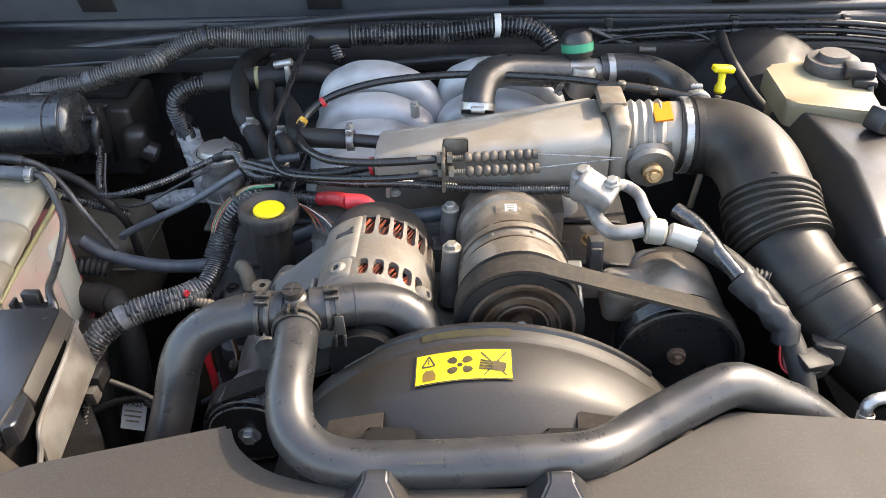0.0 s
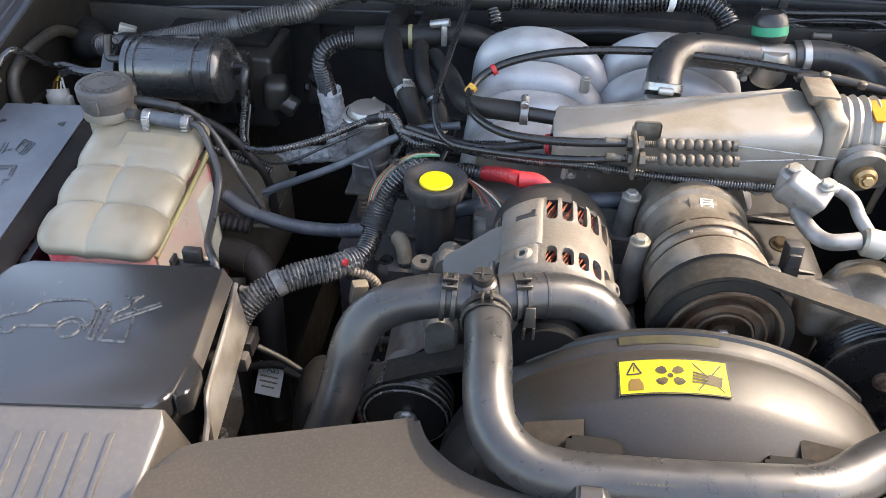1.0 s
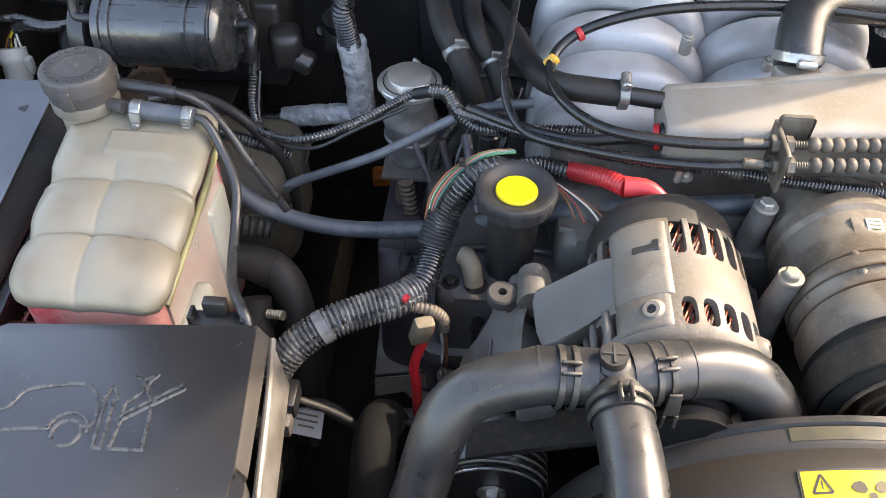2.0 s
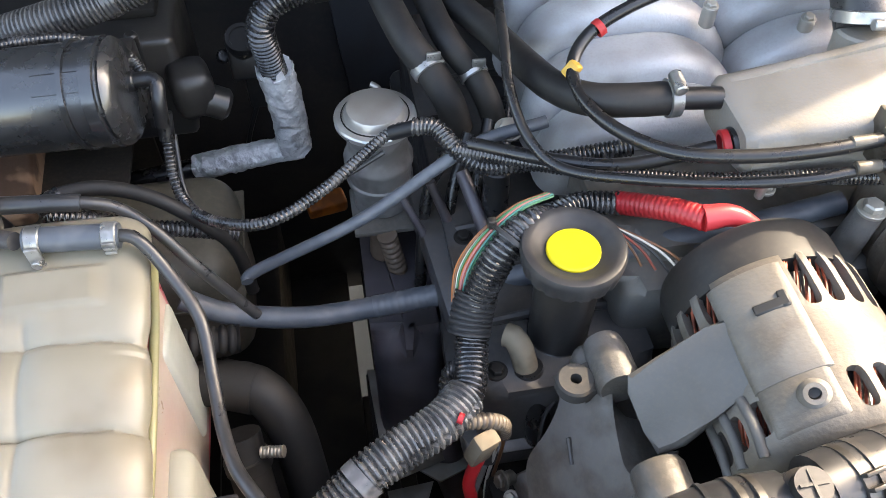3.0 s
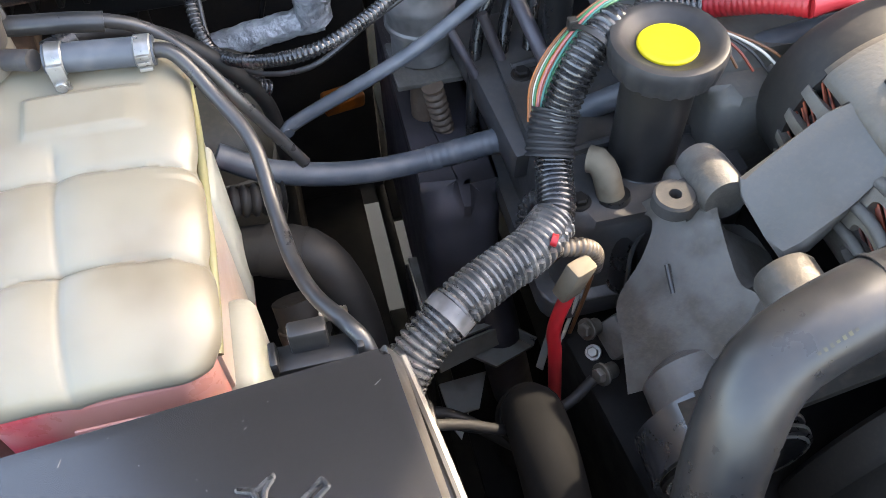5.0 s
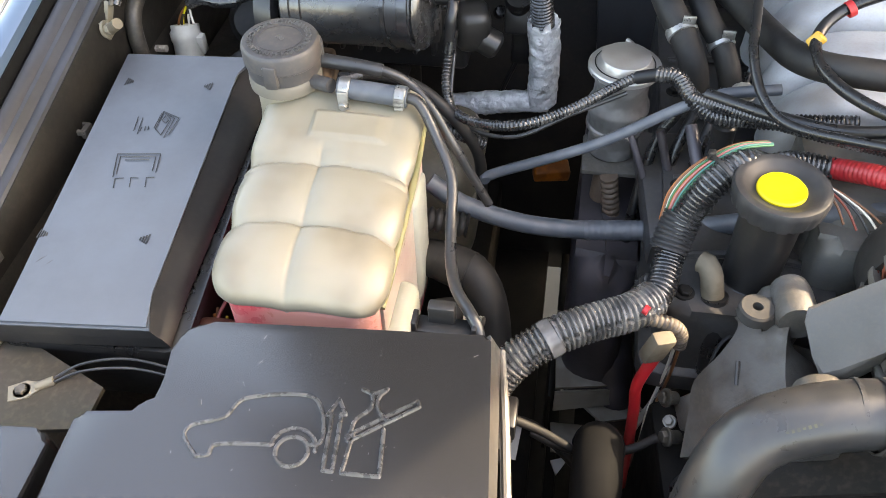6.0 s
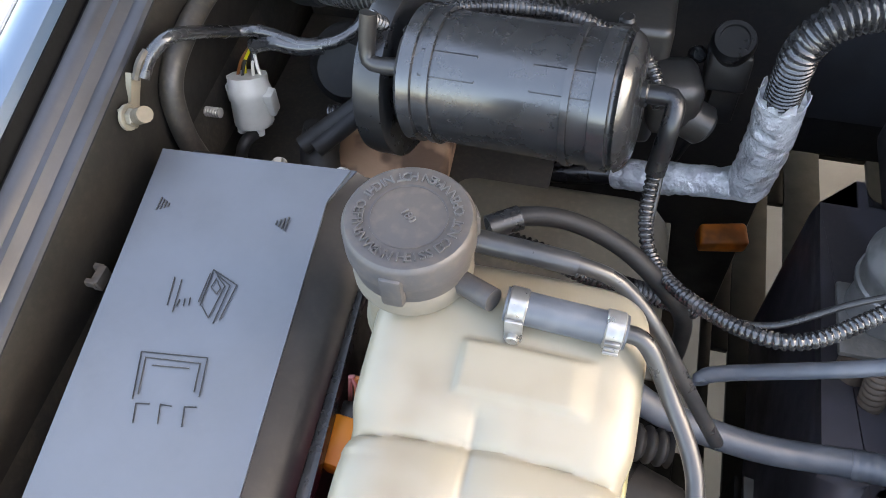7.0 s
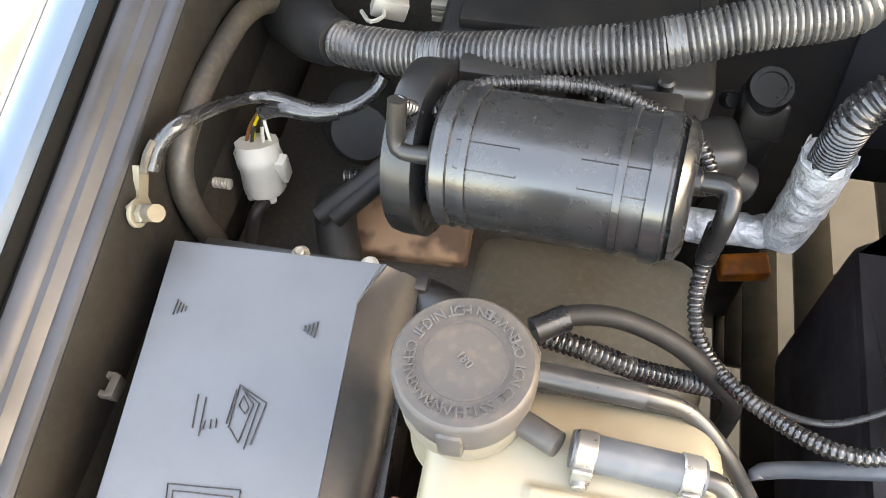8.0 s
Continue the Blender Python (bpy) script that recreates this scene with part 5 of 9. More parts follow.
def alternator():
    cx, cz = -0.060, 1.038
    t = thing("alternator", (cx, 0.78, 0.96), "dusty cast-alloy alternator with copper windings showing through slots", "alternator")
    R = 0.069
    def at(y):
        return (cx, y, cz)
    slots = []
    for a in (-3, 11, 25, 39, 53, 67, 81, 95):
        slots += [(a - 5, a + 5, 0.684, 0.713), (a - 5, a + 5, 0.760, 0.812)]
    for a in (-55, -71, -87, -103):
        slots += [(a - 5, a + 6, 0.692, 0.715), (a - 5, a + 6, 0.772, 0.812)]
    part("housing", drum_shell((cx, cz), [(0.030, 0.668), (0.048, 0.671), (0.060, 0.675), (0.066, 0.680), (R, 0.686), (R, 0.795), (R - 0.002, 0.801)], [(a % 360, a % 360 + (b - a), y0, y1) for a, b, y0, y1 in slots], 0.007), ALTALLOY, t, "dusty cast housing with rows of slots", sharp=30)
    part("core", lathe([(0.045, 0), (0.0555, 0.05), (0.0555, 0.95), (0.045, 1)], at(0.680), at(0.800), 40), BLOCK, t)
    rnd = random.Random(7)
    for y0, y1 in ((0.682, 0.716), (0.758, 0.799)):
        wires = []
        for k in range(110):
            b = 2 * math.pi * k / 110
            lean = 0.20 + 0.1 * rnd.random()
            r0, r1 = 0.0590 + 0.003 * rnd.random(), 0.0600 + 0.003 * rnd.random()
            p = [(cx + r0 * math.sin(b), y0, cz + r0 * math.cos(b)), (cx + (r1 + 0.001) * math.sin(b + lean / 2), (y0 + y1) / 2, cz + (r1 + 0.001) * math.cos(b + lean / 2)), (cx + r1 * math.sin(b + lean), y1, cz + r1 * math.cos(b + lean))]
            wires.append(lathe([(0.0010, 0), (0.0010, 1)], p[0], p[1], 5))
            wires.append(lathe([(0.0010, 0), (0.0010, 1)], p[1], p[2], 5))
        part("winding", merge(*wires), COPPER, t, "dark red copper windings")
    part("rear_cover", lathe([(0.0655, 0), (0.0655, 0.75), (0.063, 0.92), (0.057, 1.0), (0.01, 1.0)], at(0.798), at(0.838), 56), SOOT, t, "black plastic rear cover")
    # raised saddle and ears on the housing
    def saddle(a0, a1, y0, y1, r1, n=10):
        bm = bmesh.new()
        rows = []
        for y, r in ((y0, R - 0.002), (y0 + 0.002, r1 - 0.001), (y0 + 0.005, r1), (y1 - 0.005, r1), (y1 - 0.002, r1 - 0.001), (y1, R - 0.002)):
            row = []
            for k in range(n + 1):
                a = radians(a0 + (a1 - a0) * k / n)
                rr = R - 0.002 if k in (0, n) else (min(r, r1 - 0.002) if k in (1, n - 1) else r)
                row.append(bm.verts.new((cx + rr * math.sin(a), y, cz + rr * math.cos(a))))
            rows.append(row)
        for lo, hi in zip(rows, rows[1:]):
            for k in range(n):
                bm.faces.new((lo[k], lo[k + 1], hi[k + 1], hi[k]))
        return bm
    part("saddle", saddle(-54, -9, 0.714, 0.796, 0.0722, 18), ALTALLOY, t, "raised saddle")
    part("saddle_step", saddle(-54, -11, 0.684, 0.722, 0.0708, 18), ALTALLOY, t)
    # black boxes lie over the saddle in place of the clip slot's shade
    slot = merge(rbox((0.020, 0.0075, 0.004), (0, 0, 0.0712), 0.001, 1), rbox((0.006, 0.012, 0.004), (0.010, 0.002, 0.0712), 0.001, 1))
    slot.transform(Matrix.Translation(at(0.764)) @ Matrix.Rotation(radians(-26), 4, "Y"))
    part("clip_slot", slot, INKSHADE, t)
    for a, y in ((-26, 0.702), (62, 0.695), (120, 0.70)):
        m = Matrix.Rotation(radians(a), 4, "Y")
        o = m @ Vector((0, 0, R))
        up = m @ Vector((0, 0, 1))
        p = Vector(at(y)) + o
        lug = part("ear", lathe([(0.0125, 0), (0.0105, 0.5), (0.0082, 0.85), (0.0066, 1), (0.0038, 1.0), (0.0038, 0.6)], p - up * 0.005, p + up * 0.0052 + Vector((0, -0.002, 0)), 24, cap=False), ALTALLOY, t, "drilled ear")
        # black disc stands in for the shade inside the drilled hole
        part("bolt_hole", disc(p - up * 0.002, p + up * 0.0035, 0.0040, 0.0002, 16), INKSHADE, lug)
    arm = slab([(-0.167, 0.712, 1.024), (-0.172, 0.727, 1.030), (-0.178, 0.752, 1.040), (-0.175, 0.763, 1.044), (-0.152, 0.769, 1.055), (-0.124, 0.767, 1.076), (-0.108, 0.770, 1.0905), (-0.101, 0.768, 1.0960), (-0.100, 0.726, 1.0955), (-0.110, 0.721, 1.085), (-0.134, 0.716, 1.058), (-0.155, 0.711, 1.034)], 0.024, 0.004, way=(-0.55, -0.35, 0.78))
    part("arm", arm, ARMALLOY, t, "broad cast mounting arm in painted shaded grey")
    for k in range(3):
        p = Vector(at(0.693 + 0.002 * k)) + Matrix.Rotation(radians(-60 - 16 * k), 4, "Y") @ Vector((0, 0, R + 0.001))
        part("housing_fin", tube([p + Vector((0, -0.012, -0.003)), p + Vector((0, 0.006, 0.0015)), p + Vector((0, 0.026, -0.001))], 0.0036, 10), ARMALLOY, t)
    part("pulley", lathe([(0.020, 0), (0.036, 0.1), (0.033, 0.3), (0.036, 0.5), (0.033, 0.7), (0.036, 0.9), (0.020, 1)], at(0.622), at(0.650), 40), SEAL, t, "dark ribbed belt pulley")
    part("terminal", merge(disc((-0.050, 0.866, 1.088), (-0.048, 0.866, 1.110), 0.0035, 0.001, 12), bolt((-0.042, 0.872, 1.09), (0, 0, 1), 0.005)), ZINC, t)
    sl = thing("battery_cable", (-0.10, 0.86, 1.07), "red sleeved battery cable on the alternator terminal", "cable")
    part("sleeve", tube([(-0.142, 0.897, 1.066), (-0.115, 0.868, 1.085), (-0.097, 0.849, 1.092)], 0.0092, 18, rib=0.0005, pitch=0.004), RED, sl, "red ribbed sleeve")
    part("boot", tube([(-0.099, 0.850, 1.092), (-0.078, 0.847, 1.094), (-0.060, 0.835, 1.087)], 0.0098, 20, end_r=0.0055), REDBOOT, sl, "paler red rubber elbow boot")
    part("lug", tube([(-0.062, 0.836, 1.088), (-0.050, 0.834, 1.084)], 0.0042, 10), STEEL, sl)
    part("conduit", tube([(-0.200, 0.889, 1.068), (-0.172, 0.900, 1.067), (-0.140, 0.896, 1.066)], 0.0095, 18, rib=0.0016, pitch=0.0042), CONDUIT, sl)


alternator()


def compressor():
    f, b = Vector((0.103, 0.648, 1.065)), Vector((0.092, 0.892, 1.055))
    d = (b - f).normalized()
    def p(y):
        return f + d * y
    t = thing("air_conditioning_compressor", (0.1, 0.75, 0.94), "dusty cast-alloy air conditioning compressor with belt pulley", "compressor")
    part("pulley", lathe([(0.056, 0), (0.066, 0.04), (0.066, 0.14), (0.062, 0.18), (0.062, 0.3), (0.0645, 0.36), (0.0645, 0.9), (0.067, 0.94), (0.064, 1)], p(0.0), p(0.046), 56, cap=False), DARK, t, "worn dark pulley")
    part("clutch_plate", merge(lathe([(0.056, 0.0), (0.052, 0.0), (0.050, 0.6), (0.040, 0.7), (0.038, 0.2), (0.030, 0.15), (0.026, 0.7), (0.014, 0.8), (0.012, 0.3), (0.006, 0.3)], p(-0.001), p(0.016), 48, cap=False), disc(p(0.01), p(0.03), 0.055, 0.001, 40)), RUSTYSTEEL, t, "stepped clutch plate with rust traces")
    part("clutch_bolt", bolt(p(0.006), -d, 0.007), STEEL, t)
    part("body", lathe([(0.060, 0), (0.063, 0.03), (0.063, 0.17), (0.0595, 0.2), (0.0595, 0.26), (0.062, 0.28), (0.062, 0.34), (0.058, 0.37), (0.057, 0.62), (0.061, 0.64), (0.061, 0.72), (0.057, 0.74), (0.056, 0.90), (0.050, 0.97), (0.036, 1.0)], p(0.044), p(0.240), 56), COMPALLOY, t, "dusty cast body in stepped rings")
    for k in range(8):
        a = 2 * math.pi * k / 8 + 0.35
        m = Matrix.Rotation(a, 4, "Y")
        q = p(0.11) + m @ Vector((0, 0, 0.0562))
        part("flange_lug", lathe([(0.0030, 0), (0.0052, 0.15), (0.0052, 0.85), (0.0030, 1)], q - d * 0.018, q + d * 0.010, 12), COMPALLOY, t)
    for y, r in ((0.0835, 0.0598), (0.098, 0.0622), (0.1165, 0.0585), (0.186, 0.0572)):
        part("seam", ring(p(y), d, r, 0.0018, 0.0010, 56), RUSTYSTEEL, t)
    for r, y, w in ((0.053, -0.001, 0.003), (0.0385, 0.000, 0.003), (0.0265, 0.001, 0.004)):
        part("clutch_ring", ring(p(y), d, r, w, 0.0022, 48), RUSTYSTEEL, t, "worn pale ring on the clutch plate")
    plate = part("data_plate", rbox((0.030, 0.024, 0.010), (0.094, 0.793, 1.1105), 0.002, 2, (8, 0, 0)), COMPALLOY, t)
    part("paper_label", rbox((0.013, 0.018, 0.001), (0.097, 0.793, 1.1165), 0, 1, (8, 0, 0)), LABELWHITE, plate, "small white data label")
    part("label_print", merge(*[rbox((0.009, 0.0015, 0.0004), (0.097, 0.787 + 0.004 * k, 1.1167 + 0.0006 * k), 0, 1, (8, 0, 0)) for k in range(4)]), GREYPRINT, plate)
    for at in ((0.027, 0.842, 1.093), (0.030, 0.757, 1.095)):
        q = Vector(at)
        post = part("bolt_post", lathe([(0.015, 0), (0.0125, 0.3), (0.0105, 1)], q - Vector((0.004, -0.004, 0.085)), q - Vector((0, 0, 0.006)), 20), ALLOYGREY, t)
        part("bolt", bolt(q - Vector((0, 0, 0.006)), (0, 0, 1), 0.0075), ZINC, post)
    part("carrier", prism(rounded([(-0.008, 0.66), (0.035, 0.65), (0.04, 0.83), (-0.004, 0.83)], 0.01), 0.86, 1.0, 0.006), ALLOYGREY, t)
    part("port", merge(disc((0.130, 0.755, 1.055), (0.178, 0.752, 1.060), 0.012, 0.002, 20), disc((0.150, 0.724, 1.04), (0.176, 0.722, 1.045), 0.014, 0.002, 20)), ZINC, t)
    part("rear_bolt", bolt((0.178, 0.898, 1.075), (0, -0.2, 1), 0.0075), ZINC, t)
    part("side_bolt", bolt((0.196, 0.826, 1.050), (0, -0.2, 1), 0.008), RUSTBRASS, t, "brassy hexagon bolt")
    part("side_lug", rbox((0.05, 0.07, 0.05), (0.150, 0.79, 1.03), 0.010, 3), PLASTIC, t)


compressor()


def belt_strip(points, width, y):
    """A flat belt run round a path of (x, z) points."""
    bm = bmesh.new()
    line = [Vector((p[0], y, p[1])) for p in points]
    rows = []
    for i, c in enumerate(line):
        d = (line[min(i + 1, len(line) - 1)] - line[max(i - 1, 0)]).normalized()
        n = Vector((-d.z, 0, d.x)) * 0.002
        w = Vector((0, width / 2, 0))
        rows.append([bm.verts.new(v) for v in (c - w + n, c + w + n, c + w - n, c - w - n)])
    for a, b in zip(rows, rows[1:]):
        for k in range(4):
            bm.faces.new((a[k], a[(k + 1) % 4], b[(k + 1) % 4], b[k]))
    bm.faces.new(rows[0])
    bm.faces.new(rows[-1])
    return bm


def arc(cx, cz, r, a0, a1, n=14):
    return [(cx + r * math.sin(radians(a0 + (a1 - a0) * k / n)), cz + r * math.cos(radians(a0 + (a1 - a0) * k / n))) for k in range(n + 1)]


def steering_pump():
    c = Vector((0.272, 0.660, 1.013))
    t = thing("power_steering_pump", (c.x, 0.72, 0.95), "dusty power steering pump with large black pulley", "pump")
    R = 0.0655
    part("pulley", lathe([(0.060, 0.0), (R, 0.02), (R, 0.12)] + [(R - (0.003 if k % 2 else 0.0), 0.2 + 0.07 * k) for k in range(9)] + [(R, 0.9), (R, 1.0), (0.05, 1.0)], (c.x, 0.656, c.z), (c.x, 0.688, c.z), 56, cap=False), SATIN, t, "black ribbed pulley")
    part("pulley_web", lathe([(0.062, 0), (0.05, 0.5), (0.03, 0.6), (0.026, 0.1), (0.008, 0)], (c.x, 0.664, c.z), (c.x, 0.686, c.z), 48, cap=True), SATIN, t)
    # pale ring paints the highlight along the pulley's front edge
    part("pulley_rim", ring((c.x, 0.6568, c.z), (0, 1, 0), R - 0.0015, 0.0022, 0.0018, 56), RIMGLINT, t, "pale ring painted as the rim highlight")
    part("hub_bolt", merge(disc((c.x, 0.668, c.z), (c.x, 0.658, c.z), 0.010, 0.002, 24), bolt((c.x, 0.658, c.z), (0, -1, 0), 0.006)), RUST, t, "rusty hub bolt")
    part("body", merge(lathe([(0.050, 0), (0.056, 0.15), (0.054, 0.7), (0.040, 1)], (c.x + 0.005, 0.695, c.z + 0.010), (c.x + 0.005, 0.79, c.z + 0.015), 40), rbox((0.06, 0.05, 0.05), (c.x - 0.045, 0.73, c.z + 0.03), 0.012, 3)), ALLOY, t, "cast pump body")
    part("mounting_bolt", bolt((0.239, 0.745, 1.045), (0, -0.5, 0.8), 0.008), ZINC, t)
    part("lifting_hook", tube([(0.240, 0.766, 1.050), (0.245, 0.775, 1.062), (0.264, 0.777, 1.066), (0.278, 0.769, 1.058), (0.277, 0.760, 1.045)], 0.0055, 10), ALLOYGREY, t)
    belt = thing("drive_belt", (0.1, 0.63, 0.9), "flat ribbed black rubber drive belt", "drive belt")
    path = arc(0.103, 1.065, 0.068, -120, 24) + arc(c.x, c.z, R + 0.002, 22, 130)
    part("upper_run", belt_strip(path, 0.027, 0.667), BELT, belt)
    part("side_run", slab([(-0.235, 0.640, 0.955), (-0.235, 0.668, 0.957), (-0.070, 0.668, 1.020), (-0.070, 0.640, 1.018)], 0.004, 0.001), BELT, belt)
    return c


PUMP = steering_pump()


def tensioner():
    c = Vector((-0.200, 0.635, 0.916))
    t = thing("belt_tensioner", (c.x, c.y + 0.03, c.z - 0.05), "ribbed black idler pulley with bright centre bolt", "pulley")
    w = Vector((0, 1, 0.05))
    R = 0.049
    part("pulley", lathe([(R - 0.006, 0), (R, 0.04)] + [(R - (0.0028 if k % 2 else 0), 0.1 + 0.1 * k) for k in range(9)] + [(R, 0.96), (R - 0.006, 1)], c, c + w * 0.040, 48, cap=False), SATIN, t)
    part("face", lathe([(R - 0.006, 0), (R - 0.010, 0.3), (0.020, 0.4), (0.018, 0.05), (0.004, 0.0)], c, c + w * 0.02, 40), PLASTIC, t)
    part("rim", ring(c + w * 0.001, w, R - 0.0045, 0.003, 0.002), BRIGHT, t, "worn bright rim")
    for k in range(4):
        part("groove_ring", ring(c + w * (0.006 + 0.008 * k), w, R - 0.0004, 0.0022, 0.0010, 48), ZINC, t)
    part("bolt", bolt(c - w * 0.002, -w, 0.009), BRIGHT, t, "bright hexagon bolt")
    wrap = thing("drive_belt", (c.x - 0.04, c.y + 0.02, c.z), "smooth back of the drive belt wrapping the idler pulley", "drive belt")
    part("wrap", belt_strip(arc(c.x, c.z + 0.001, R + 0.003, -150, -28, 16), 0.032, c.y + 0.020), BELTBACK, wrap, "shiny worn belt back")
    part("free_run", belt_strip([arc(c.x, c.z + 0.001, R + 0.003, -150, -28, 16)[-1], (c.x + 0.02, c.z + 0.068), (c.x + 0.10, c.z + 0.100)], 0.032, c.y + 0.020), BELT, wrap, "matt free run of the belt")
    part("pump_flange", lathe([(0.030, 0), (0.036, 0.1), (0.036, 0.8), (0.028, 1)], c + w * 0.038, c + w * 0.075, 36), BRACKETGREY, t)


tensioner()


# ---- intake ----
def loft(sections, n=10, bevel=None):
    """A skin through rounded rectangles; each is (centre, half across y, half up z, corner)."""
    bm = bmesh.new()
    rings = []
    for (x, y, z), hy, hz, r in sections:
        row = []
        for qy, qz, a0 in ((1, 1, 0), (-1, 1, 90), (-1, -1, 180), (1, -1, 270)):
            for k in range(5):
                a = radians(a0 + 90 * k / 4)
                row.append(bm.verts.new((x, y + qy * (hy - r) + r * math.cos(a), z + qz * (hz - r) + r * math.sin(a))))
        rings.append(row)
    m = len(rings[0])
    for lo, hi in zip(rings, rings[1:]):
        for k in range(m):
            bm.faces.new((lo[k], lo[(k + 1) % m], hi[(k + 1) % m], hi[k]))
    bm.faces.new(rings[0])
    bm.faces.new(rings[-1])
    return bm


def flat_tube(points, wide, deep, seg=28):
    """An arched duct of flattened section: wide across y, deep across its own bend."""
    line = spline(points, 0.006)
    bm = bmesh.new()
    rings = []
    for i, c in enumerate(line):
        t = (line[min(i + 1, len(line) - 1)] - line[max(i - 1, 0)]).normalized()
        side = (Vector((0, 1, 0)) - t * t.y).normalized()
        up = side.cross(t)
        row = []
        for k in range(seg):
            a = 2 * math.pi * k / seg
            u, v = math.cos(a), math.sin(a)
            row.append(bm.verts.new(c + side * wide * math.copysign(abs(u) ** 0.75, u) + up * deep * math.copysign(abs(v) ** 0.85, v)))
        rings.append(row)
    for lo, hi in zip(rings, rings[1:]):
        for k in range(seg):
            bm.faces.new((lo[k], lo[(k + 1) % seg], hi[(k + 1) % seg], hi[k]))
    bm.faces.new(rings[0])
    bm.faces.new(rings[-1])
    return bm


def intake():
    t = thing("intake_plenum", (0.08, 0.92, 1.05), "dusty grey cast-alloy intake plenum and curved silver runners", "intake manifold")
    part("plenum", loft([((-0.066, 0.912, 1.119), 0.034, 0.016, 0.010), ((-0.060, 0.912, 1.119), 0.040, 0.020, 0.012), ((0.05, 0.909, 1.126), 0.046, 0.027, 0.014), ((0.16, 0.906, 1.137), 0.052, 0.034, 0.016), ((0.205, 0.905, 1.142), 0.055, 0.038, 0.018), ((0.214, 0.905, 1.142), 0.053, 0.036, 0.018)]), PLENUM, t, "flat-sided tapering plenum")
    part("ridge", slab([(-0.058, 0.934, 1.1395), (0.20, 0.942, 1.181), (0.20, 0.950, 1.181), (-0.058, 0.942, 1.1395)], 0.01, 0.002), PLENUM, t)
    # runners arch across, one behind the other
    k = 0
    for x0, x1 in ((-0.158, -0.004), (0.020, 0.176)):
        for n, (y, top) in enumerate(((0.985, 1.090), (1.034, 1.106), (1.083, 1.124), (1.140, 1.149))):
            xm = (x0 + x1) / 2 + 0.010 - 0.006 * n
            top += 0.004 if x0 > 0 else 0.0
            pts = [(x0 - 0.002, y + 0.010, 1.005), (x0 + 0.004, y + 0.008, top - 0.055), (x0 + 0.030, y + 0.004, top - 0.030), (xm - 0.012, y, top - 0.022), (xm + 0.024, y - 0.004, top - 0.024), (x1 - 0.022, y - 0.008, top - 0.042), (x1 - 0.002, y - 0.010, top - 0.075), (x1 + 0.004, y - 0.012, 1.0)]
            part("runner", flat_tube(pts, 0.0275, 0.022), SILVER, t, "curved silver runner")
    for p in ((-0.025, 1.046, 1.127), (0.059, 1.031, 1.115)):
        part("runner_bolt", merge(disc(Vector(p) - Vector((0, 0, 0.02)), p, 0.0065, 0.002, 16), bolt(p, (0, -0.2, 1), 0.0045)), ZINC, t)
    part("rear_web", rbox((0.26, 0.12, 0.05), (0.01, 1.12, 1.03), 0.012), ALLOYGREY, t)
    # throttle body
    tb = thing("throttle_valve", (0.24, 0.905, 1.06), "dusty alloy throttle housing with ribbed neck and linkage drum", "throttle valve")
    part("flange", merge(rbox((0.022, 0.105, 0.092), (0.226, 0.904, 1.148), 0.008, 3), rbox((0.032, 0.05, 0.014), (0.222, 0.925, 1.190), 0.004, 2)), ALLOY, tb, "square flange")
    ax = ((0.236, 0.902, 1.152), (0.312, 0.898, 1.155))
    part("neck", lathe([(0.041, 0)] + [(0.0435 if k % 2 else 0.0395, 0.05 + 0.07 * k) for k in range(9)] + [(0.040, 0.70), (0.040, 1.0)], *ax, 44), PLENUM, tb, "ribbed neck")
    part("orange_tag", slab([(0.266, 0.901, 1.192), (0.288, 0.903, 1.194), (0.285, 0.863, 1.191), (0.265, 0.864, 1.188)], 0.003, 0.001), ORANGE, tb, "orange paper tag")
    d = Vector((0.263, 0.839, 1.137))
    part("drum", merge(lathe([(0.026, 0), (0.028, 0.15), (0.024, 0.4), (0.028, 0.7), (0.026, 1)], d + Vector((0, 0.024, 0.004)), d + Vector((0, 0.006, 0.0)), 36), slab([(d.x - 0.035, d.y + 0.02, d.z + 0.02), (d.x + 0.022, d.y + 0.02, d.z + 0.03), (d.x + 0.03, d.y + 0.02, d.z - 0.02), (d.x, d.y + 0.02, d.z - 0.03)], 0.004, 0.001)), ALLOYGREY, tb, "throttle cable drum")
    part("spindle", merge(disc(d + Vector((0, 0.006, 0)), d - Vector((0, 0.008, 0)), 0.012, 0.003, 24), bolt(d - Vector((0, 0.008, 0)), (0, -1, 0.3), 0.006)), RUSTBRASS, tb, "brass-coloured spindle nut")
    return t


intake()


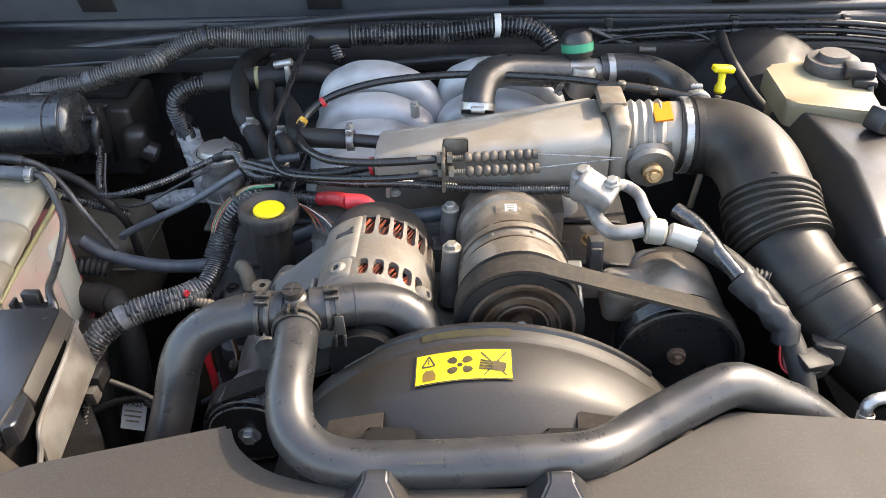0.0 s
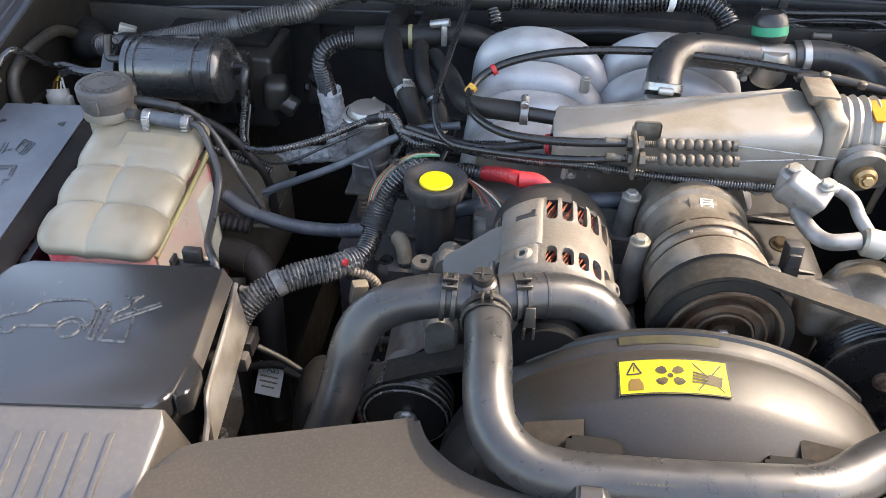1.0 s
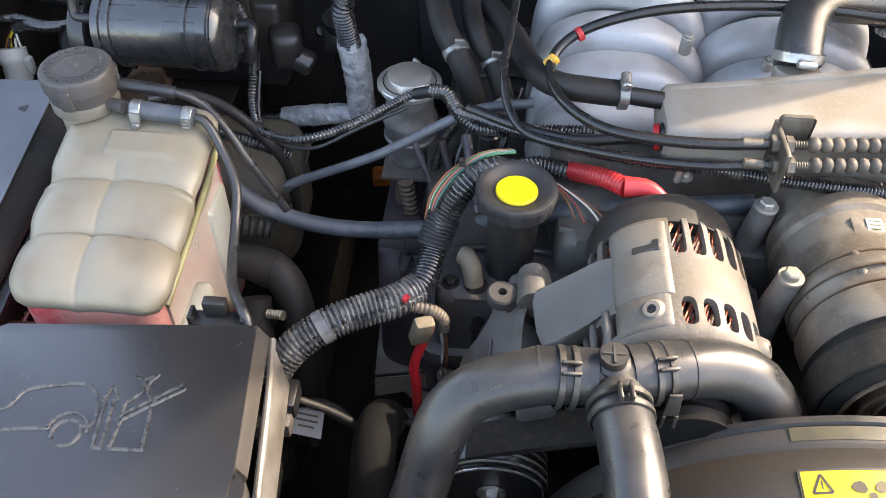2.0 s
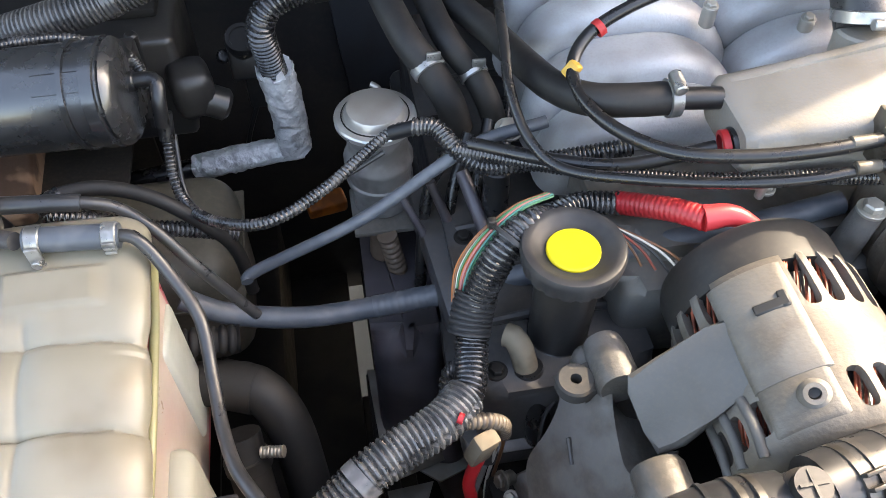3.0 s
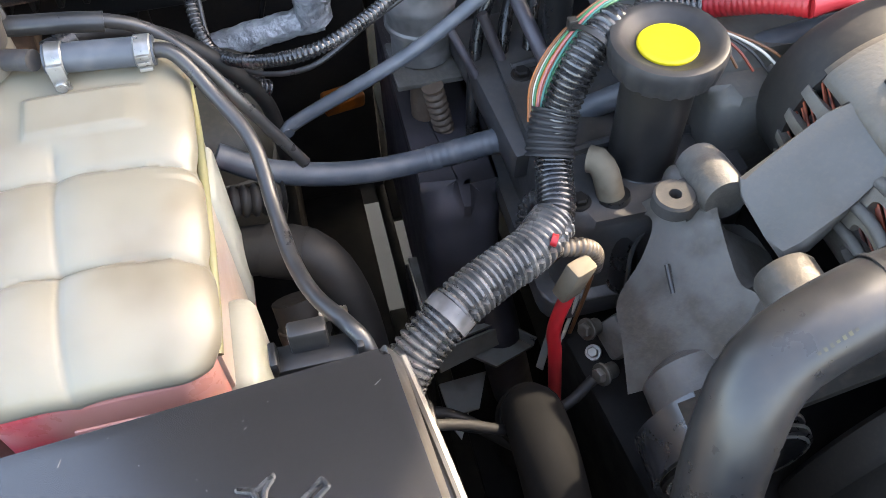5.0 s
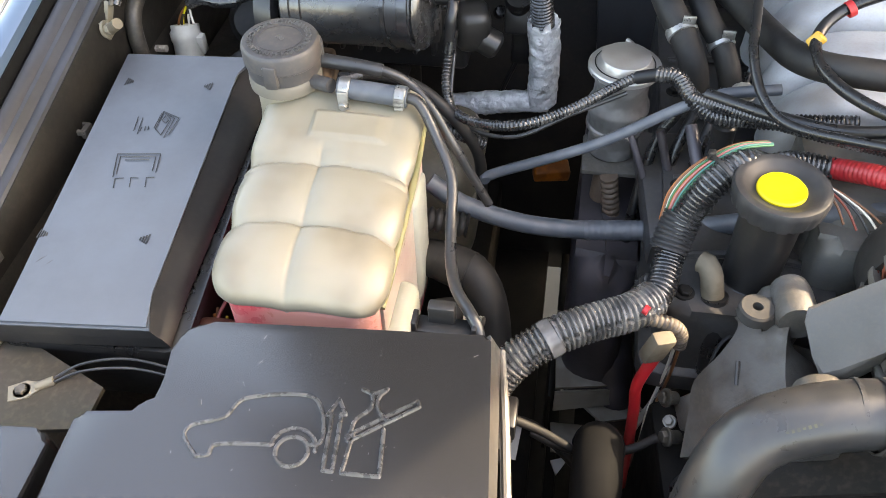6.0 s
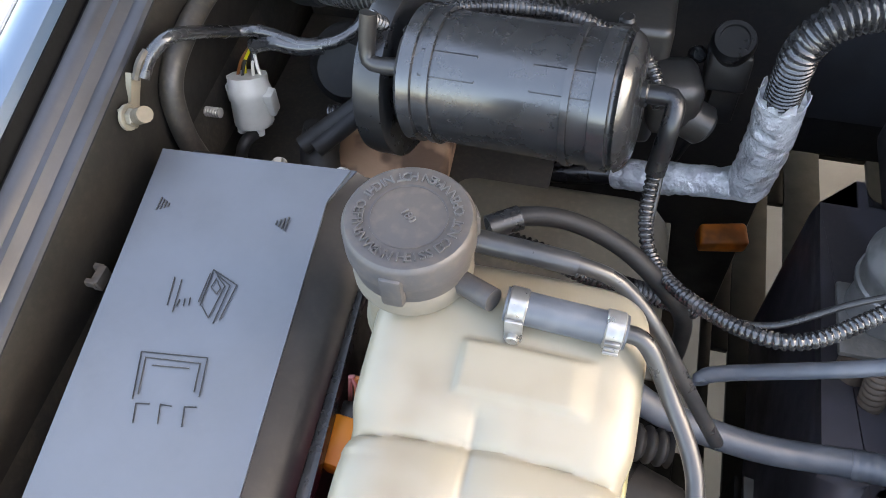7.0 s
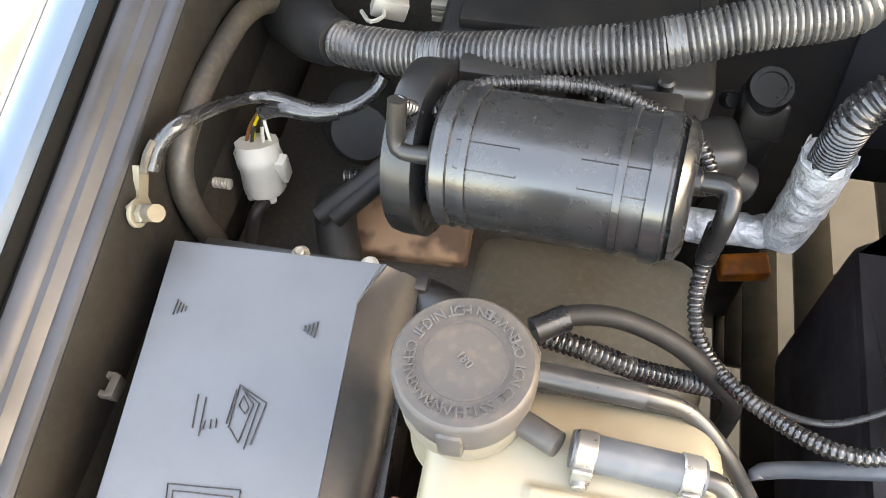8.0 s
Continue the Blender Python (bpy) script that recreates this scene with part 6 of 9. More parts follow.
def air_duct():
    t = thing("air_duct", (0.42, 0.75, 1.0), "large moulded black rubber air duct with bellows", "air duct")
    pts = [(0.300, 0.898, 1.154), (0.343, 0.893, 1.154), (0.370, 0.873, 1.150), (0.384, 0.842, 1.140), (0.389, 0.816, 1.128), (0.391, 0.803, 1.120)]
    part("elbow", tube(pts, 0.0445, 40, step=0.008, end_r=0.050), DUCT, t, "smooth dusty elbow")
    b = [(0.391, 0.806, 1.121), (0.391, 0.778, 1.106), (0.396, 0.750, 1.092)]
    part("bellows", tube(b, 0.0548, 44, rib=0.0050, pitch=0.0090), DUCT, t, "ringed bellows")
    part("lower_pipe", tube([(0.395, 0.752, 1.093), (0.406, 0.722, 1.078), (0.423, 0.703, 1.062), (0.455, 0.674, 1.035), (0.503, 0.642, 1.000)], 0.047, 36, step=0.008), DUCT, t)
    for at, way, r in (((0.306, 0.898, 1.154), (1, 0, 0), 0.0445), ((0.3195, 0.897, 1.154), (1, 0, 0), 0.045)):
        part("band", ring(at, way, r, 0.010, 0.002, 48), STEEL if at[0] < 0.31 else DUCT, t, "bright steel band" if at[0] < 0.31 else "")
    for at, way in (((0.421, 0.707, 1.064), (0.45, -0.8, -0.4)), ((0.428, 0.700, 1.058), (0.45, -0.8, -0.4)), ((0.453, 0.676, 1.037), (0.5, -0.75, -0.4))):
        part("band", ring(at, way, 0.0475, 0.008, 0.003, 48), DUCT, t)
    part("band_screw", merge(disc((0.456, 0.704, 1.065), (0.462, 0.701, 1.065), 0.005, 0.001, 12)), ZINC, t)
    for c, p, r in (((0.388, 0.835, 1.137), (0.373, 0.826, 1.191), 0.0478), ((0.390, 0.806, 1.122), (0.377, 0.776, 1.176), 0.0502), ((0.436, 0.692, 1.051), (0.374, 0.662, 1.120), 0.0470)):
        w = (Vector(p) - Vector(c)).normalized()
        q = Vector(c) + w * (r + 0.0004)
        part("moulded_mark", merge(lathe([(0.0062, 0), (0.0062, 1), (0.0052, 1), (0.0052, 0)], q - w * 0.002, q, 20, cap=False), lathe([(0.0022, 0), (0.0022, 1)], q - w * 0.002, q, 8)), DUCT, t, "moulded ring mark")
    return t


air_duct()


# ---- hoses, pipes and wiring ----
def hose(name, label, category, points, r, mat, rib=0.0, pitch=0.004, group="", seg=14, end_r=None):
    """A hose or cable that is one thing of one piece."""
    return whole(name, tube(points, r, seg, rib=rib, pitch=pitch, end_r=end_r), mat, label, category, group=group, sharp=60)


def wiring_harness():
    t = thing("wiring_harness", (-0.33, 0.75, 0.9), "thick corrugated wiring harness with taped joints and coloured wires", "wiring harness")
    pts = [(-0.200, 0.885, 1.070), (-0.222, 0.872, 1.082), (-0.243, 0.858, 1.070), (-0.260, 0.845, 1.040), (-0.268, 0.824, 1.016), (-0.275, 0.795, 1.006), (-0.292, 0.769, 1.002)]
    part("conduit", tube(pts, 0.0128, 26, rib=0.0020, pitch=0.0040), CONDUIT, t, "black corrugated conduit")
    low = [(-0.280, 0.786, 1.006), (-0.300, 0.768, 1.007), (-0.328, 0.755, 1.006), (-0.358, 0.739, 1.002), (-0.388, 0.720, 0.986), (-0.408, 0.698, 0.956), (-0.417, 0.668, 0.912), (-0.42, 0.63, 0.85)]
    part("split_conduit", tube(low, 0.0158, 64, rib=0.0024, pitch=0.0044, slit=Vector((0.35, -0.75, 0.45))), SUNNYCONDUIT, t, "wide split conduit")
    part("tape_wrap", tube([(-0.356, 0.7405, 1.0025), (-0.364, 0.7355, 0.9998)], 0.0163, 18), GLOSSWRAP, t, "glossy tape wrap")
    part("tape_wrap", tube([(-0.2600, 0.850, 1.040), (-0.2655, 0.840, 1.028), (-0.2690, 0.830, 1.018)], 0.0165, 18, rib=0.0013, pitch=0.0042), TAPE, t, "pleated black tape")
    out = Vector((-0.868, 0.496, 0.0))
    for k, n in enumerate(("green", "teal", "rust", "pink", "orange", "green", "white", "brown", "orange")):
        lift = Vector((0, 0, 0.0015 * (k % 2)))
        w = [(Vector(p) + out * (a + b * k) + lift) for p, a, b in (((-0.2625, 0.841, 1.034), 0.0105, 0.0010), ((-0.253, 0.852, 1.055), 0.0125, 0.0014), ((-0.239, 0.862, 1.077), 0.0110, 0.0013), ((-0.219, 0.876, 1.092), 0.0060, 0.0009), ((-0.194, 0.890, 1.089), 0.003, 0.0008))]
        part("wire", tube(w, 0.00095, 8), WIRES[n], t, n + " wire")
    part("cable_tie", merge(ring((-0.234, 0.8645, 1.078), (0.72, 0.48, 0.50), 0.0165, 0.0035, 0.0012, 24), rbox((0.006, 0.006, 0.008), (-0.246, 0.874, 1.088), 0.001)), PLASTIC, t, "black cable tie")
    for k in range(5):
        part("cut_wire", tube([(-0.172, 0.882, 1.072), (-0.158 + 0.004 * k, 0.868 - 0.002 * k, 1.071), (-0.146 + 0.007 * k, 0.855 - 0.003 * k, 1.064), (-0.138 + 0.009 * k, 0.844 - 0.004 * k, 1.052)], 0.0010, 6), WIRES[("brown", "rust", "black", "white", "brown")[k]], t, "thin wire fanning out beside the filler")
    part("branch", tube([(-0.270, 0.812, 1.0), (-0.283, 0.818, 0.985), (-0.290, 0.800, 0.965)], 0.009, 14, rib=0.002, pitch=0.0045), CONDUIT, t)
    part("red_ring", tube([(-0.2895, 0.7640, 1.019), (-0.286, 0.762, 1.0185)], 0.004, 10), RED, t, "red tape mark")
    b = thing("cable_joint", (-0.268, 0.775, 0.96), "dusty beige cable joint with red and white wires below", "connector")
    part("sleeve", tube([(-0.283, 0.768, 1.003), (-0.265, 0.768, 0.998), (-0.255, 0.770, 0.985), (-0.253, 0.772, 0.966)], 0.0062, 14, rib=0.0010, pitch=0.004), BROWNSLEEVE, b, "grimy ribbed brown sleeve")
    part("block", rbox((0.019, 0.013, 0.034), (-0.273, 0.757, 0.981), 0.003, 2, (10, 8, 25)), BEIGE, b, "beige connector block")
    part("red_wire", tube([(-0.266, 0.766, 0.975), (-0.280, 0.759, 0.925), (-0.278, 0.756, 0.890), (-0.276, 0.749, 0.840), (-0.275, 0.738, 0.780)], 0.0052, 10), RED, b, "red battery lead")
    part("white_wire", tube([(-0.256, 0.772, 0.968), (-0.254, 0.784, 0.91), (-0.257, 0.79, 0.84), (-0.256, 0.79, 0.77)], 0.0016, 8), WIRES["white"], b)
    part("brown_wire", tube([(-0.252, 0.772, 0.966), (-0.250, 0.782, 0.91), (-0.253, 0.79, 0.84)], 0.0016, 8), WIRES["brown"], b)


TAPE.node_tree.nodes["Principled BSDF"].inputs["Specular IOR Level"].default_value = 0.3
wiring_harness()


def tank_hoses():
    t = thing("overflow_hose", (-0.5, 0.88, 1.08), "grey rubber hose clipped to the coolant tank", "hose", "tank hoses")
    a, b = Vector((-0.549, 0.886, 1.116)), Vector((-0.500, 0.885, 1.112))
    d = (b - a).normalized()
    part("nozzle", tube([(-0.582, 0.897, 1.113), a - d * 0.012], 0.0062, 14), DULLGREY, t)
    part("sleeve", tube([a - d * 0.006, a.lerp(b, 0.5), b + d * 0.004], 0.0086, 16), GREYRUBBER, t, "short grey rubber sleeve")
    for p, m in ((a, STEEL), (b - d * 0.002, STEEL)):
        clip = part("clip", ring(p, d, 0.0088, 0.0095, 0.0008, 24), m, t, "bright steel clip")
        part("clip_ear", merge(rbox((0.009, 0.0025, 0.020), p + Vector((0.0, -0.0105, -0.007)), 0.0008), disc(p + Vector((0.0, -0.011, -0.010)), p + Vector((0.0, -0.0145, -0.010)), 0.0034, 0.0006, 14)) if p is a else merge(*[rbox((0.0075, 0.002, 0.0024), p + Vector((0.0, -0.0098, 0.003 - 0.0042 * q)), 0.0005) for q in range(3)]), m, clip)
    tail = [b, b + d * 0.014 + Vector((0, -0.002, -0.002)), (-0.470, 0.868, 1.088), (-0.453, 0.840, 1.070), (-0.448, 0.805, 1.052), (-0.443, 0.770, 1.045), (-0.434, 0.738, 1.050), (-0.420, 0.712, 1.056), (-0.413, 0.702, 1.052), (-0.410, 0.694, 1.042)]
    part("tail", tube(tail, 0.0046, 14), RUBBER, t, "thin glossy black tube")
    vp = thing("vent_pipe", (-0.5, 0.91, 1.0), "thin dark vent pipe running down from the coolant tank", "pipe", "tank hoses")
    part("rubber_sleeve", tube([(-0.580, 0.918, 1.120), (-0.571, 0.918, 1.119), (-0.544, 0.918, 1.116), (-0.524, 0.919, 1.112)], 0.0062, 16), RUBBER, vp, "black rubber end sleeve")
    part("pipe", tube([(-0.585, 0.918, 1.120), (-0.571, 0.918, 1.119), (-0.544, 0.918, 1.116), (-0.522, 0.919, 1.112), (-0.501, 0.920, 1.100), (-0.4805, 0.910, 1.083), (-0.460, 0.900, 1.052), (-0.443, 0.897, 1.020), (-0.427, 0.895, 0.989)], 0.0044, 14), RUBBER, vp)
    run = [(-0.581, 0.971, 1.060), (-0.562, 0.984, 1.060), (-0.533, 0.990, 1.055), (-0.498, 0.987, 1.040), (-0.466, 0.982, 1.008), (-0.448, 0.988, 0.965), (-0.444, 0.99, 0.90)]
    ho = thing("vent_hose", Vector(run[len(run) // 2]) - Vector((0, 0, 0.01)), "black rubber hose passing behind the coolant tank", "hose", "tank hoses")
    part("hose", tube(run, 0.0062, seg=14), DULL, ho, sharp=60)
    part("end_sleeve", tube([Vector(run[0]), Vector(run[0]).lerp(Vector(run[1]), 0.45), Vector(run[0]).lerp(Vector(run[1]), 0.9)], 0.0078, 18), SATIN, ho, "thicker end sleeve")
    hose("loom_conduit", "thin corrugated loom behind the coolant tank", "cable", [(-0.581, 0.977, 1.045), (-0.549, 0.977, 1.035), (-0.517, 0.977, 1.020), (-0.476, 0.984, 1.000), (-0.444, 0.991, 0.980)], 0.007, CONDUIT, rib=0.0014, pitch=0.004, group="tank hoses")
    run = [(-0.490, 0.929, 0.979), (-0.454, 0.921, 0.960), (-0.395, 0.918, 0.945), (-0.333, 0.922, 0.940), (-0.270, 0.917, 0.953), (-0.207, 0.898, 0.990), (-0.151, 0.875, 1.032), (-0.117, 0.872, 1.041), (-0.087, 0.868, 1.049), (-0.032, 0.868, 1.056), (0.028, 0.872, 1.062)]
    ho = thing("heater_hose", Vector(run[4]) - Vector((0, 0, 0.01)), "grey-blue rubber heater hose running under the filler", "hose")
    part("hose", tube(run, 0.0094, 18), GREYRUBBER, ho, sharp=60)
    part("worn_sheath", tube([Vector(run[3]), Vector(run[3]).lerp(Vector(run[4]), 0.5), Vector(run[4])], 0.0101, 18, rib=0.0004, pitch=0.006), GREYRUBBER, ho, "scuffed outer sheath")
    hose("vacuum_hose", "thin grey vacuum hose sloping up to the bulkhead valve", "hose", [(-0.436, 0.938, 0.978), (-0.427, 0.944, 0.984), (-0.334, 0.947, 1.029), (-0.243, 0.967, 1.075), (-0.18, 0.975, 1.085)], 0.0052, GREYRUBBER)


tank_hoses()


CANISTER.node_tree.nodes["Principled BSDF"].inputs["Specular IOR Level"].default_value = 0.95


def canister():
    a, b = Vector((-0.650, 1.070, 1.085)), Vector((-0.512, 1.055, 1.097))
    d = (b - a).normalized()
    t = thing("purge_canister", (-0.59, 1.085, 0.93), "satin black cylindrical vapour canister with end caps and pipes", "canister")
    R = 0.0425
    part("body", lathe([(R - 0.003, 0), (R, 0.02), (R, 0.98), (R - 0.003, 1)], a, b, 56), CANISTER, t, "smooth cylindrical shell")
    for p, w in ((a + d * 0.008, 0.010), (a + d * 0.022, 0.005), (b - d * 0.010, 0.012), (b - d * 0.030, 0.005)):
        part("band", ring(p, d, R, w, 0.002, 56), CANISTER, t)
    part("end_cap", lathe([(R + 0.001, 0), (R - 0.002, 0.5), (R - 0.008, 0.9), (R - 0.014, 1)], b, b + d * 0.008, 48), CANISTER, t)
    off = Vector((0, 0.016, -0.018))
    part("rear_plate", lathe([(0.050, 0), (0.0565, 0.10), (0.0575, 0.3), (0.0575, 0.9), (0.054, 1)], a - d * 0.030 + off, a - d * 0.006 + off, 56), SATIN, t, "broad round mounting plate")
    part("plate_strap", rbox((0.010, 0.010, 0.05), a - d * 0.010 + Vector((0, 0.040, -0.004)), 0.003), PLASTIC, t)
    part("bracket", merge(rbox((0.07, 0.02, 0.10), (-0.62, 1.135, 1.05), 0.004), rbox((0.05, 0.02, 0.08), (-0.535, 1.13, 1.05), 0.004)), PLASTIC, t)
    up = Vector((0.0, -0.62, 0.78))
    for c, w, h in ((0.21, 0.036, 0.016), (0.73, 0.040, 0.016)):
        q = a.lerp(b, c)
        s = d.cross(up).normalized()
        bms = []
        for e0, e1 in (((-1, -1), (1, -1)), ((1, -1), (1, 1)), ((1, 1), (-1, 1)), ((-1, 1), (-1, -1))):
            pts = []
            for e in (e0, e1):
                ang = e[1] * h / 2 / R
                n = up * math.cos(ang) + s * math.sin(ang)
                pts.append(q + d * e[0] * w / 2 + n * (R + 0.0002))
            bms.append(lathe([(0.0006, 0), (0.0006, 1)], pts[0], pts[1], 5))
        part("label_frame", merge(*bms), PLASTIC, t)
        bars = []
        for k in range(3):
            ang = (k - 1) * 0.004 / R
            n = up * math.cos(ang) + s * math.sin(ang)
            bars.append(lathe([(0.0005, 0), (0.0005, 1)], q - d * w * (0.22 - 0.05 * k) + n * R, q + d * w * (0.16 - 0.06 * (k % 2)) + n * R, 5))
        part("raised_print", merge(*bars), PLASTIC, t)
    # outlet elbow at one end, inlet elbow and thin conduit at the other
    o = b + d * 0.006 + Vector((0, 0.006, 0.004))
    part("outlet", merge(tube([o, o + d * 0.018, o + d * 0.0225 + Vector((0, -0.003, -0.002)), o + d * 0.022 + Vector((0, -0.013, -0.012)), o + d * 0.020 + Vector((0, -0.018, -0.034))], 0.0062, 16), disc(o - d * 0.002, o + d * 0.006, 0.0085, 0.001, 20)), SATIN, t, "moulded outlet elbow")
    i = a - d * 0.026 + Vector((0, -0.022, 0.022))
    part("inlet", tube([i + d * 0.024, i + d * 0.004, i + Vector((-0.001, 0.004, 0.006)), i + Vector((0, 0.012, 0.03))], 0.0058, 14), PLASTIC, t)
    arch = [i + Vector((0, 0.012, 0.026)), (-0.662, 1.085, 1.105), (-0.642, 1.100, 1.111), (-0.609, 1.108, 1.114), (-0.565, 1.108, 1.116), (-0.531, 1.100, 1.112), (-0.507, 1.085, 1.109), (-0.496, 1.072, 1.099), (-0.492, 1.060, 1.091)]
    part("thin_conduit", tube(arch, 0.0052, 12, rib=0.0011, pitch=0.0036), CONDUIT, t, "thin corrugated conduit over the shell")
    run = [(-0.4845, 1.050, 1.075), (-0.487, 1.040, 1.050), (-0.487, 1.022, 1.030), (-0.478, 0.998, 1.018), (-0.451, 0.960, 1.033), (-0.407, 0.931, 1.056), (-0.361, 0.954, 1.061), (-0.305, 1.000, 1.068), (-0.282, 0.992, 1.080)]
    ho = thing("valve_conduit", Vector(run[len(run) // 2]) - Vector((0, 0, 0.01)), "corrugated conduit looping from the canister to the valve", "cable")
    part("conduit", tube(run, 0.0050, rib=0.0011, pitch=0.0038, seg=14), CONDUIT, ho, sharp=60)
    part("end_sleeve", tube([Vector(run[0]), Vector(run[0]).lerp(Vector(run[1]), 0.45), Vector(run[0]).lerp(Vector(run[1]), 0.9)], 0.0066, 18), SATIN, ho, "smooth black end sleeve")
    part("tape", tube([Vector(run[-1]), Vector(run[-1]).lerp(Vector(run[-2]), 0.45), Vector(run[-1]).lerp(Vector(run[-2]), 0.9)], 0.0062, 18), TAPE, ho, "taped joint at the valve")
    hose("thin_lead", "thin black lead hanging under the conduit", "cable", [(-0.4825, 1.050, 1.05), (-0.480, 1.015, 1.010), (-0.455, 0.985, 1.004), (-0.41, 0.965, 1.015), (-0.36, 0.980, 1.035), (-0.31, 0.99, 1.058)], 0.0022, RUBBER)


canister()


def bulkhead_conduit():
    t = thing("bulkhead_conduit", (-0.2, 1.2, 1.0), "thick corrugated wiring conduit along the bulkhead", "wiring conduit")
    run = [(-0.775, 1.190, 1.055), (-0.733, 1.168, 1.068), (-0.681, 1.158, 1.078), (-0.625, 1.150, 1.095), (-0.571, 1.146, 1.110), (-0.528, 1.150, 1.119), (-0.482, 1.158, 1.132), (-0.429, 1.170, 1.141), (-0.407, 1.188, 1.149), (-0.350, 1.200, 1.167), (-0.281, 1.215, 1.159), (-0.186, 1.225, 1.156)]
    part("conduit", tube(run, 0.0158, 22, rib=0.0022, pitch=0.0042), DUSTYCONDUIT, t, "scuffed corrugated conduit")
    for k in (2, 5):
        p, q = Vector(run[k]), Vector(run[k + 1])
        part("tape_wrap", tube([p, p.lerp(q, 0.24)], 0.0162, 18, rib=0.0006, pitch=0.0042), DUSTYCONDUIT, t)
    part("boot", tube([(-0.833, 1.270, 1.031), (-0.813, 1.240, 1.035), (-0.779, 1.195, 1.053), (-0.752, 1.175, 1.064)], 0.034, 22, end_r=0.0175), DULL, t, "rubber grommet boot")
    run2 = [(-0.186, 1.225, 1.156), (-0.133, 1.226, 1.158), (-0.063, 1.226, 1.159), (0.025, 1.226, 1.162), (0.085, 1.226, 1.169), (0.137, 1.220, 1.170), (0.164, 1.210, 1.161), (0.175, 1.200, 1.147)]
    part("upper_conduit", tube(run2, 0.0165, 20, rib=0.0028, pitch=0.0062), CONDUIT, t)
    part("sleeve", tube([(-0.197, 1.225, 1.156), (-0.133, 1.226, 1.158)], 0.0185, 18), PLASTIC, t, "smooth black joint sleeve")
    part("drop", tube([(-0.160, 1.222, 1.151), (-0.151, 1.205, 1.127)], 0.011, 14, rib=0.002, pitch=0.005), CONDUIT, t)
    w = Vector((0.094, 1.226, 1.171))
    part("white_tape", ring(w, (1, 0.05, 0), 0.0168, 0.010, 0.0012, 24), LABELWHITE, t, "white tape marker")
    part("cable_tie", merge(ring((-0.348, 1.202, 1.166), (1, 0.1, 0.2), 0.0165, 0.007, 0.002, 20), rbox((0.012, 0.008, 0.010), Vector((-0.345, 1.198, 1.177)), 0.002)), PLASTIC, t)
    # long steel pipes clipped under the scuttle
    for k, (p, r) in enumerate((([(-0.788, 1.340, 1.074), (-0.583, 1.345, 1.099), (-0.364, 1.350, 1.120), (-0.130, 1.350, 1.142), (0.117, 1.350, 1.151), (0.487, 1.340, 1.154), (0.755, 1.330, 1.160)], 0.008), ([(-0.790, 1.330, 1.055), (-0.566, 1.335, 1.074), (-0.348, 1.335, 1.080), (-0.268, 1.330, 1.082)], 0.006), ([(-0.143, 1.260, 1.092), (-0.032, 1.260, 1.100), (0.042, 1.260, 1.105), (0.169, 1.260, 1.099)], 0.006), ([(-0.274, 1.260, 1.083), (-0.197, 1.250, 1.095), (-0.150, 1.240, 1.087)], 0.010))):
        hose("bulkhead_pipe", "black pipe clipped along the bulkhead", "pipe", p, r, GREYPIPE, group="bulkhead pipes")
    for k in range(4):
        hose("brake_line", "black brake line clipped along the bulkhead", "pipe", [(0.249, 1.335, 1.122), (0.30 + 0.02 * k, 1.34, 1.118 - 0.012 * k), (0.50, 1.34, 1.128 - 0.013 * k), (0.68, 1.335, 1.128 - 0.013 * k), (0.84, 1.33, 1.110 - 0.014 * k)], 0.0055, SATIN, group="brake lines")
    for x in (0.285, 0.492, 0.675):
        c = thing("pipe_clip", (x, 1.345, 1.07), "black plastic clip holding the brake lines", "pipe clip", "pipe clips")
        part("spine", rbox((0.014, 0.008, 0.062), (x, 1.347, 1.108), 0.002), PLASTIC, c)
        for k in range(4):
            part("jaw", ring((x, 1.34, (1.128 if x > 0.4 else 1.118) - 0.0128 * k), (1, 0, 0), 0.0058, 0.010, 0.002, 14), PLASTIC, c)
    hose("white_cable_tag", "small pale tag on the bulkhead wiring", "tag", [(0.336, 1.325, 1.090), (0.364, 1.325, 1.090)], 0.005, COLLAR)
    hose("ground_lead", "thin black lead across the bulkhead", "cable", [(0.269, 1.330, 1.101), (0.332, 1.325, 1.115), (0.414, 1.320, 1.120), (0.451, 1.310, 1.110)], 0.0025, RUBBER)


bulkhead_conduit()


def crumple(bm, deep=0.0022, fine=130):
    """Dents a skin unevenly."""
    for v in bm.verts:
        n = noise.noise_vector(v.co * fine)
        v.co += n * deep
    return bm


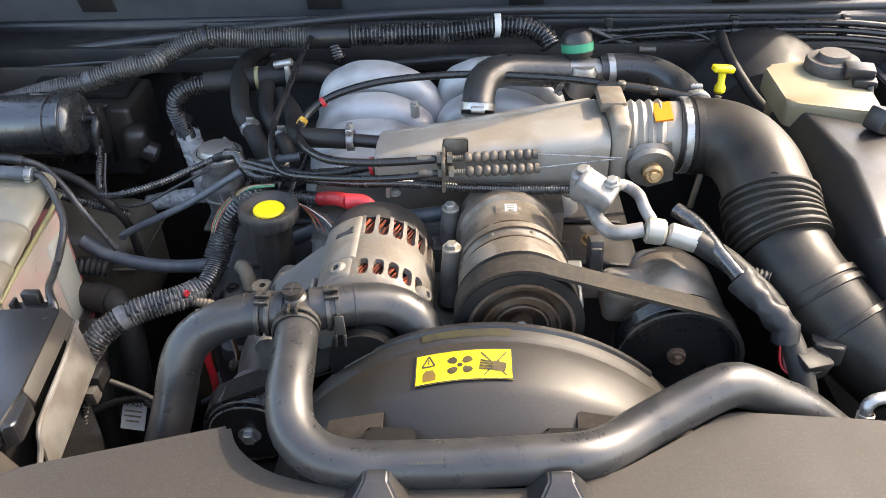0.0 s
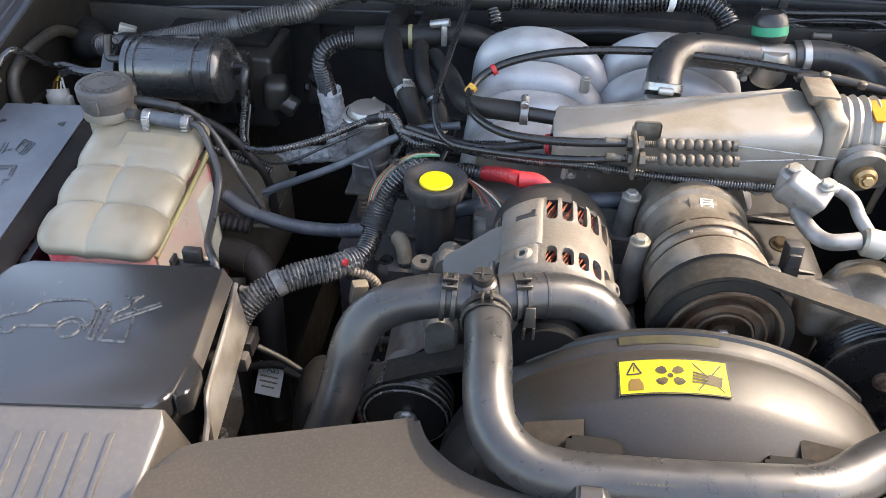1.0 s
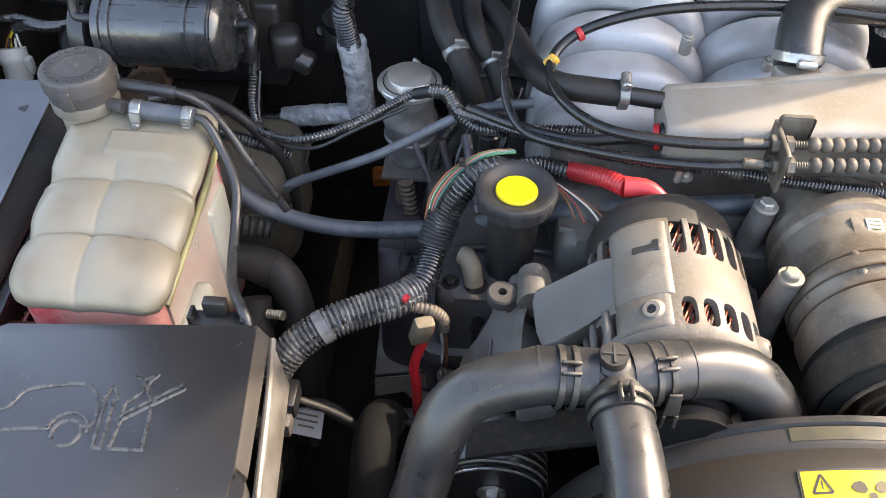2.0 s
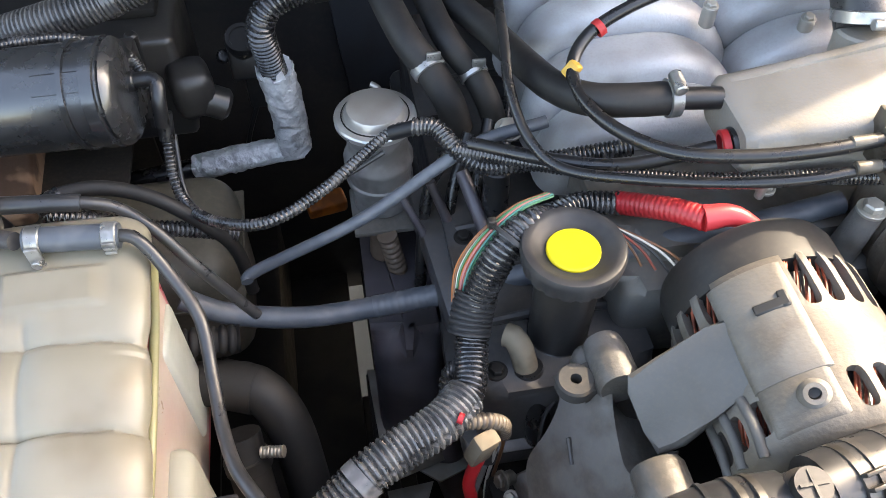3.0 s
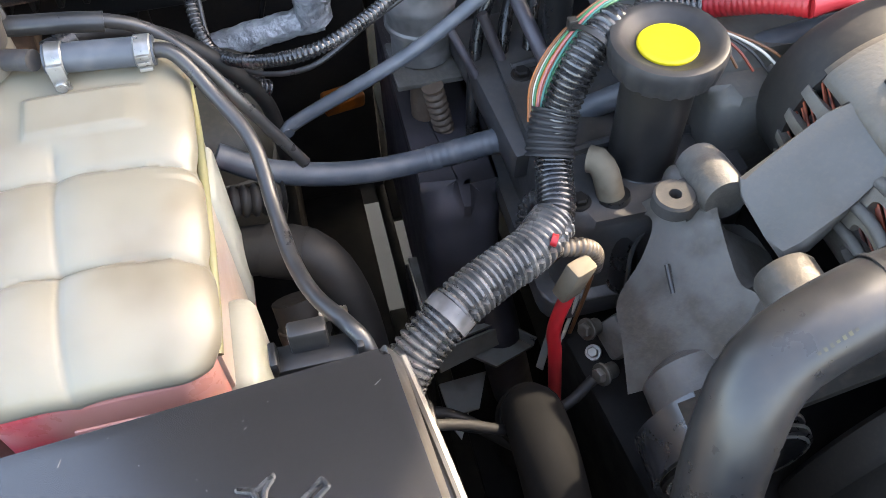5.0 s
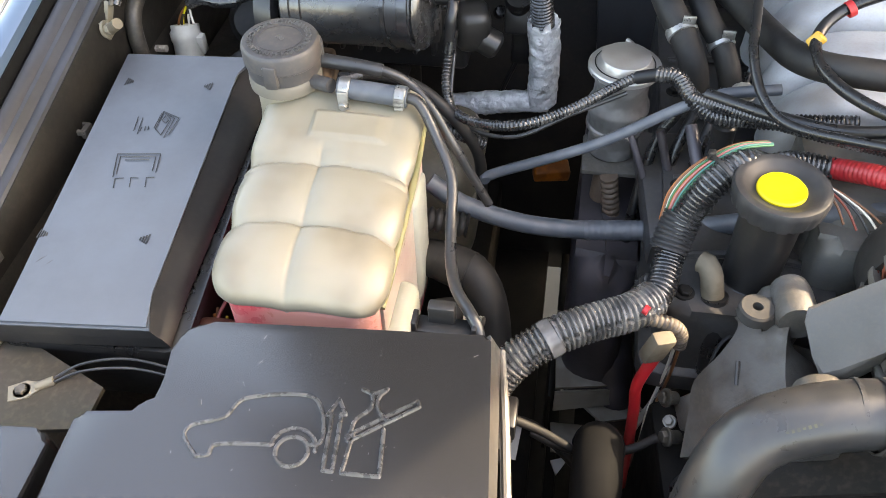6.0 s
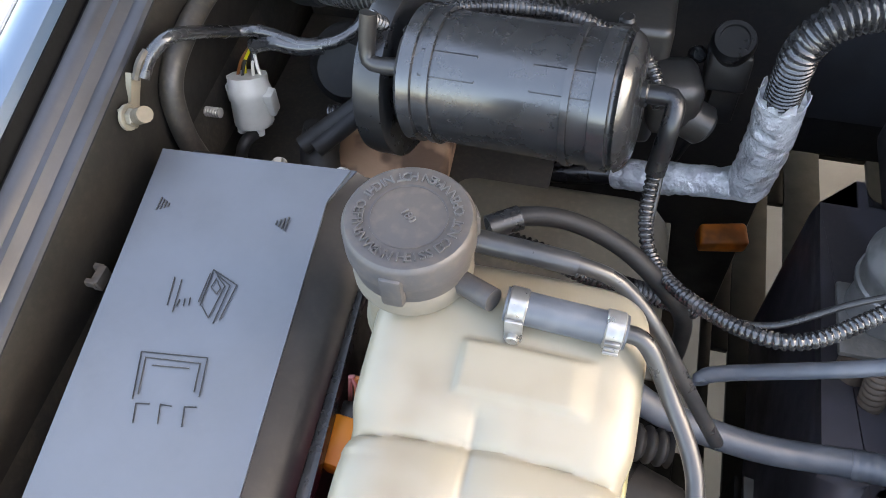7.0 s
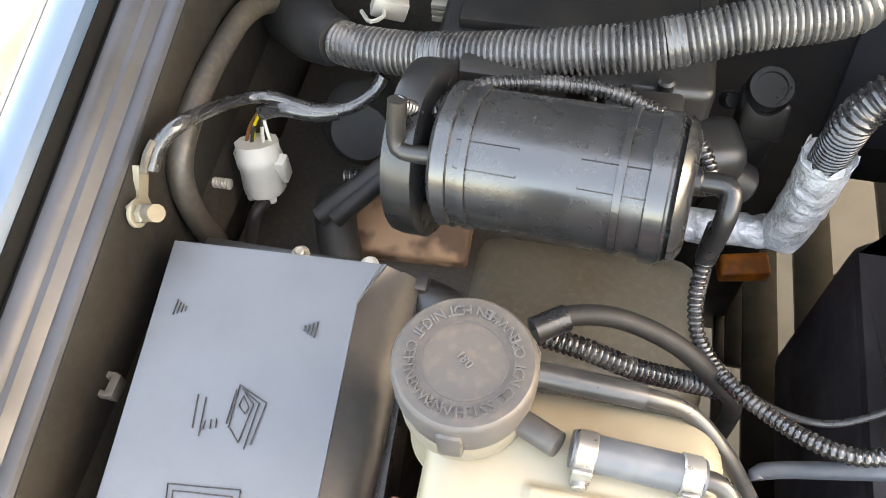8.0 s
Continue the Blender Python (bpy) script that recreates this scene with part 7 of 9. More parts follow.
def foil_pipe():
    t = thing("foil_wrapped_pipe", (-0.42, 1.18, 0.88), "air pipe elbow wrapped in torn silver foil tape", "pipe")
    top, el, end = Vector((-0.398, 1.166, 1.018)), Vector((-0.394, 1.182, 0.900)), Vector((-0.507, 1.200, 0.868))
    part("foil_upper", crumple(tube([top, top.lerp(el, 0.5) + Vector((0.002, 0, 0)), el], 0.0182, 24, step=0.003)), FOIL, t, "crumpled silver foil")
    part("foil_lower", crumple(tube([el + Vector((0.006, 0, 0)), el.lerp(end, 0.5), end], 0.0145, 24, step=0.003)), FOIL, t)
    rnd = random.Random(4)
    for k in range(9):
        a = (k + 0.6 * rnd.random()) / 9 * 2 * math.pi
        e = Vector((math.cos(a), math.sin(a), 0.0))
        f = Vector((-math.sin(a), math.cos(a), 0.0))
        p = top + e * 0.0172
        h = 0.004 + 0.006 * rnd.random()
        part("torn_edge", slab([p - f * 0.006 - Vector((0, 0, 0.004)), p + f * 0.006 - Vector((0, 0, 0.004)), p + f * 0.003 + e * 0.001 + Vector((0, 0, h)), p - f * 0.003 + e * 0.002 + Vector((0, 0, h * 0.7))], 0.0006, 0, way=e), FOIL, t)
    part("lower_pipe", tube([end, (-0.56, 1.192, 0.868), (-0.600, 1.194, 0.862), (-0.612, 1.196, 0.875), (-0.612, 1.198, 0.93)], 0.011, 14), SATIN, t, "thin black plastic pipe")
    up = [top - Vector((0, 0, 0.01)), (-0.402, 1.152, 1.055), (-0.402, 1.147, 1.080), (-0.392, 1.150, 1.097), (-0.372, 1.156, 1.106), (-0.345, 1.162, 1.109)]
    part("corrugated_hose", tube(up, 0.0135, 20, rib=0.0022, pitch=0.0048), CONDUIT, t, "black corrugated hose")
    j = thing("air_hose", (-0.28, 1.22, 1.08), "smooth black air hose with a yellow ring", "hose")
    part("hose", tube([(-0.352, 1.162, 1.109), (-0.30, 1.166, 1.112), (-0.262, 1.170, 1.114), (-0.20, 1.18, 1.118), (-0.155, 1.19, 1.10)], 0.0170, 20), DULL, j)
    part("yellow_ring", ring((-0.272, 1.169, 1.1135), (1, 0.08, 0.03), 0.0172, 0.006, 0.0006, 24), YELLOWISH, j, "yellow painted ring")
    part("clip", merge(disc((-0.243, 1.165, 1.136), (-0.215, 1.162, 1.142), 0.006, 0.001, 12), rbox((0.008, 0.01, 0.03), (-0.222, 1.155, 1.125), 0.002)), STEEL, j, "bright metal clip")


foil_pipe()


def air_valve():
    c = Vector((-0.312, 1.036, 0))
    t = thing("air_valve", (c.x, c.y, 0.94), "grey metal mushroom-shaped secondary air valve", "valve")
    part("dome", lathe([(0.028, 0), (0.0335, 0.12), (0.0355, 0.2), (0.0357, 0.42), (0.0345, 0.50), (0.0285, 0.52), (0.0270, 0.56), (0.0250, 0.86), (0.0240, 0.94), (0.022, 0.97), (0.002, 0.97)], (c.x, c.y, 1.050), (c.x, c.y, 1.069), 48), ZINCDULL, t, "domed pressed cap")
    # dark ring painted along the crease in place of its shade
    part("rim_groove", ring((c.x, c.y, 1.0597), (0, 0, 1), 0.0284, 0.0012, 0.0012, 48), DARK, t)
    part("stem", lathe([(0.026, 0), (0.026, 0.28), (0.0305, 0.32), (0.0305, 0.36), (0.029, 0.38), (0.0295, 0.52), (0.0312, 0.56), (0.0312, 0.62), (0.0275, 0.70), (0.0265, 0.86), (0.029, 0.96), (0.029, 1.0)], (c.x, c.y, 0.955), (c.x, c.y, 1.050), 40), PIPEALLOY, t)
    part("hose_stub", tube([(c.x + 0.010, c.y + 0.028, 1.056), (c.x + 0.006, c.y + 0.034, 1.060), (c.x + 0.001, c.y + 0.038, 1.061)], 0.0028, 10), ZINCDULL, t, "pale vacuum stub")
    part("mounting_plate", rbox((0.16, 0.06, 0.006), (c.x + 0.05, c.y - 0.01, 0.950), 0.002), BRACKETGREY, t)
    hose("air_pipe", "rusty brown pipe running down from the air valve", "pipe", [(c.x, c.y - 0.01, 0.95), (c.x - 0.004, c.y - 0.025, 0.90), (c.x + 0.004, c.y - 0.03, 0.84), (c.x + 0.012, c.y - 0.02, 0.76)], 0.013, BROWNPLASTIC)
    hose("lambda_lead", "brown ringed sensor boot beside the exhaust", "cable", [(-0.313, 0.992, 0.951), (-0.300, 0.985, 0.875), (-0.296, 0.98, 0.845)], 0.0095, BROWNPLASTIC, rib=0.002, pitch=0.007)


air_valve()


def centre_hoses():
    # heater hoses that rise to the bulkhead, with clips
    for pts, r, clip, way in (
        ([(-0.30, 1.37, 1.08), (-0.302, 1.28, 1.105), (-0.300, 1.18, 1.118), (-0.280, 1.081, 1.105), (-0.263, 1.055, 1.087), (-0.248, 1.039, 1.062), (-0.239, 1.039, 1.030)], 0.0135, (-0.263, 1.055, 1.087), (0.4, -0.8, -0.4)),
        ([(-0.262, 1.37, 1.07), (-0.262, 1.28, 1.095), (-0.258, 1.18, 1.108), (-0.244, 1.082, 1.098), (-0.223, 1.060, 1.073), (-0.211, 1.045, 1.050), (-0.203, 1.046, 1.020)], 0.0115, (-0.223, 1.060, 1.073), (0.35, -0.8, -0.45)),
    ):
        t = thing("heater_hose", (pts[2][0], pts[2][1], 1.0), "black rubber heater hose with a wire spring clip", "hose", "heater hoses")
        part("hose", tube(pts, r, 18), DULL, t)
        c = part("spring_clip", ring(clip, way, r, 0.010, 0.0016, 24), STEEL, t, "wire spring clip")
        part("clip_ear", rbox((0.012, 0.003, 0.008), Vector(clip) + Vector((0.004, -r * 0.5, r + 0.003)), 0.001), STEEL, c)
    # breather hose to the plenum
    t = thing("breather_hose", (-0.15, 0.95, 1.1), "black rubber breather hose clipped to the plenum", "hose")
    part("hose", tube([(-0.098, 0.934, 1.132), (-0.130, 0.934, 1.134), (-0.160, 0.945, 1.130), (-0.178, 0.975, 1.120), (-0.190, 1.02, 1.110), (-0.205, 1.08, 1.10), (-0.235, 1.14, 1.10)], 0.0125, 18), DULL, t)
    part("nipple", tube([(-0.105, 0.934, 1.132), (-0.064, 0.930, 1.130)], 0.0085, 14), PLASTIC, t)
    k = part("clip", ring((-0.101, 0.934, 1.132), (1, 0, 0), 0.0128, 0.010, 0.0018, 24), STEEL, t, "worm-drive clip")
    part("screw", disc((-0.101, 0.922, 1.147), (-0.101, 0.940, 1.150), 0.005, 0.001, 14), STEEL, k)
    t = thing("purge_pipe", (-0.15, 0.9, 1.09), "black purge pipe with a red sealing ring", "pipe")
    part("pipe", tube([(-0.245, 0.960, 1.085), (-0.19, 0.925, 1.092), (-0.14, 0.905, 1.098), (-0.076, 0.898, 1.112)], 0.0055, 14), SATIN, t)
    part("red_seal", ring((-0.070, 0.897, 1.113), (1, -0.1, 0.2), 0.0095, 0.006, 0.003, 24), RED, t, "red sealing ring")
    part("collar", ring((-0.064, 0.896, 1.114), (1, -0.1, 0.2), 0.008, 0.006, 0.006, 24), SATIN, t)
    # throttle and cruise cables
    s1, s2 = Vector((0.010, 0.850, 1.150)), Vector((0.012, 0.838, 1.138))
    up = [s1, (-0.030, 0.850, 1.147), (-0.075, 0.857, 1.142), (-0.120, 0.872, 1.138), (-0.150, 0.900, 1.136), (-0.166, 0.935, 1.135), (-0.168, 0.968, 1.140), (-0.152, 0.990, 1.152), (-0.120, 1.000, 1.166), (-0.07, 1.010, 1.176), (-0.01, 1.018, 1.180), (0.06, 1.024, 1.180), (0.13, 1.02, 1.178), (0.20, 1.01, 1.176), (0.27, 0.99, 1.172)]
    t = thing("throttle_cable", (0.0, 0.95, 1.12), "black throttle cable looping over the manifold with taped ends", "cable", "control cables")
    part("cable", tube(up, 0.0050, 14), SATIN, t)
    part("yellow_tape", rbox((0.010, 0.010, 0.013), up[6], 0.002, 2, (20, 30, 40)), OCHRE, t, "torn yellow tape flag")
    part("red_tape", ring(Vector(up[7]).lerp(Vector(up[8]), 0.3), (0.8, 0.3, 0.4), 0.0064, 0.006, 0.0006, 16), RED, t, "red tape band")
    low = [s2, (-0.035, 0.840, 1.131), (-0.085, 0.853, 1.122), (-0.140, 0.880, 1.108), (-0.185, 0.908, 1.098), (-0.205, 0.935, 1.105), (-0.212, 0.975, 1.120), (-0.208, 1.02, 1.134), (-0.200, 1.10, 1.15), (-0.19, 1.20, 1.165)]
    t2 = thing("cruise_cable", (-0.1, 0.9, 1.08), "thin black control cable bending up to the bulkhead", "cable", "control cables")
    part("cable", tube(low, 0.0042, 14), SATIN, t2)
    br = thing("cable_bracket", (0.02, 0.848, 1.10), "dusty steel cable bracket with adjusters and ribbed boots", "bracket")
    part("plate", merge(rbox((0.004, 0.05, 0.040), (0.020, 0.848, 1.140), 0.001), rbox((0.030, 0.004, 0.026), (0.034, 0.866, 1.156), 0.004, 3)), GRIMYZINC, br)
    for s, z in ((s1, 0), (s2, 1)):
        x0 = s.x - 0.022
        part("ferrule", disc((x0, s.y, s.z), (x0 + 0.018, s.y, s.z), 0.0048, 0.001, 16), GRIMYZINC, br)
        part("thread", tube([(x0 + 0.016, s.y, s.z), (x0 + 0.056, s.y + 0.002, s.z)], 0.0040, 14, rib=0.0008, pitch=0.0022), GRIMYZINC, br)
        for dx in (0.024, 0.036):
            part("nut", lathe([(0.0085, 0), (0.0085, 1)], (x0 + dx, s.y, s.z), (x0 + dx + 0.006, s.y, s.z), 6), GRIMYZINC, br)
        beads = [(0.0035, 0.0)]
        for k in range(8):
            beads += [(0.0042 + 0.0028 * math.sin(math.pi * j / 6) ** 0.8, (k + j / 6) / 8 * 0.92) for j in range(1, 6)] + [(0.0036, (k + 1) / 8 * 0.92)]
        beads += [(0.0060, 0.94), (0.0060, 1.0)]
        part("ribbed_boot", lathe(beads, (x0 + 0.056, s.y + 0.002, s.z + 0.0005), (x0 + 0.142, s.y + 0.006, s.z + 0.003), 20), BOOT, br, "beaded rubber boot")
        part("inner_wire", tube([(x0 + 0.14, s.y + 0.006, s.z + 0.003), (0.225, 0.832 + 0.01 * z, 1.160 - 0.006 * z)], 0.0009, 6), STEEL, br, "bare steel wire")
    hose("lower_loom", "thin corrugated loom under the throttle cables", "cable", [(-0.255, 0.962, 1.078), (-0.20, 0.93, 1.085), (-0.14, 0.90, 1.092), (-0.08, 0.873, 1.104), (-0.02, 0.858, 1.112), (0.04, 0.846, 1.114), (0.12, 0.836, 1.116), (0.18, 0.83, 1.120)], 0.0060, CONDUIT, rib=0.0011, pitch=0.0030)
    hose("valve_loom", "corrugated loom with taped elbow behind the filler", "cable", [(-0.285, 0.992, 1.080), (-0.268, 0.985, 1.082), (-0.255, 0.965, 1.076), (-0.238, 0.950, 1.070), (-0.215, 0.945, 1.072), (-0.17, 0.942, 1.075), (-0.12, 0.94, 1.08)], 0.0078, CONDUIT, rib=0.0014, pitch=0.0036)
    whole("bracket_bolt", bolt((-0.208, 0.985, 1.072), (0, -0.2, 1), 0.008), ZINC, "dull hexagon bolt on the manifold bracket", "bolt")


centre_hoses()


def idle_valve():
    t = thing("heater_valve", (0.2, 1.07, 1.11), "idle air hoses joined at a green-capped alloy valve", "valve")
    v = Vector((0.207, 1.075, 1.158))
    part("body", merge(lathe([(0.018, 0), (0.024, 0.2), (0.024, 0.8), (0.018, 1)], v + Vector((0, 0.004, -0.032)), v + Vector((0, -0.004, 0.016)), 28), disc(v - Vector((0.030, 0, -0.004)), v + Vector((0.030, 0, 0.004)), 0.016, 0.003, 24)), ZINCDULL, t, "bright cast valve body")
    top = v + Vector((-0.006, 0.012, 0.020))
    cap = part("cap", lathe([(0.020, 0), (0.0218, 0.2), (0.0218, 0.55), (0.0205, 0.8), (0.015, 1.0), (0.004, 1.0)], top, top + Vector((-0.004, 0.006, 0.034)), 36), PLASTIC, t, "black round cap")
    part("green_band", lathe([(0.0222, 0), (0.0222, 1)], top + Vector((-0.001, 0.001, 0.008)), top + Vector((-0.0022, 0.0032, 0.019)), 36, cap=False), GREEN, cap, "green band")
    a = [Vector((0.061, 0.969, 1.163)) - Vector((0, 0, 0.012)), Vector((0.062, 0.985, 1.162)), Vector((0.070, 1.015, 1.176)), Vector((0.095, 1.045, 1.176)), Vector((0.135, 1.062, 1.168)), v - Vector((0.024, 0, -0.002))]
    h = thing("idle_hose", (0.1, 1.03, 1.12), "black rubber idle air hose bent down to the plenum", "hose", "idle hoses")
    part("hose", tube(a, 0.0215, 22), RUBBER, h)
    part("stub", disc((0.061, 0.962, 1.118), (0.061, 0.966, 1.150), 0.0215, 0.002, 28), PLENUM, h)
    hose_clip(h, a[0] + Vector((0, 0.006, 0.006)), (0.05, 0.5, 1), 0.0218, screw=(0, -1, 0.3))
    hose_clip(h, v - Vector((0.032, 0, 0)), (1, 0.1, -0.1), 0.0218, screw=(0, -0.3, -1))
    b = [v + Vector((0.024, 0, 0.004)), v + Vector((0.060, 0.002, 0.006)), v + Vector((0.10, -0.006, 0.002)), v + Vector((0.128, -0.035, -0.006)), v + Vector((0.138, -0.08, -0.012)), v + Vector((0.140, -0.13, -0.02))]
    h2 = thing("idle_hose", (0.3, 1.03, 1.1), "black rubber idle air hose bent down to the air duct", "hose", "idle hoses")
    part("hose", tube(b, 0.0205, 22), RUBBER, h2)
    hose_clip(h2, v + Vector((0.038, 0, 0.004)), (1, 0.05, 0.05), 0.0208, screw=(0, -0.3, -1))
    hose_clip(h2, Vector(b[-2]), (0.05, -1, -0.15), 0.0208, screw=(0, 0.3, 1))
    l = thing("throttle_link", (0.28, 0.98, 1.16), "black linkage bar behind the throttle body", "linkage")
    part("bar", tube([(0.215, 0.99, 1.175), (0.255, 0.985, 1.178), (0.33, 0.965, 1.172)], 0.006, 10), PLASTIC, l)
    part("end", disc((0.245, 0.985, 1.175), (0.245, 0.985, 1.186), 0.006, 0.002, 16), GRIMYZINC, l)
    part("end", disc((0.285, 0.975, 1.172), (0.285, 0.975, 1.182), 0.0055, 0.002, 16), GRIMYZINC, l)


idle_valve()


def ac_pipes():
    t = thing("air_conditioning_pipes", (0.22, 0.76, 1.09), "bright aluminium refrigerant pipes bolted to the compressor", "pipe")
    m = Vector((0.196, 0.796, 1.152))
    part("manifold", merge(rbox((0.046, 0.030, 0.036), m - Vector((0.006, 0, 0.014)), 0.006, 3, (20, 25, -25)), disc(m + Vector((-0.020, 0.012, -0.03)), m + Vector((-0.020, 0.008, 0.006)), 0.012, 0.003, 20)), PIPEALLOY, t, "cast aluminium manifold block")
    part("manifold_bolt", bolt(m + Vector((-0.018, 0.010, 0.006)), (-0.2, -0.2, 1), 0.0075), ZINC, t)
    part("manifold_bolt", bolt(m + Vector((0.012, -0.006, 0.002)), (-0.2, -0.2, 1), 0.0065), ZINC, t)
    e = Vector((0.258, 0.746, 1.120))
    part("lower_pipe", tube([m + Vector((-0.012, -0.006, -0.012)), (0.187, 0.794, 1.122), (0.194, 0.768, 1.116), (0.208, 0.746, 1.116), e + Vector((-0.02, 0, 0))], 0.0085, 18), PIPEALLOY, t, "curved aluminium pipe")
    part("upper_pipe", tube([m + Vector((0.014, 0.0, -0.008)), (0.226, 0.809, 1.138), (0.240, 0.795, 1.134), (0.245, 0.778, 1.126), (0.251, 0.762, 1.120)], 0.0068, 16), PIPEALLOY, t)
    part("union", merge(disc(e - Vector((0.018, 0, 0)), e + Vector((0.004, -0.003, -0.002)), 0.0145, 0.003, 24), disc(e + Vector((0.006, -0.003, -0.002)), e + Vector((0.042, -0.012, -0.010)), 0.0125, 0.003, 24)), ZINC, t, "crimped union")
    hose("refrigerant_hose", "black refrigerant hose leading down past the air duct", "hose", [e + Vector((0.036, -0.010, -0.008)), e + Vector((0.075, -0.035, -0.025)), e + Vector((0.11, -0.08, -0.05)), e + Vector((0.13, -0.14, -0.10)), e + Vector((0.14, -0.18, -0.2))], 0.0125, DULL, seg=18)
    s = thing("pressure_switch", (0.19, 0.70, 1.0), "grey pressure switch plug beside the compressor", "connector")
    part("plug", rbox((0.017, 0.020, 0.040), (0.197, 0.786, 1.060), 0.003, 2, (-10, 0, 4)), DULLGREY, s)
    part("latch", rbox((0.012, 0.004, 0.016), Vector((0.196, 0.786, 1.066)) + Vector((0, -0.011, 0)), 0.001), DULLGREY, s)
    for k in range(2):
        part("wire", tube([Vector((0.196, 0.788, 1.040)) + Vector((0.010 * k, 0, 0)), Vector((0.201, 0.799, 1.010)) + Vector((0.008 * k, 0, 0))], 0.0018, 6), WIRES["white"], s)
    h = thing("taped_loom", (0.35, 0.66, 1.0), "wrinkled taped wiring loom with an open plug end", "wiring harness")
    lp = [(0.279, 0.779, 1.125), (0.300, 0.756, 1.118), (0.316, 0.717, 1.108), (0.331, 0.689, 1.098), (0.350, 0.665, 1.085), (0.368, 0.647, 1.070), (0.372, 0.638, 1.055)]
    part("loom", tube(lp[:4], 0.0085, 14, step=0.004), GLOSSTAPE, h, "taped loom")
    rb = tube(lp[3:], 0.0140, 20, step=0.004)
    for v in rb.verts:
        n = noise.noise(v.co * 90)
        v.co += Vector((n, n * 0.6, n)) * 0.0035
    part("bag", rb, TAPE, h, "wrinkled wrapped end")
    for k, n in enumerate(("red", "pink", "white", "brown")):
        part("wire", tube([Vector(lp[-1]) + Vector((-0.006 + 0.004 * k, 0, 0)), Vector(lp[-1]) + Vector((-0.004 + 0.004 * k, -0.012, -0.022)), Vector(lp[-1]) + Vector((0.008 + 0.003 * k, -0.024, -0.028))], 0.0015, 6), WIRES[n], h)
    part("plug", merge(rbox((0.034, 0.026, 0.026), (0.398, 0.628, 1.034), 0.004, 2, (12, 10, 24)), rbox((0.026, 0.020, 0.008), (0.392, 0.618, 1.047), 0.002, 2, (12, 10, 24))), DULL, h, "black plug")
    flange = part("plug_flange", prism(rounded([(0.400, 0.636), (0.430, 0.628), (0.438, 0.650), (0.424, 0.672), (0.406, 0.664)], 0.008), 1.030, 1.052, 0.003, 2), DULL, h, "black sensor flange on the duct")
    part("flange_screw", merge(disc((0.4235, 0.655, 1.050), (0.4235, 0.655, 1.0555), 0.0062, 0.001, 16), disc((0.4235, 0.655, 1.055), (0.4235, 0.655, 1.0575), 0.0035, 0.0006, 12)), SATIN, flange)
    # black plate laid on the plug for the shade of its open end
    part("socket_mouth", rbox((0.022, 0.004, 0.016), (0.3925, 0.6135, 1.030), 0.001, 1, (12, 10, 24)), INKSHADE, h)
    hose("small_hose_stub", "ribbed black hose stub on the air duct", "hose", [(0.351, 0.703, 1.090), (0.365, 0.695, 1.090)], 0.0095, DULL, rib=0.0015, pitch=0.005)


ac_pipes()


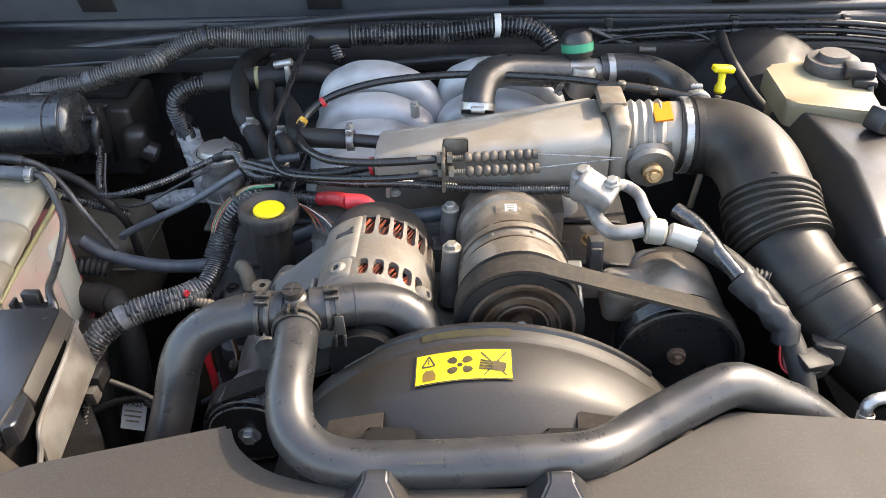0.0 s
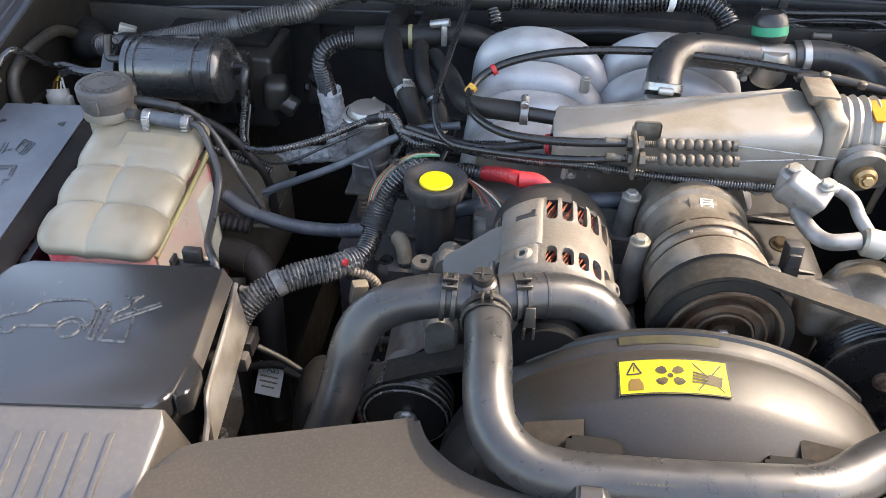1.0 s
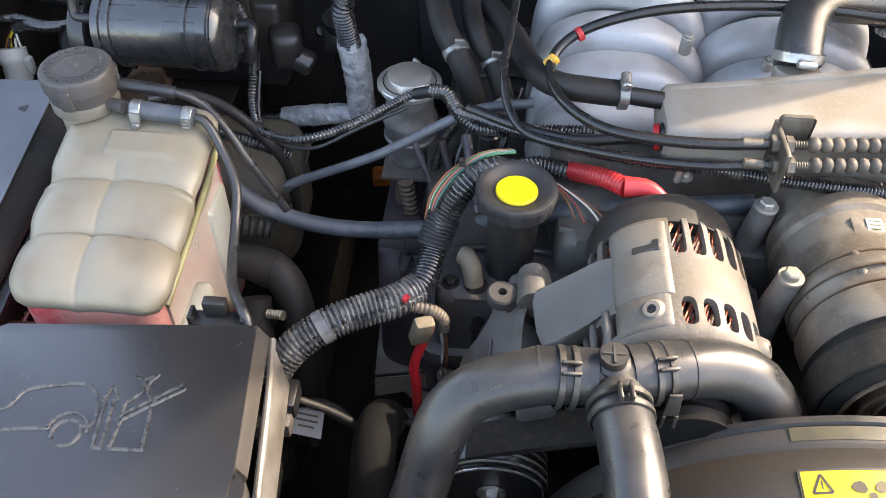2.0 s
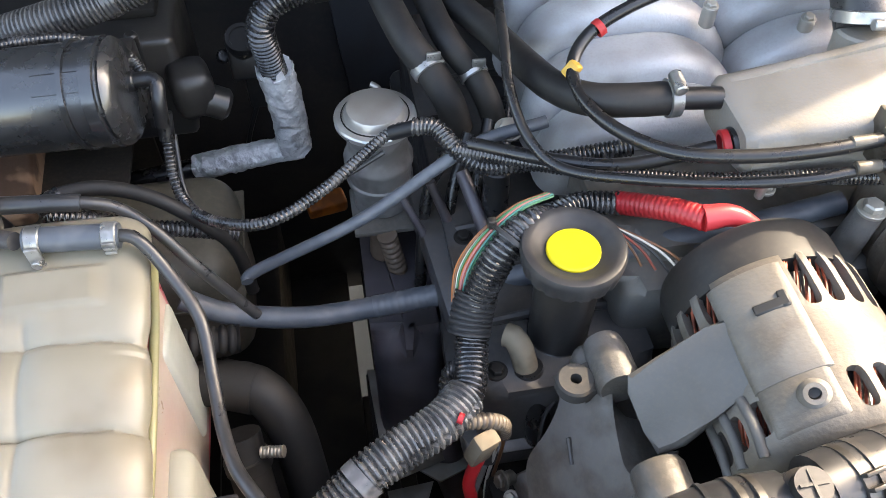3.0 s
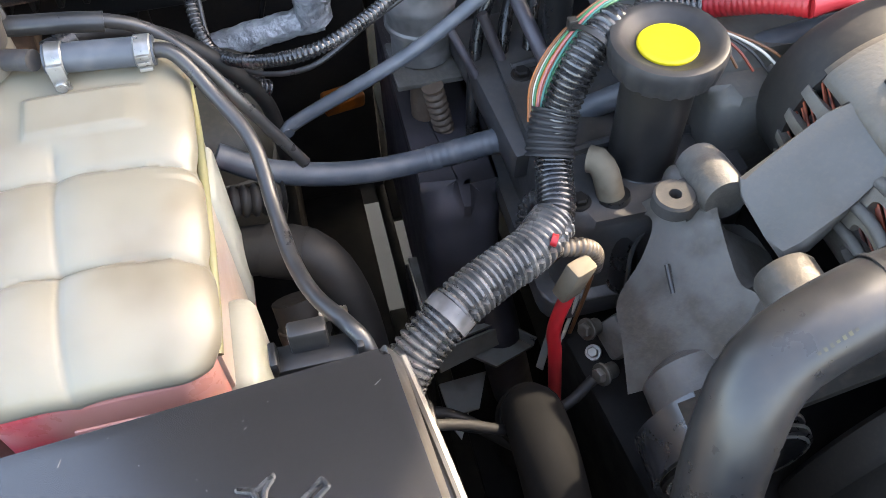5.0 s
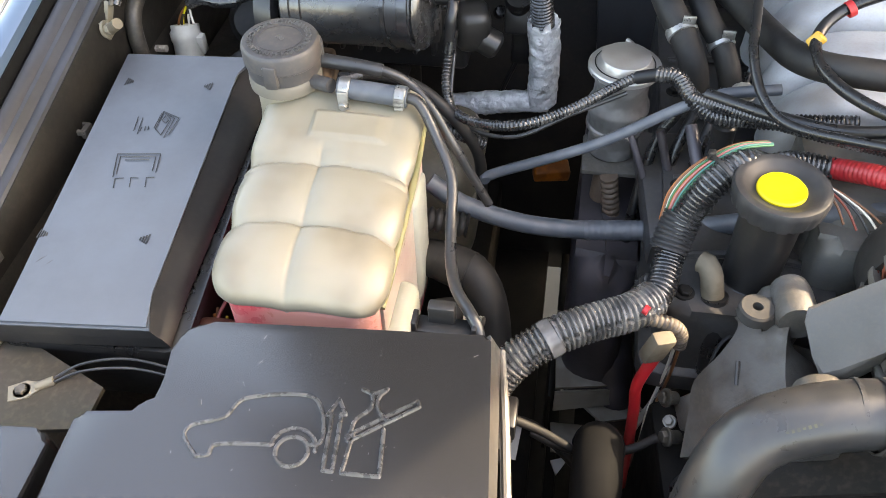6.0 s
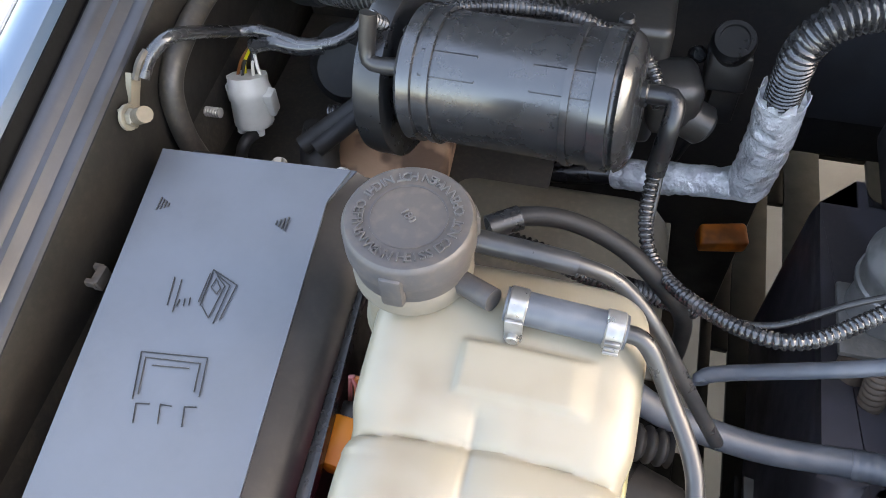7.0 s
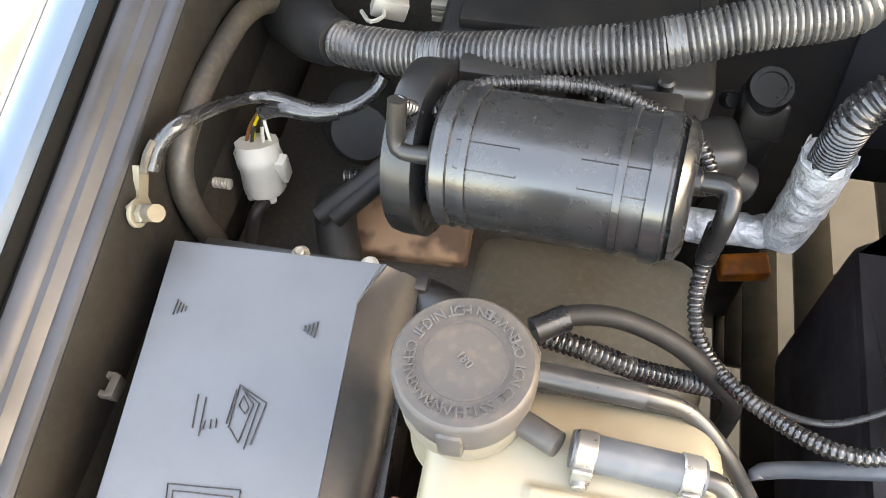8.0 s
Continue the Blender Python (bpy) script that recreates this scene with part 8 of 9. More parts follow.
def right_side():
    t = thing("brake_reservoir", (0.54, 1.08, 1.02), "cream translucent brake fluid reservoir with black cap", "reservoir")
    out = [(0.469, 1.117), (0.605, 1.147), (0.577, 0.959), (0.465, 0.994)]
    part("body", merge(prism(rounded(out, 0.012), 1.116, 1.150, 0.007, 3, top_scale=0.98), prism(rounded([(0.478, 1.107), (0.595, 1.135), (0.575, 1.030), (0.476, 1.050)], 0.012), 1.04, 1.120, 0.005, 2)), RESERVOIR, t, "cream plastic body")
    c = Vector((0.556, 1.096, 1.162))
    cap = part("cap", lathe([(0.034, 0), (0.036, 0.15), (0.036, 0.6), (0.034, 0.7), (0.022, 0.72), (0.020, 1.0), (0.006, 1.0)], (c.x, c.y, 1.148), (c.x, c.y, 1.176), 40), DULLGREY, t, "round black cap")
    part("plug", merge(rbox((0.038, 0.030, 0.016), (c.x + 0.020, c.y - 0.040, 1.166), 0.003, 2, (0, 0, -15)), rbox((0.030, 0.02, 0.012), (c.x + 0.024, c.y - 0.055, 1.156), 0.003, 2, (0, 0, -15))), PLASTIC, cap, "black level sensor plug")
    part("plug_wire", tube([(c.x + 0.028, c.y - 0.066, 1.155), (c.x + 0.030, c.y - 0.074, 1.13), (c.x + 0.028, c.y - 0.074, 1.09)], 0.004, 10), RUBBER, cap)
    s = thing("brake_servo", (0.52, 1.22, 0.95), "round black brake servo on the bulkhead", "brake servo")
    part("shell", lathe([(0.10, 0), (0.125, 0.15), (0.130, 0.5), (0.128, 0.6), (0.09, 0.95), (0.05, 1.0)], (0.535, 1.38, 0.995), (0.535, 1.23, 0.995), 48), BODY, s)
    d = thing("dipstick", (0.393, 1.05, 1.08), "yellow T-shaped dipstick handle in a thin tube", "dipstick")
    p = Vector((0.393, 1.053, 1.169))
    part("handle", merge(rbox((0.030, 0.014, 0.009), p + Vector((0, 0, 0.003)), 0.003, 3, (0, 8, 10)), lathe([(0.0055, 0), (0.0045, 0.5), (0.0075, 0.7), (0.0075, 0.9), (0.005, 1)], p, p + Vector((-0.002, -0.006, -0.030)), 20)), YELLOW, d, "yellow plastic handle")
    part("tube", tube([p + Vector((-0.002, -0.006, -0.034)), p + Vector((-0.006, -0.02, -0.10)), p + Vector((-0.02, -0.03, -0.2))], 0.0045, 10), ZINC, d)
    hose("clutch_pipe", "black pipe bent down beside the dipstick", "pipe", [(0.453, 1.310, 1.107), (0.461, 1.305, 1.122), (0.463, 1.250, 1.108), (0.485, 1.180, 1.077), (0.504, 1.120, 1.063)], 0.008, DULL)
    a = thing("air_filter_box", (0.56, 0.85, 0.95), "satin black air filter housing with faceted lid", "air filter")
    rim = [(0.468, 1.050, 1.110), (0.560, 1.000, 1.110), (0.620, 0.960, 1.108), (0.650, 0.700, 1.098), (0.560, 0.600, 1.075), (0.482, 0.660, 1.080), (0.470, 0.738, 1.108), (0.461, 0.827, 1.110), (0.472, 0.916, 1.110)]
    crown = [(0.487, 0.990, 1.140), (0.545, 0.962, 1.138), (0.585, 0.930, 1.135), (0.602, 0.720, 1.122), (0.552, 0.645, 1.110), (0.492, 0.676, 1.114), (0.477, 0.712, 1.134), (0.488, 0.785, 1.139), (0.500, 0.860, 1.140)]
    lid = bmesh.new()
    rings = [[lid.verts.new((x, y, 0.96)) for x, y, z in rim], [lid.verts.new(q) for q in rim], [lid.verts.new(q) for q in crown]]
    for lo, hi in zip(rings, rings[1:]):
        for q in range(9):
            lid.faces.new((lo[q], lo[(q + 1) % 9], hi[(q + 1) % 9], hi[q]))
    middle = lid.verts.new((0.545, 0.83, 1.137))
    for q in range(9):
        lid.faces.new((rings[2][q], rings[2][(q + 1) % 9], middle))
    lid.faces.new(rings[0])
    bmesh.ops.bevel(lid, geom=[e for e in lid.edges if all(v in rings[2] for v in e.verts) or all(v in rings[1] for v in e.verts)], offset=0.006, segments=3, affect="EDGES", profile=0.5)
    part("lid", lid, FILTERBOX, a, "faceted satin black lid", sharp=25)
    hose("servo_loom", "bundled black wiring beside the brake reservoir", "cable", [(0.572, 0.944, 1.145), (0.590, 0.952, 1.150), (0.615, 0.970, 1.148), (0.680, 1.000, 1.140)], 0.010, TAPE)
    k = thing("loom_plug", (0.60, 0.98, 1.07), "black wiring plug beside the air filter", "connector")
    part("body", rbox((0.034, 0.028, 0.030), (0.563, 0.938, 1.152), 0.004, 2, (0, 20, 30)), PLASTIC, k)
    part("collar", disc((0.578, 0.922, 1.146), (0.588, 0.911, 1.146), 0.010, 0.002, 16), PLASTIC, k)
    g = thing("radiator_bleed_pipe", (0.47, 0.52, 1.0), "bright bent bleed pipe beside the radiator cover", "pipe")
    part("pipe", tube([(0.419, 0.546, 1.040), (0.417, 0.548, 1.055), (0.424, 0.551, 1.062), (0.442, 0.556, 1.062)], 0.006, 12), STEEL, g)
    part("clip", ring((0.418, 0.546, 1.045), (0, 0.2, 1), 0.0065, 0.008, 0.0015, 16), ZINC, g)


right_side()


# ---- left wing: plug, studs, wiring ----
def wing_fittings():
    t = thing("grey_plug", (-0.80, 1.10, 0.95), "pale grey multi-way plug hanging from taped wires", "connector")
    c = Vector((-0.803, 1.103, 1.0))
    part("shell", merge(lathe([(0.014, 0), (0.0165, 0.1), (0.0165, 0.55), (0.018, 0.6), (0.018, 0.75), (0.0165, 0.8), (0.0165, 1)], c + Vector((0.003, -0.010, -0.020)), c + Vector((-0.002, 0.008, 0.018)), 10), rbox((0.010, 0.012, 0.022), c + Vector((0.017, 0, 0)), 0.002), rbox((0.008, 0.010, 0.014), c + Vector((-0.016, 0.004, 0.004)), 0.002)), WHITE, t, "pale grey shell")
    for k in range(3):
        part("pin_sleeve", disc(c + Vector((-0.008 + 0.008 * k, -0.014, -0.026)), c + Vector((-0.008 + 0.008 * k, -0.010, -0.014)), 0.0038, 0.001, 10), WHITE, t)
    for k, n in enumerate(("white", "black", "yellow", "brown", "black", "white")):
        a = k * 1.05
        part("wire", tube([c + Vector((0.010 * math.cos(a), 0.008 + 0.004 * math.sin(a), 0.016)), c + Vector((0.006 * math.cos(a), 0.014, 0.028)), c + Vector((0.004, 0.020 + 0.002 * k, 0.040))], 0.0014, 6), WIRES[n], t)
    hose("taped_wing_loom", "wiring loom wrapped in glossy plastic tape along the wing", "wiring harness", [(-0.820, 1.017, 1.097), (-0.816, 1.029, 1.107), (-0.806, 1.048, 1.109), (-0.810, 1.113, 1.058), (-0.790, 1.125, 1.052), (-0.758, 1.125, 1.045), (-0.735, 1.131, 1.045), (-0.720, 1.143, 1.050), (-0.713, 1.151, 1.060)], 0.0048, GLOSSTAPE)
    hose("plug_loom", "taped wire bundle above the grey plug", "wiring harness", [c + Vector((0.004, 0.02, 0.038)), (-0.783, 1.123, 1.045), (-0.762, 1.124, 1.042), (-0.743, 1.129, 1.042)], 0.0068, GLOSSTAPE)
    e = thing("earth_terminal", (-0.83, 1.01, 1.04), "crimped earth terminal bolted to the wing", "terminal")
    part("lug", slab([(-0.825, 1.014, 1.103), (-0.825, 1.023, 1.093), (-0.825, 1.008, 1.080), (-0.825, 1.009, 1.070), (-0.825, 0.998, 1.068), (-0.825, 0.989, 1.081), (-0.825, 0.992, 1.091), (-0.825, 1.003, 1.087)], 0.004, 0.001, way=(1, 0, 0.1)), TERMINAL, e)
    part("bolt", bolt((-0.823, 0.993, 1.084), (1, 0, 0.2), 0.006), TERMINAL, e)
    part("sleeve", tube([(-0.822, 0.996, 1.081), (-0.806, 0.989, 1.094)], 0.0055, 12), BEIGE, e)
    part("bare_wire", tube([(-0.823, 1.014, 1.098), (-0.820, 1.020, 1.107), (-0.818, 1.029, 1.110)], 0.003, 8), GRIMYZINC, e)
    s = thing("wing_stud", (-0.835, 1.08, 1.0), "threaded stud with nut on the inner wing", "stud")
    part("nut", disc((-0.846, 1.078, 1.004), (-0.838, 1.078, 1.006), 0.010, 0.002, 20), ZINC, s)
    part("thread", tube([(-0.84, 1.078, 1.005), (-0.815, 1.076, 1.008)], 0.0042, 12, rib=0.0008, pitch=0.0024), ZINC, s)
    p = thing("pressed_rib", (-0.83, 1.1, 0.94), "pressed stiffening rib in the inner wing", "panel rib", kind="structure")
    part("rib", tube([(-0.812, 1.261, 1.023), (-0.817, 1.185, 1.079), (-0.820, 1.129, 1.088), (-0.821, 1.075, 1.084), (-0.821, 1.041, 1.068), (-0.819, 1.032, 1.030), (-0.816, 1.036, 0.990)], 0.0085, 14), INNER, p)
    hose("drain_hose", "dull black rubber hose behind the fuse box", "hose", [(-0.742, 1.097, 0.985), (-0.743, 1.082, 0.965), (-0.715, 1.02, 0.94)], 0.016, DULL)
    hose("hanging_lead", "black lead hanging from the grey plug", "cable", [c + Vector((0.004, -0.014, -0.024)), (-0.804, 1.075, 0.975), (-0.810, 1.064, 0.950)], 0.005, DULL)
    for k in range(2):
        hose("wing_cable", "thick black cable crossing behind the canister", "cable", [(-0.752 + 0.012 * k, 1.075, 0.985), (-0.715 + 0.008 * k, 1.105, 1.005), (-0.685, 1.13, 1.02)], 0.008, DULL, group="wing cables")
    hose("fender_conduit", "thin corrugated conduit behind the canister", "cable", [(-0.74, 1.11, 0.99), (-0.70, 1.115, 0.995), (-0.66, 1.12, 1.0)], 0.0065, CONDUIT, rib=0.0012, pitch=0.0042)
    g = thing("rubber_grommet", (-0.735, 1.14, 1.02), "large round rubber grommet in the inner wing", "grommet")
    part("disc", lathe([(0.034, 0), (0.033, 0.4), (0.026, 0.7), (0.022, 1.0), (0.005, 1)], (-0.735, 1.16, 1.0), (-0.732, 1.135, 1.014), 36), DULL, g)
    f = thing("fuse_box_loom", (-0.64, 0.72, 0.95), "cut wire ends and loom between fuse box and tank", "wiring harness")
    for k, (n, dz) in enumerate((("orange", 0), ("brown", 0.004), ("yellow", -0.012), ("pink", 0.008))):
        part("wire", tube([(-0.640 + 0.003 * k, 0.735 + 0.004 * k, 0.985 + dz), (-0.632, 0.725, 0.982 + dz), (-0.622, 0.716, 0.975)], 0.0016, 6), WIRES[n], f)
    part("sleeve", tube([(-0.626, 0.722, 0.978), (-0.612, 0.705, 0.972), (-0.59, 0.694, 0.965), (-0.56, 0.69, 0.955)], 0.0055, 12), SATIN, f)
    for k, n in enumerate(("pink", "orange", "green", "white")):
        part("wire", tube([(-0.645 + 0.004 * k, 0.868, 1.0), (-0.641 + 0.003 * k, 0.872, 1.03), (-0.636 + 0.002 * k, 0.866, 1.0)], 0.0016, 6), WIRES[n], f)
    q = thing("fuse_plug", (-0.632, 0.845, 0.96), "orange plug tucked between fuse box and coolant tank", "connector")
    part("shell", rbox((0.018, 0.030, 0.030), (-0.641, 0.840, 1.000), 0.003, 2, (8, 0, -6)), ORANGE, q)
    part("cap", rbox((0.014, 0.012, 0.018), Vector((-0.641, 0.840, 1.000)) + Vector((0.002, 0.018, 0.004)), 0.002, 2), PLASTIC, q)
    u = thing("battery_lead", (-0.64, 0.69, 0.96), "short brown sleeved lead behind the battery cover", "cable")
    part("sleeve", tube([(-0.663, 0.707, 0.985), (-0.649, 0.712, 0.988), (-0.633, 0.719, 0.985), (-0.612, 0.727, 0.970)], 0.011, 14), BROWNLEAD, u, "brown rubber sleeve")
    w = thing("loom_clip", (-0.62, 0.79, 0.98), "small white clip on the fuse box loom", "clip")
    part("hook", tube([(-0.667, 0.784, 1.000), (-0.668, 0.790, 1.005), (-0.663, 0.793, 1.005), (-0.661, 0.787, 1.000)], 0.0016, 8), WHITE, w)
    o = thing("orange_connector", (-0.36, 1.12, 0.8), "orange plastic connector low in the bay", "connector")
    part("body", crumple(rbox((0.054, 0.026, 0.024), (-0.374, 1.278, 0.699), 0.005, 3, (10, 0, 12)), 0.002, 60), ORANGEDULL, o)
    part("collar", disc((-0.335, 1.11, 0.80), (-0.30, 1.105, 0.80), 0.007, 0.001, 12), PLASTIC, o)
    w = thing("wing_stay_bracket", (-0.75, 0.63, 0.93), "dirty bracket with bolt and wire beside the battery", "bracket")
    q = Vector((-0.751, 0.631, 0.996))
    part("plate", slab([q + Vector(v) for v in ((-0.085, -0.010, 0), (-0.085, 0.060, 0), (-0.030, 0.050, 0), (0.060, 0.012, 0), (0.060, -0.024, 0), (0.0, -0.034, 0))], 0.006, 0.002), RUSTGREY, w, "grey-green painted metal")
    part("bolt", bolt(q + Vector((0.046, -0.016, 0)), (0, 0, 1), 0.0055), GRIMYZINC, w)
    for o, ang, lift in ((Vector((0, 0, 0.004)), 28, 0.0), (Vector((-0.046, 0.018, 0.006)), 75, 0.03)):
        e = thing("cable_lug", q + o, "crimped earth lug bolted to the grey bracket", "terminal", "earth lugs")
        d = Vector((math.cos(radians(ang)), math.sin(radians(ang)), 0))
        n = Vector((-d.y, d.x, 0))
        part("ring_tongue", slab([q + o + d * a + n * b for a, b in ((-0.010, -0.007), (-0.010, 0.007), (0.004, 0.008), (0.012, 0.004), (0.012, -0.004), (0.004, -0.008))], 0.003, 0.001), TERMINAL, e)
        part("bolt", bolt(q + o + Vector((0, 0, 0.002)), (0, 0, 1), 0.0048), GRIMYZINC, e)
        part("crimp", tube([q + o + d * 0.010 + Vector((0, 0, 0.002)), q + o + d * 0.024 + Vector((0, 0, 0.004))], 0.0036, 12), TERMINAL, e, "crimped barrel")
        for k in (-1, 1):
            s0 = q + o + d * 0.023 + n * 0.0016 * k + Vector((0, 0, 0.004))
            part("wire", tube([s0, s0 + d * 0.025 + n * 0.002 * k + Vector((0, 0, 0.006 + lift * 0.4)), s0 + d * 0.06 + n * (0.003 * k - 0.008) + Vector((0, 0, 0.004 + lift)), s0 + d * 0.10 + n * (0.002 * k - 0.03) + Vector((0, 0, -0.004 + lift))], 0.0012, 8), RUBBER, e)


wing_fittings()


def bulkhead_fittings():
    s = thing("bulkhead_sensor", (-0.43, 1.26, 0.94), "square black sensor with round cap on the bulkhead", "sensor")
    c = Vector((-0.432, 1.246, 0.994))
    part("body", rbox((0.036, 0.034, 0.034), c + Vector((0.001, -0.002, -0.020)), 0.004, 3, (-18, 0, 0)), PLASTIC, s)
    part("cap", lathe([(0.0175, 0), (0.0185, 0.15), (0.0185, 0.75), (0.0165, 1.0), (0.0125, 1.0), (0.012, 0.88), (0.003, 0.88)], c + Vector((0, 0.002, -0.004)), c + Vector((0, -0.006, 0.013)), 32), SATIN, s)
    part("ear", disc(c + Vector((-0.026, 0.010, -0.022)), c + Vector((-0.023, 0.002, -0.014)), 0.0075, 0.002, 16), SATIN, s)
    part("stem", merge(rbox((0.026, 0.022, 0.05), c + Vector((0.006, 0.004, -0.060)), 0.005, 2), tube([c + Vector((0.002, 0, -0.08)), c + Vector((-0.014, -0.004, -0.12)), c + Vector((-0.022, -0.004, -0.15))], 0.003, 8)), PLASTIC, s)
    h = thing("heater_box", (-0.60, 1.27, 0.9), "ribbed black housing behind the canister", "housing")
    part("box", rbox((0.20, 0.12, 0.12), (-0.585, 1.225, 1.005), 0.008, 3), PLASTIC, h)
    for k in range(7):
        part("rib", rbox((0.006, 0.02, 0.09), (-0.655 + 0.022 * k, 1.158, 1.02), 0.0015, 1), PLASTIC, h)
    # near-black plate stands in for the shade of an open recess
    part("cover", rbox((0.17, 0.075, 0.012), (-0.585, 1.240, 1.068), 0.004, 2), DARK, h)
    for x in (-0.655, -0.52):
        part("post", disc((x, 1.17, 1.03), (x, 1.165, 1.075), 0.006, 0.002, 14), PLASTIC, h)
    v = thing("blower_vent", (-0.55, 1.33, 1.03), "recessed rectangular frame in the bulkhead", "panel", kind="structure")
    part("frame", merge(rbox((0.20, 0.01, 0.012), (-0.56, 1.345, 1.085), 0.003), rbox((0.012, 0.01, 0.09), (-0.66, 1.345, 1.04), 0.003), rbox((0.012, 0.01, 0.09), (-0.46, 1.345, 1.04), 0.003)), PLASTIC, v)
    for x, z in ((-0.475, 1.03), (-0.365, 1.035)):
        part("slot", rbox((0.05, 0.004, 0.003), (x, 1.384, z), 0.001), PLASTIC, v)
    part("insulation", slab([(-0.322, 1.381, 0.80), (-0.345, 1.381, 1.04), (-0.19, 1.381, 1.04), (-0.19, 1.381, 0.80)], 0.008, 0.003, way=(0, -1, 0)), PAINTIN, v, "grey insulation pad")
    for x, z in ((-0.39, 1.07), (-0.36, 1.0)):
        part("plug", disc((x, 1.386, z), (x, 1.376, z), 0.012, 0.003, 20), DULL, v)
    m = thing("solenoid_block", (-0.455, 1.12, 1.0), "black solenoid block beside the canister outlet", "solenoid")
    part("body", rbox((0.040, 0.045, 0.05), (-0.478, 1.155, 1.015), 0.012, 3, (0, 0, 15)), PLASTIC, m)
    part("coil", disc((-0.470, 1.150, 1.005), (-0.447, 1.150, 0.992), 0.016, 0.004, 24), PLASTIC, m)
    w = thing("wire_clip", (-0.66, 1.2, 1.05), "tangled wire and metal clip above the conduit", "clip")
    part("clip", merge(rbox((0.026, 0.012, 0.016), (-0.719, 1.200, 1.080), 0.002, 2, (0, 20, 15)), tube([(-0.739, 1.195, 1.077), (-0.728, 1.180, 1.082), (-0.720, 1.190, 1.081), (-0.729, 1.200, 1.082)], 0.0016, 6)), ZINC, w)
    k = thing("grey_clip", (-0.60, 1.25, 1.07), "ribbed grey metal clip on the bulkhead edge", "clip")
    part("body", merge(*[rbox((0.014, 0.008, 0.005), Vector((-0.691, 1.240, 1.052)) + Vector((0, 0, -0.006 * j)), 0.001) for j in range(3)]), ZINC, k)


bulkhead_fittings()


# ---- depths of the bay ----
def depths():
    t = thing("undertray", (-0.2, 0.9, 0.38), "dark sheets added low in the bay to stand for its shade", "undertray")
    # invented dark sheets, with gaps, stand for the shade low in the bay
    for x0, x1, y0, y1 in (
        (-0.80, -0.362, 0.25, 2.4), (-0.362, -0.338, 0.25, 1.14), (-0.362, -0.338, 1.42, 2.4), (-0.338, -0.322, 0.25, 2.4), (-0.322, -0.298, 0.25, 1.06), (-0.322, -0.298, 1.31, 2.4), (-0.298, -0.247, 0.25, 2.4),
        (-0.247, -0.222, 0.25, 1.27), (-0.247, -0.222, 1.60, 2.4), (-0.222, -0.165, 0.25, 2.4), (-0.165, -0.09, 0.25, 1.49),
        (-0.165, -0.09, 1.72, 2.4), (-0.09, 0.80, 0.25, 2.4),
    ):
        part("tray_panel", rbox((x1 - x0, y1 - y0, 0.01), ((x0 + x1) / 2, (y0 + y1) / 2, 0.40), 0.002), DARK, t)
    e = thing("exhaust_shield", (-0.29, 0.96, 0.6), "dark heat-stained exhaust manifold shield", "heat shield")
    part("shield", prism(rounded([(-0.340, 0.90), (-0.275, 0.89), (-0.268, 1.20), (-0.335, 1.20)], 0.03), 0.68, 0.905, 0.031, 6), SHIELD, e)
    part("downpipe", tube([(-0.290, 0.99, 0.88), (-0.292, 0.95, 0.80), (-0.275, 0.91, 0.70), (-0.25, 0.90, 0.55)], 0.024, 20), SHIELD, e)
    b = thing("steering_box", (-0.36, 0.85, 0.55), "folded grey steel brackets round the steering box", "bracket")
    part("plate", slab([(-0.348, 0.990, 0.722), (-0.284, 0.984, 0.716), (-0.277, 0.893, 0.716), (-0.343, 0.876, 0.722)], 0.004, 0.001), CARD, b, "flat grey steel plate")
    part("plate_flange", slab([(-0.343, 0.876, 0.720), (-0.277, 0.893, 0.714), (-0.276, 0.888, 0.69), (-0.343, 0.870, 0.69)], 0.003, 0.001), CARD, b)
    part("folded_plate", slab([(-0.330, 0.900, 0.684), (-0.272, 0.911, 0.676), (-0.242, 0.880, 0.676), (-0.286, 0.862, 0.684)], 0.004, 0.001), CARD, b)
    part("folded_edge", slab([(-0.272, 0.9115, 0.679), (-0.2415, 0.880, 0.679), (-0.2385, 0.8815, 0.692), (-0.269, 0.913, 0.692)], 0.002, 0.0005), ZINCDULL, b, "bright folded edge")
    part("lower_plate", slab([(-0.343, 0.879, 0.642), (-0.290, 0.885, 0.636), (-0.308, 0.845, 0.636), (-0.340, 0.840, 0.642)], 0.004, 0.001), CARD, b)
    part("corner_tab", slab([(-0.338, 0.850, 0.602), (-0.314, 0.862, 0.598), (-0.330, 0.832, 0.600)], 0.003, 0.001), LABELWHITE, b, "pale corner tab")
    part("rear_web", slab([(-0.350, 1.000, 0.70), (-0.350, 0.88, 0.70), (-0.350, 0.88, 0.58), (-0.350, 1.0, 0.58)], 0.004, 0.001, way=(-1, 0, 0)), DARK, b)
    part("strap", slab([(-0.262, 0.82, 0.75), (-0.235, 0.86, 0.77), (-0.23, 0.857, 0.77), (-0.257, 0.815, 0.75)], 0.004, 0.001), CARD, b)
    run = [(-0.300, 0.745, 0.76), (-0.304, 0.735, 0.84), (-0.308, 0.712, 0.890), (-0.310, 0.676, 0.900), (-0.308, 0.636, 0.872), (-0.302, 0.60, 0.82), (-0.29, 0.56, 0.72)]
    ho = thing("bottom_hose", Vector(run[len(run) // 2]) - Vector((0, 0, 0.01)), "thick black lower radiator hose with scuffed bend", "hose")
    part("hose", tube(run, 0.0215, seg=20), SEAL, ho, sharp=60)
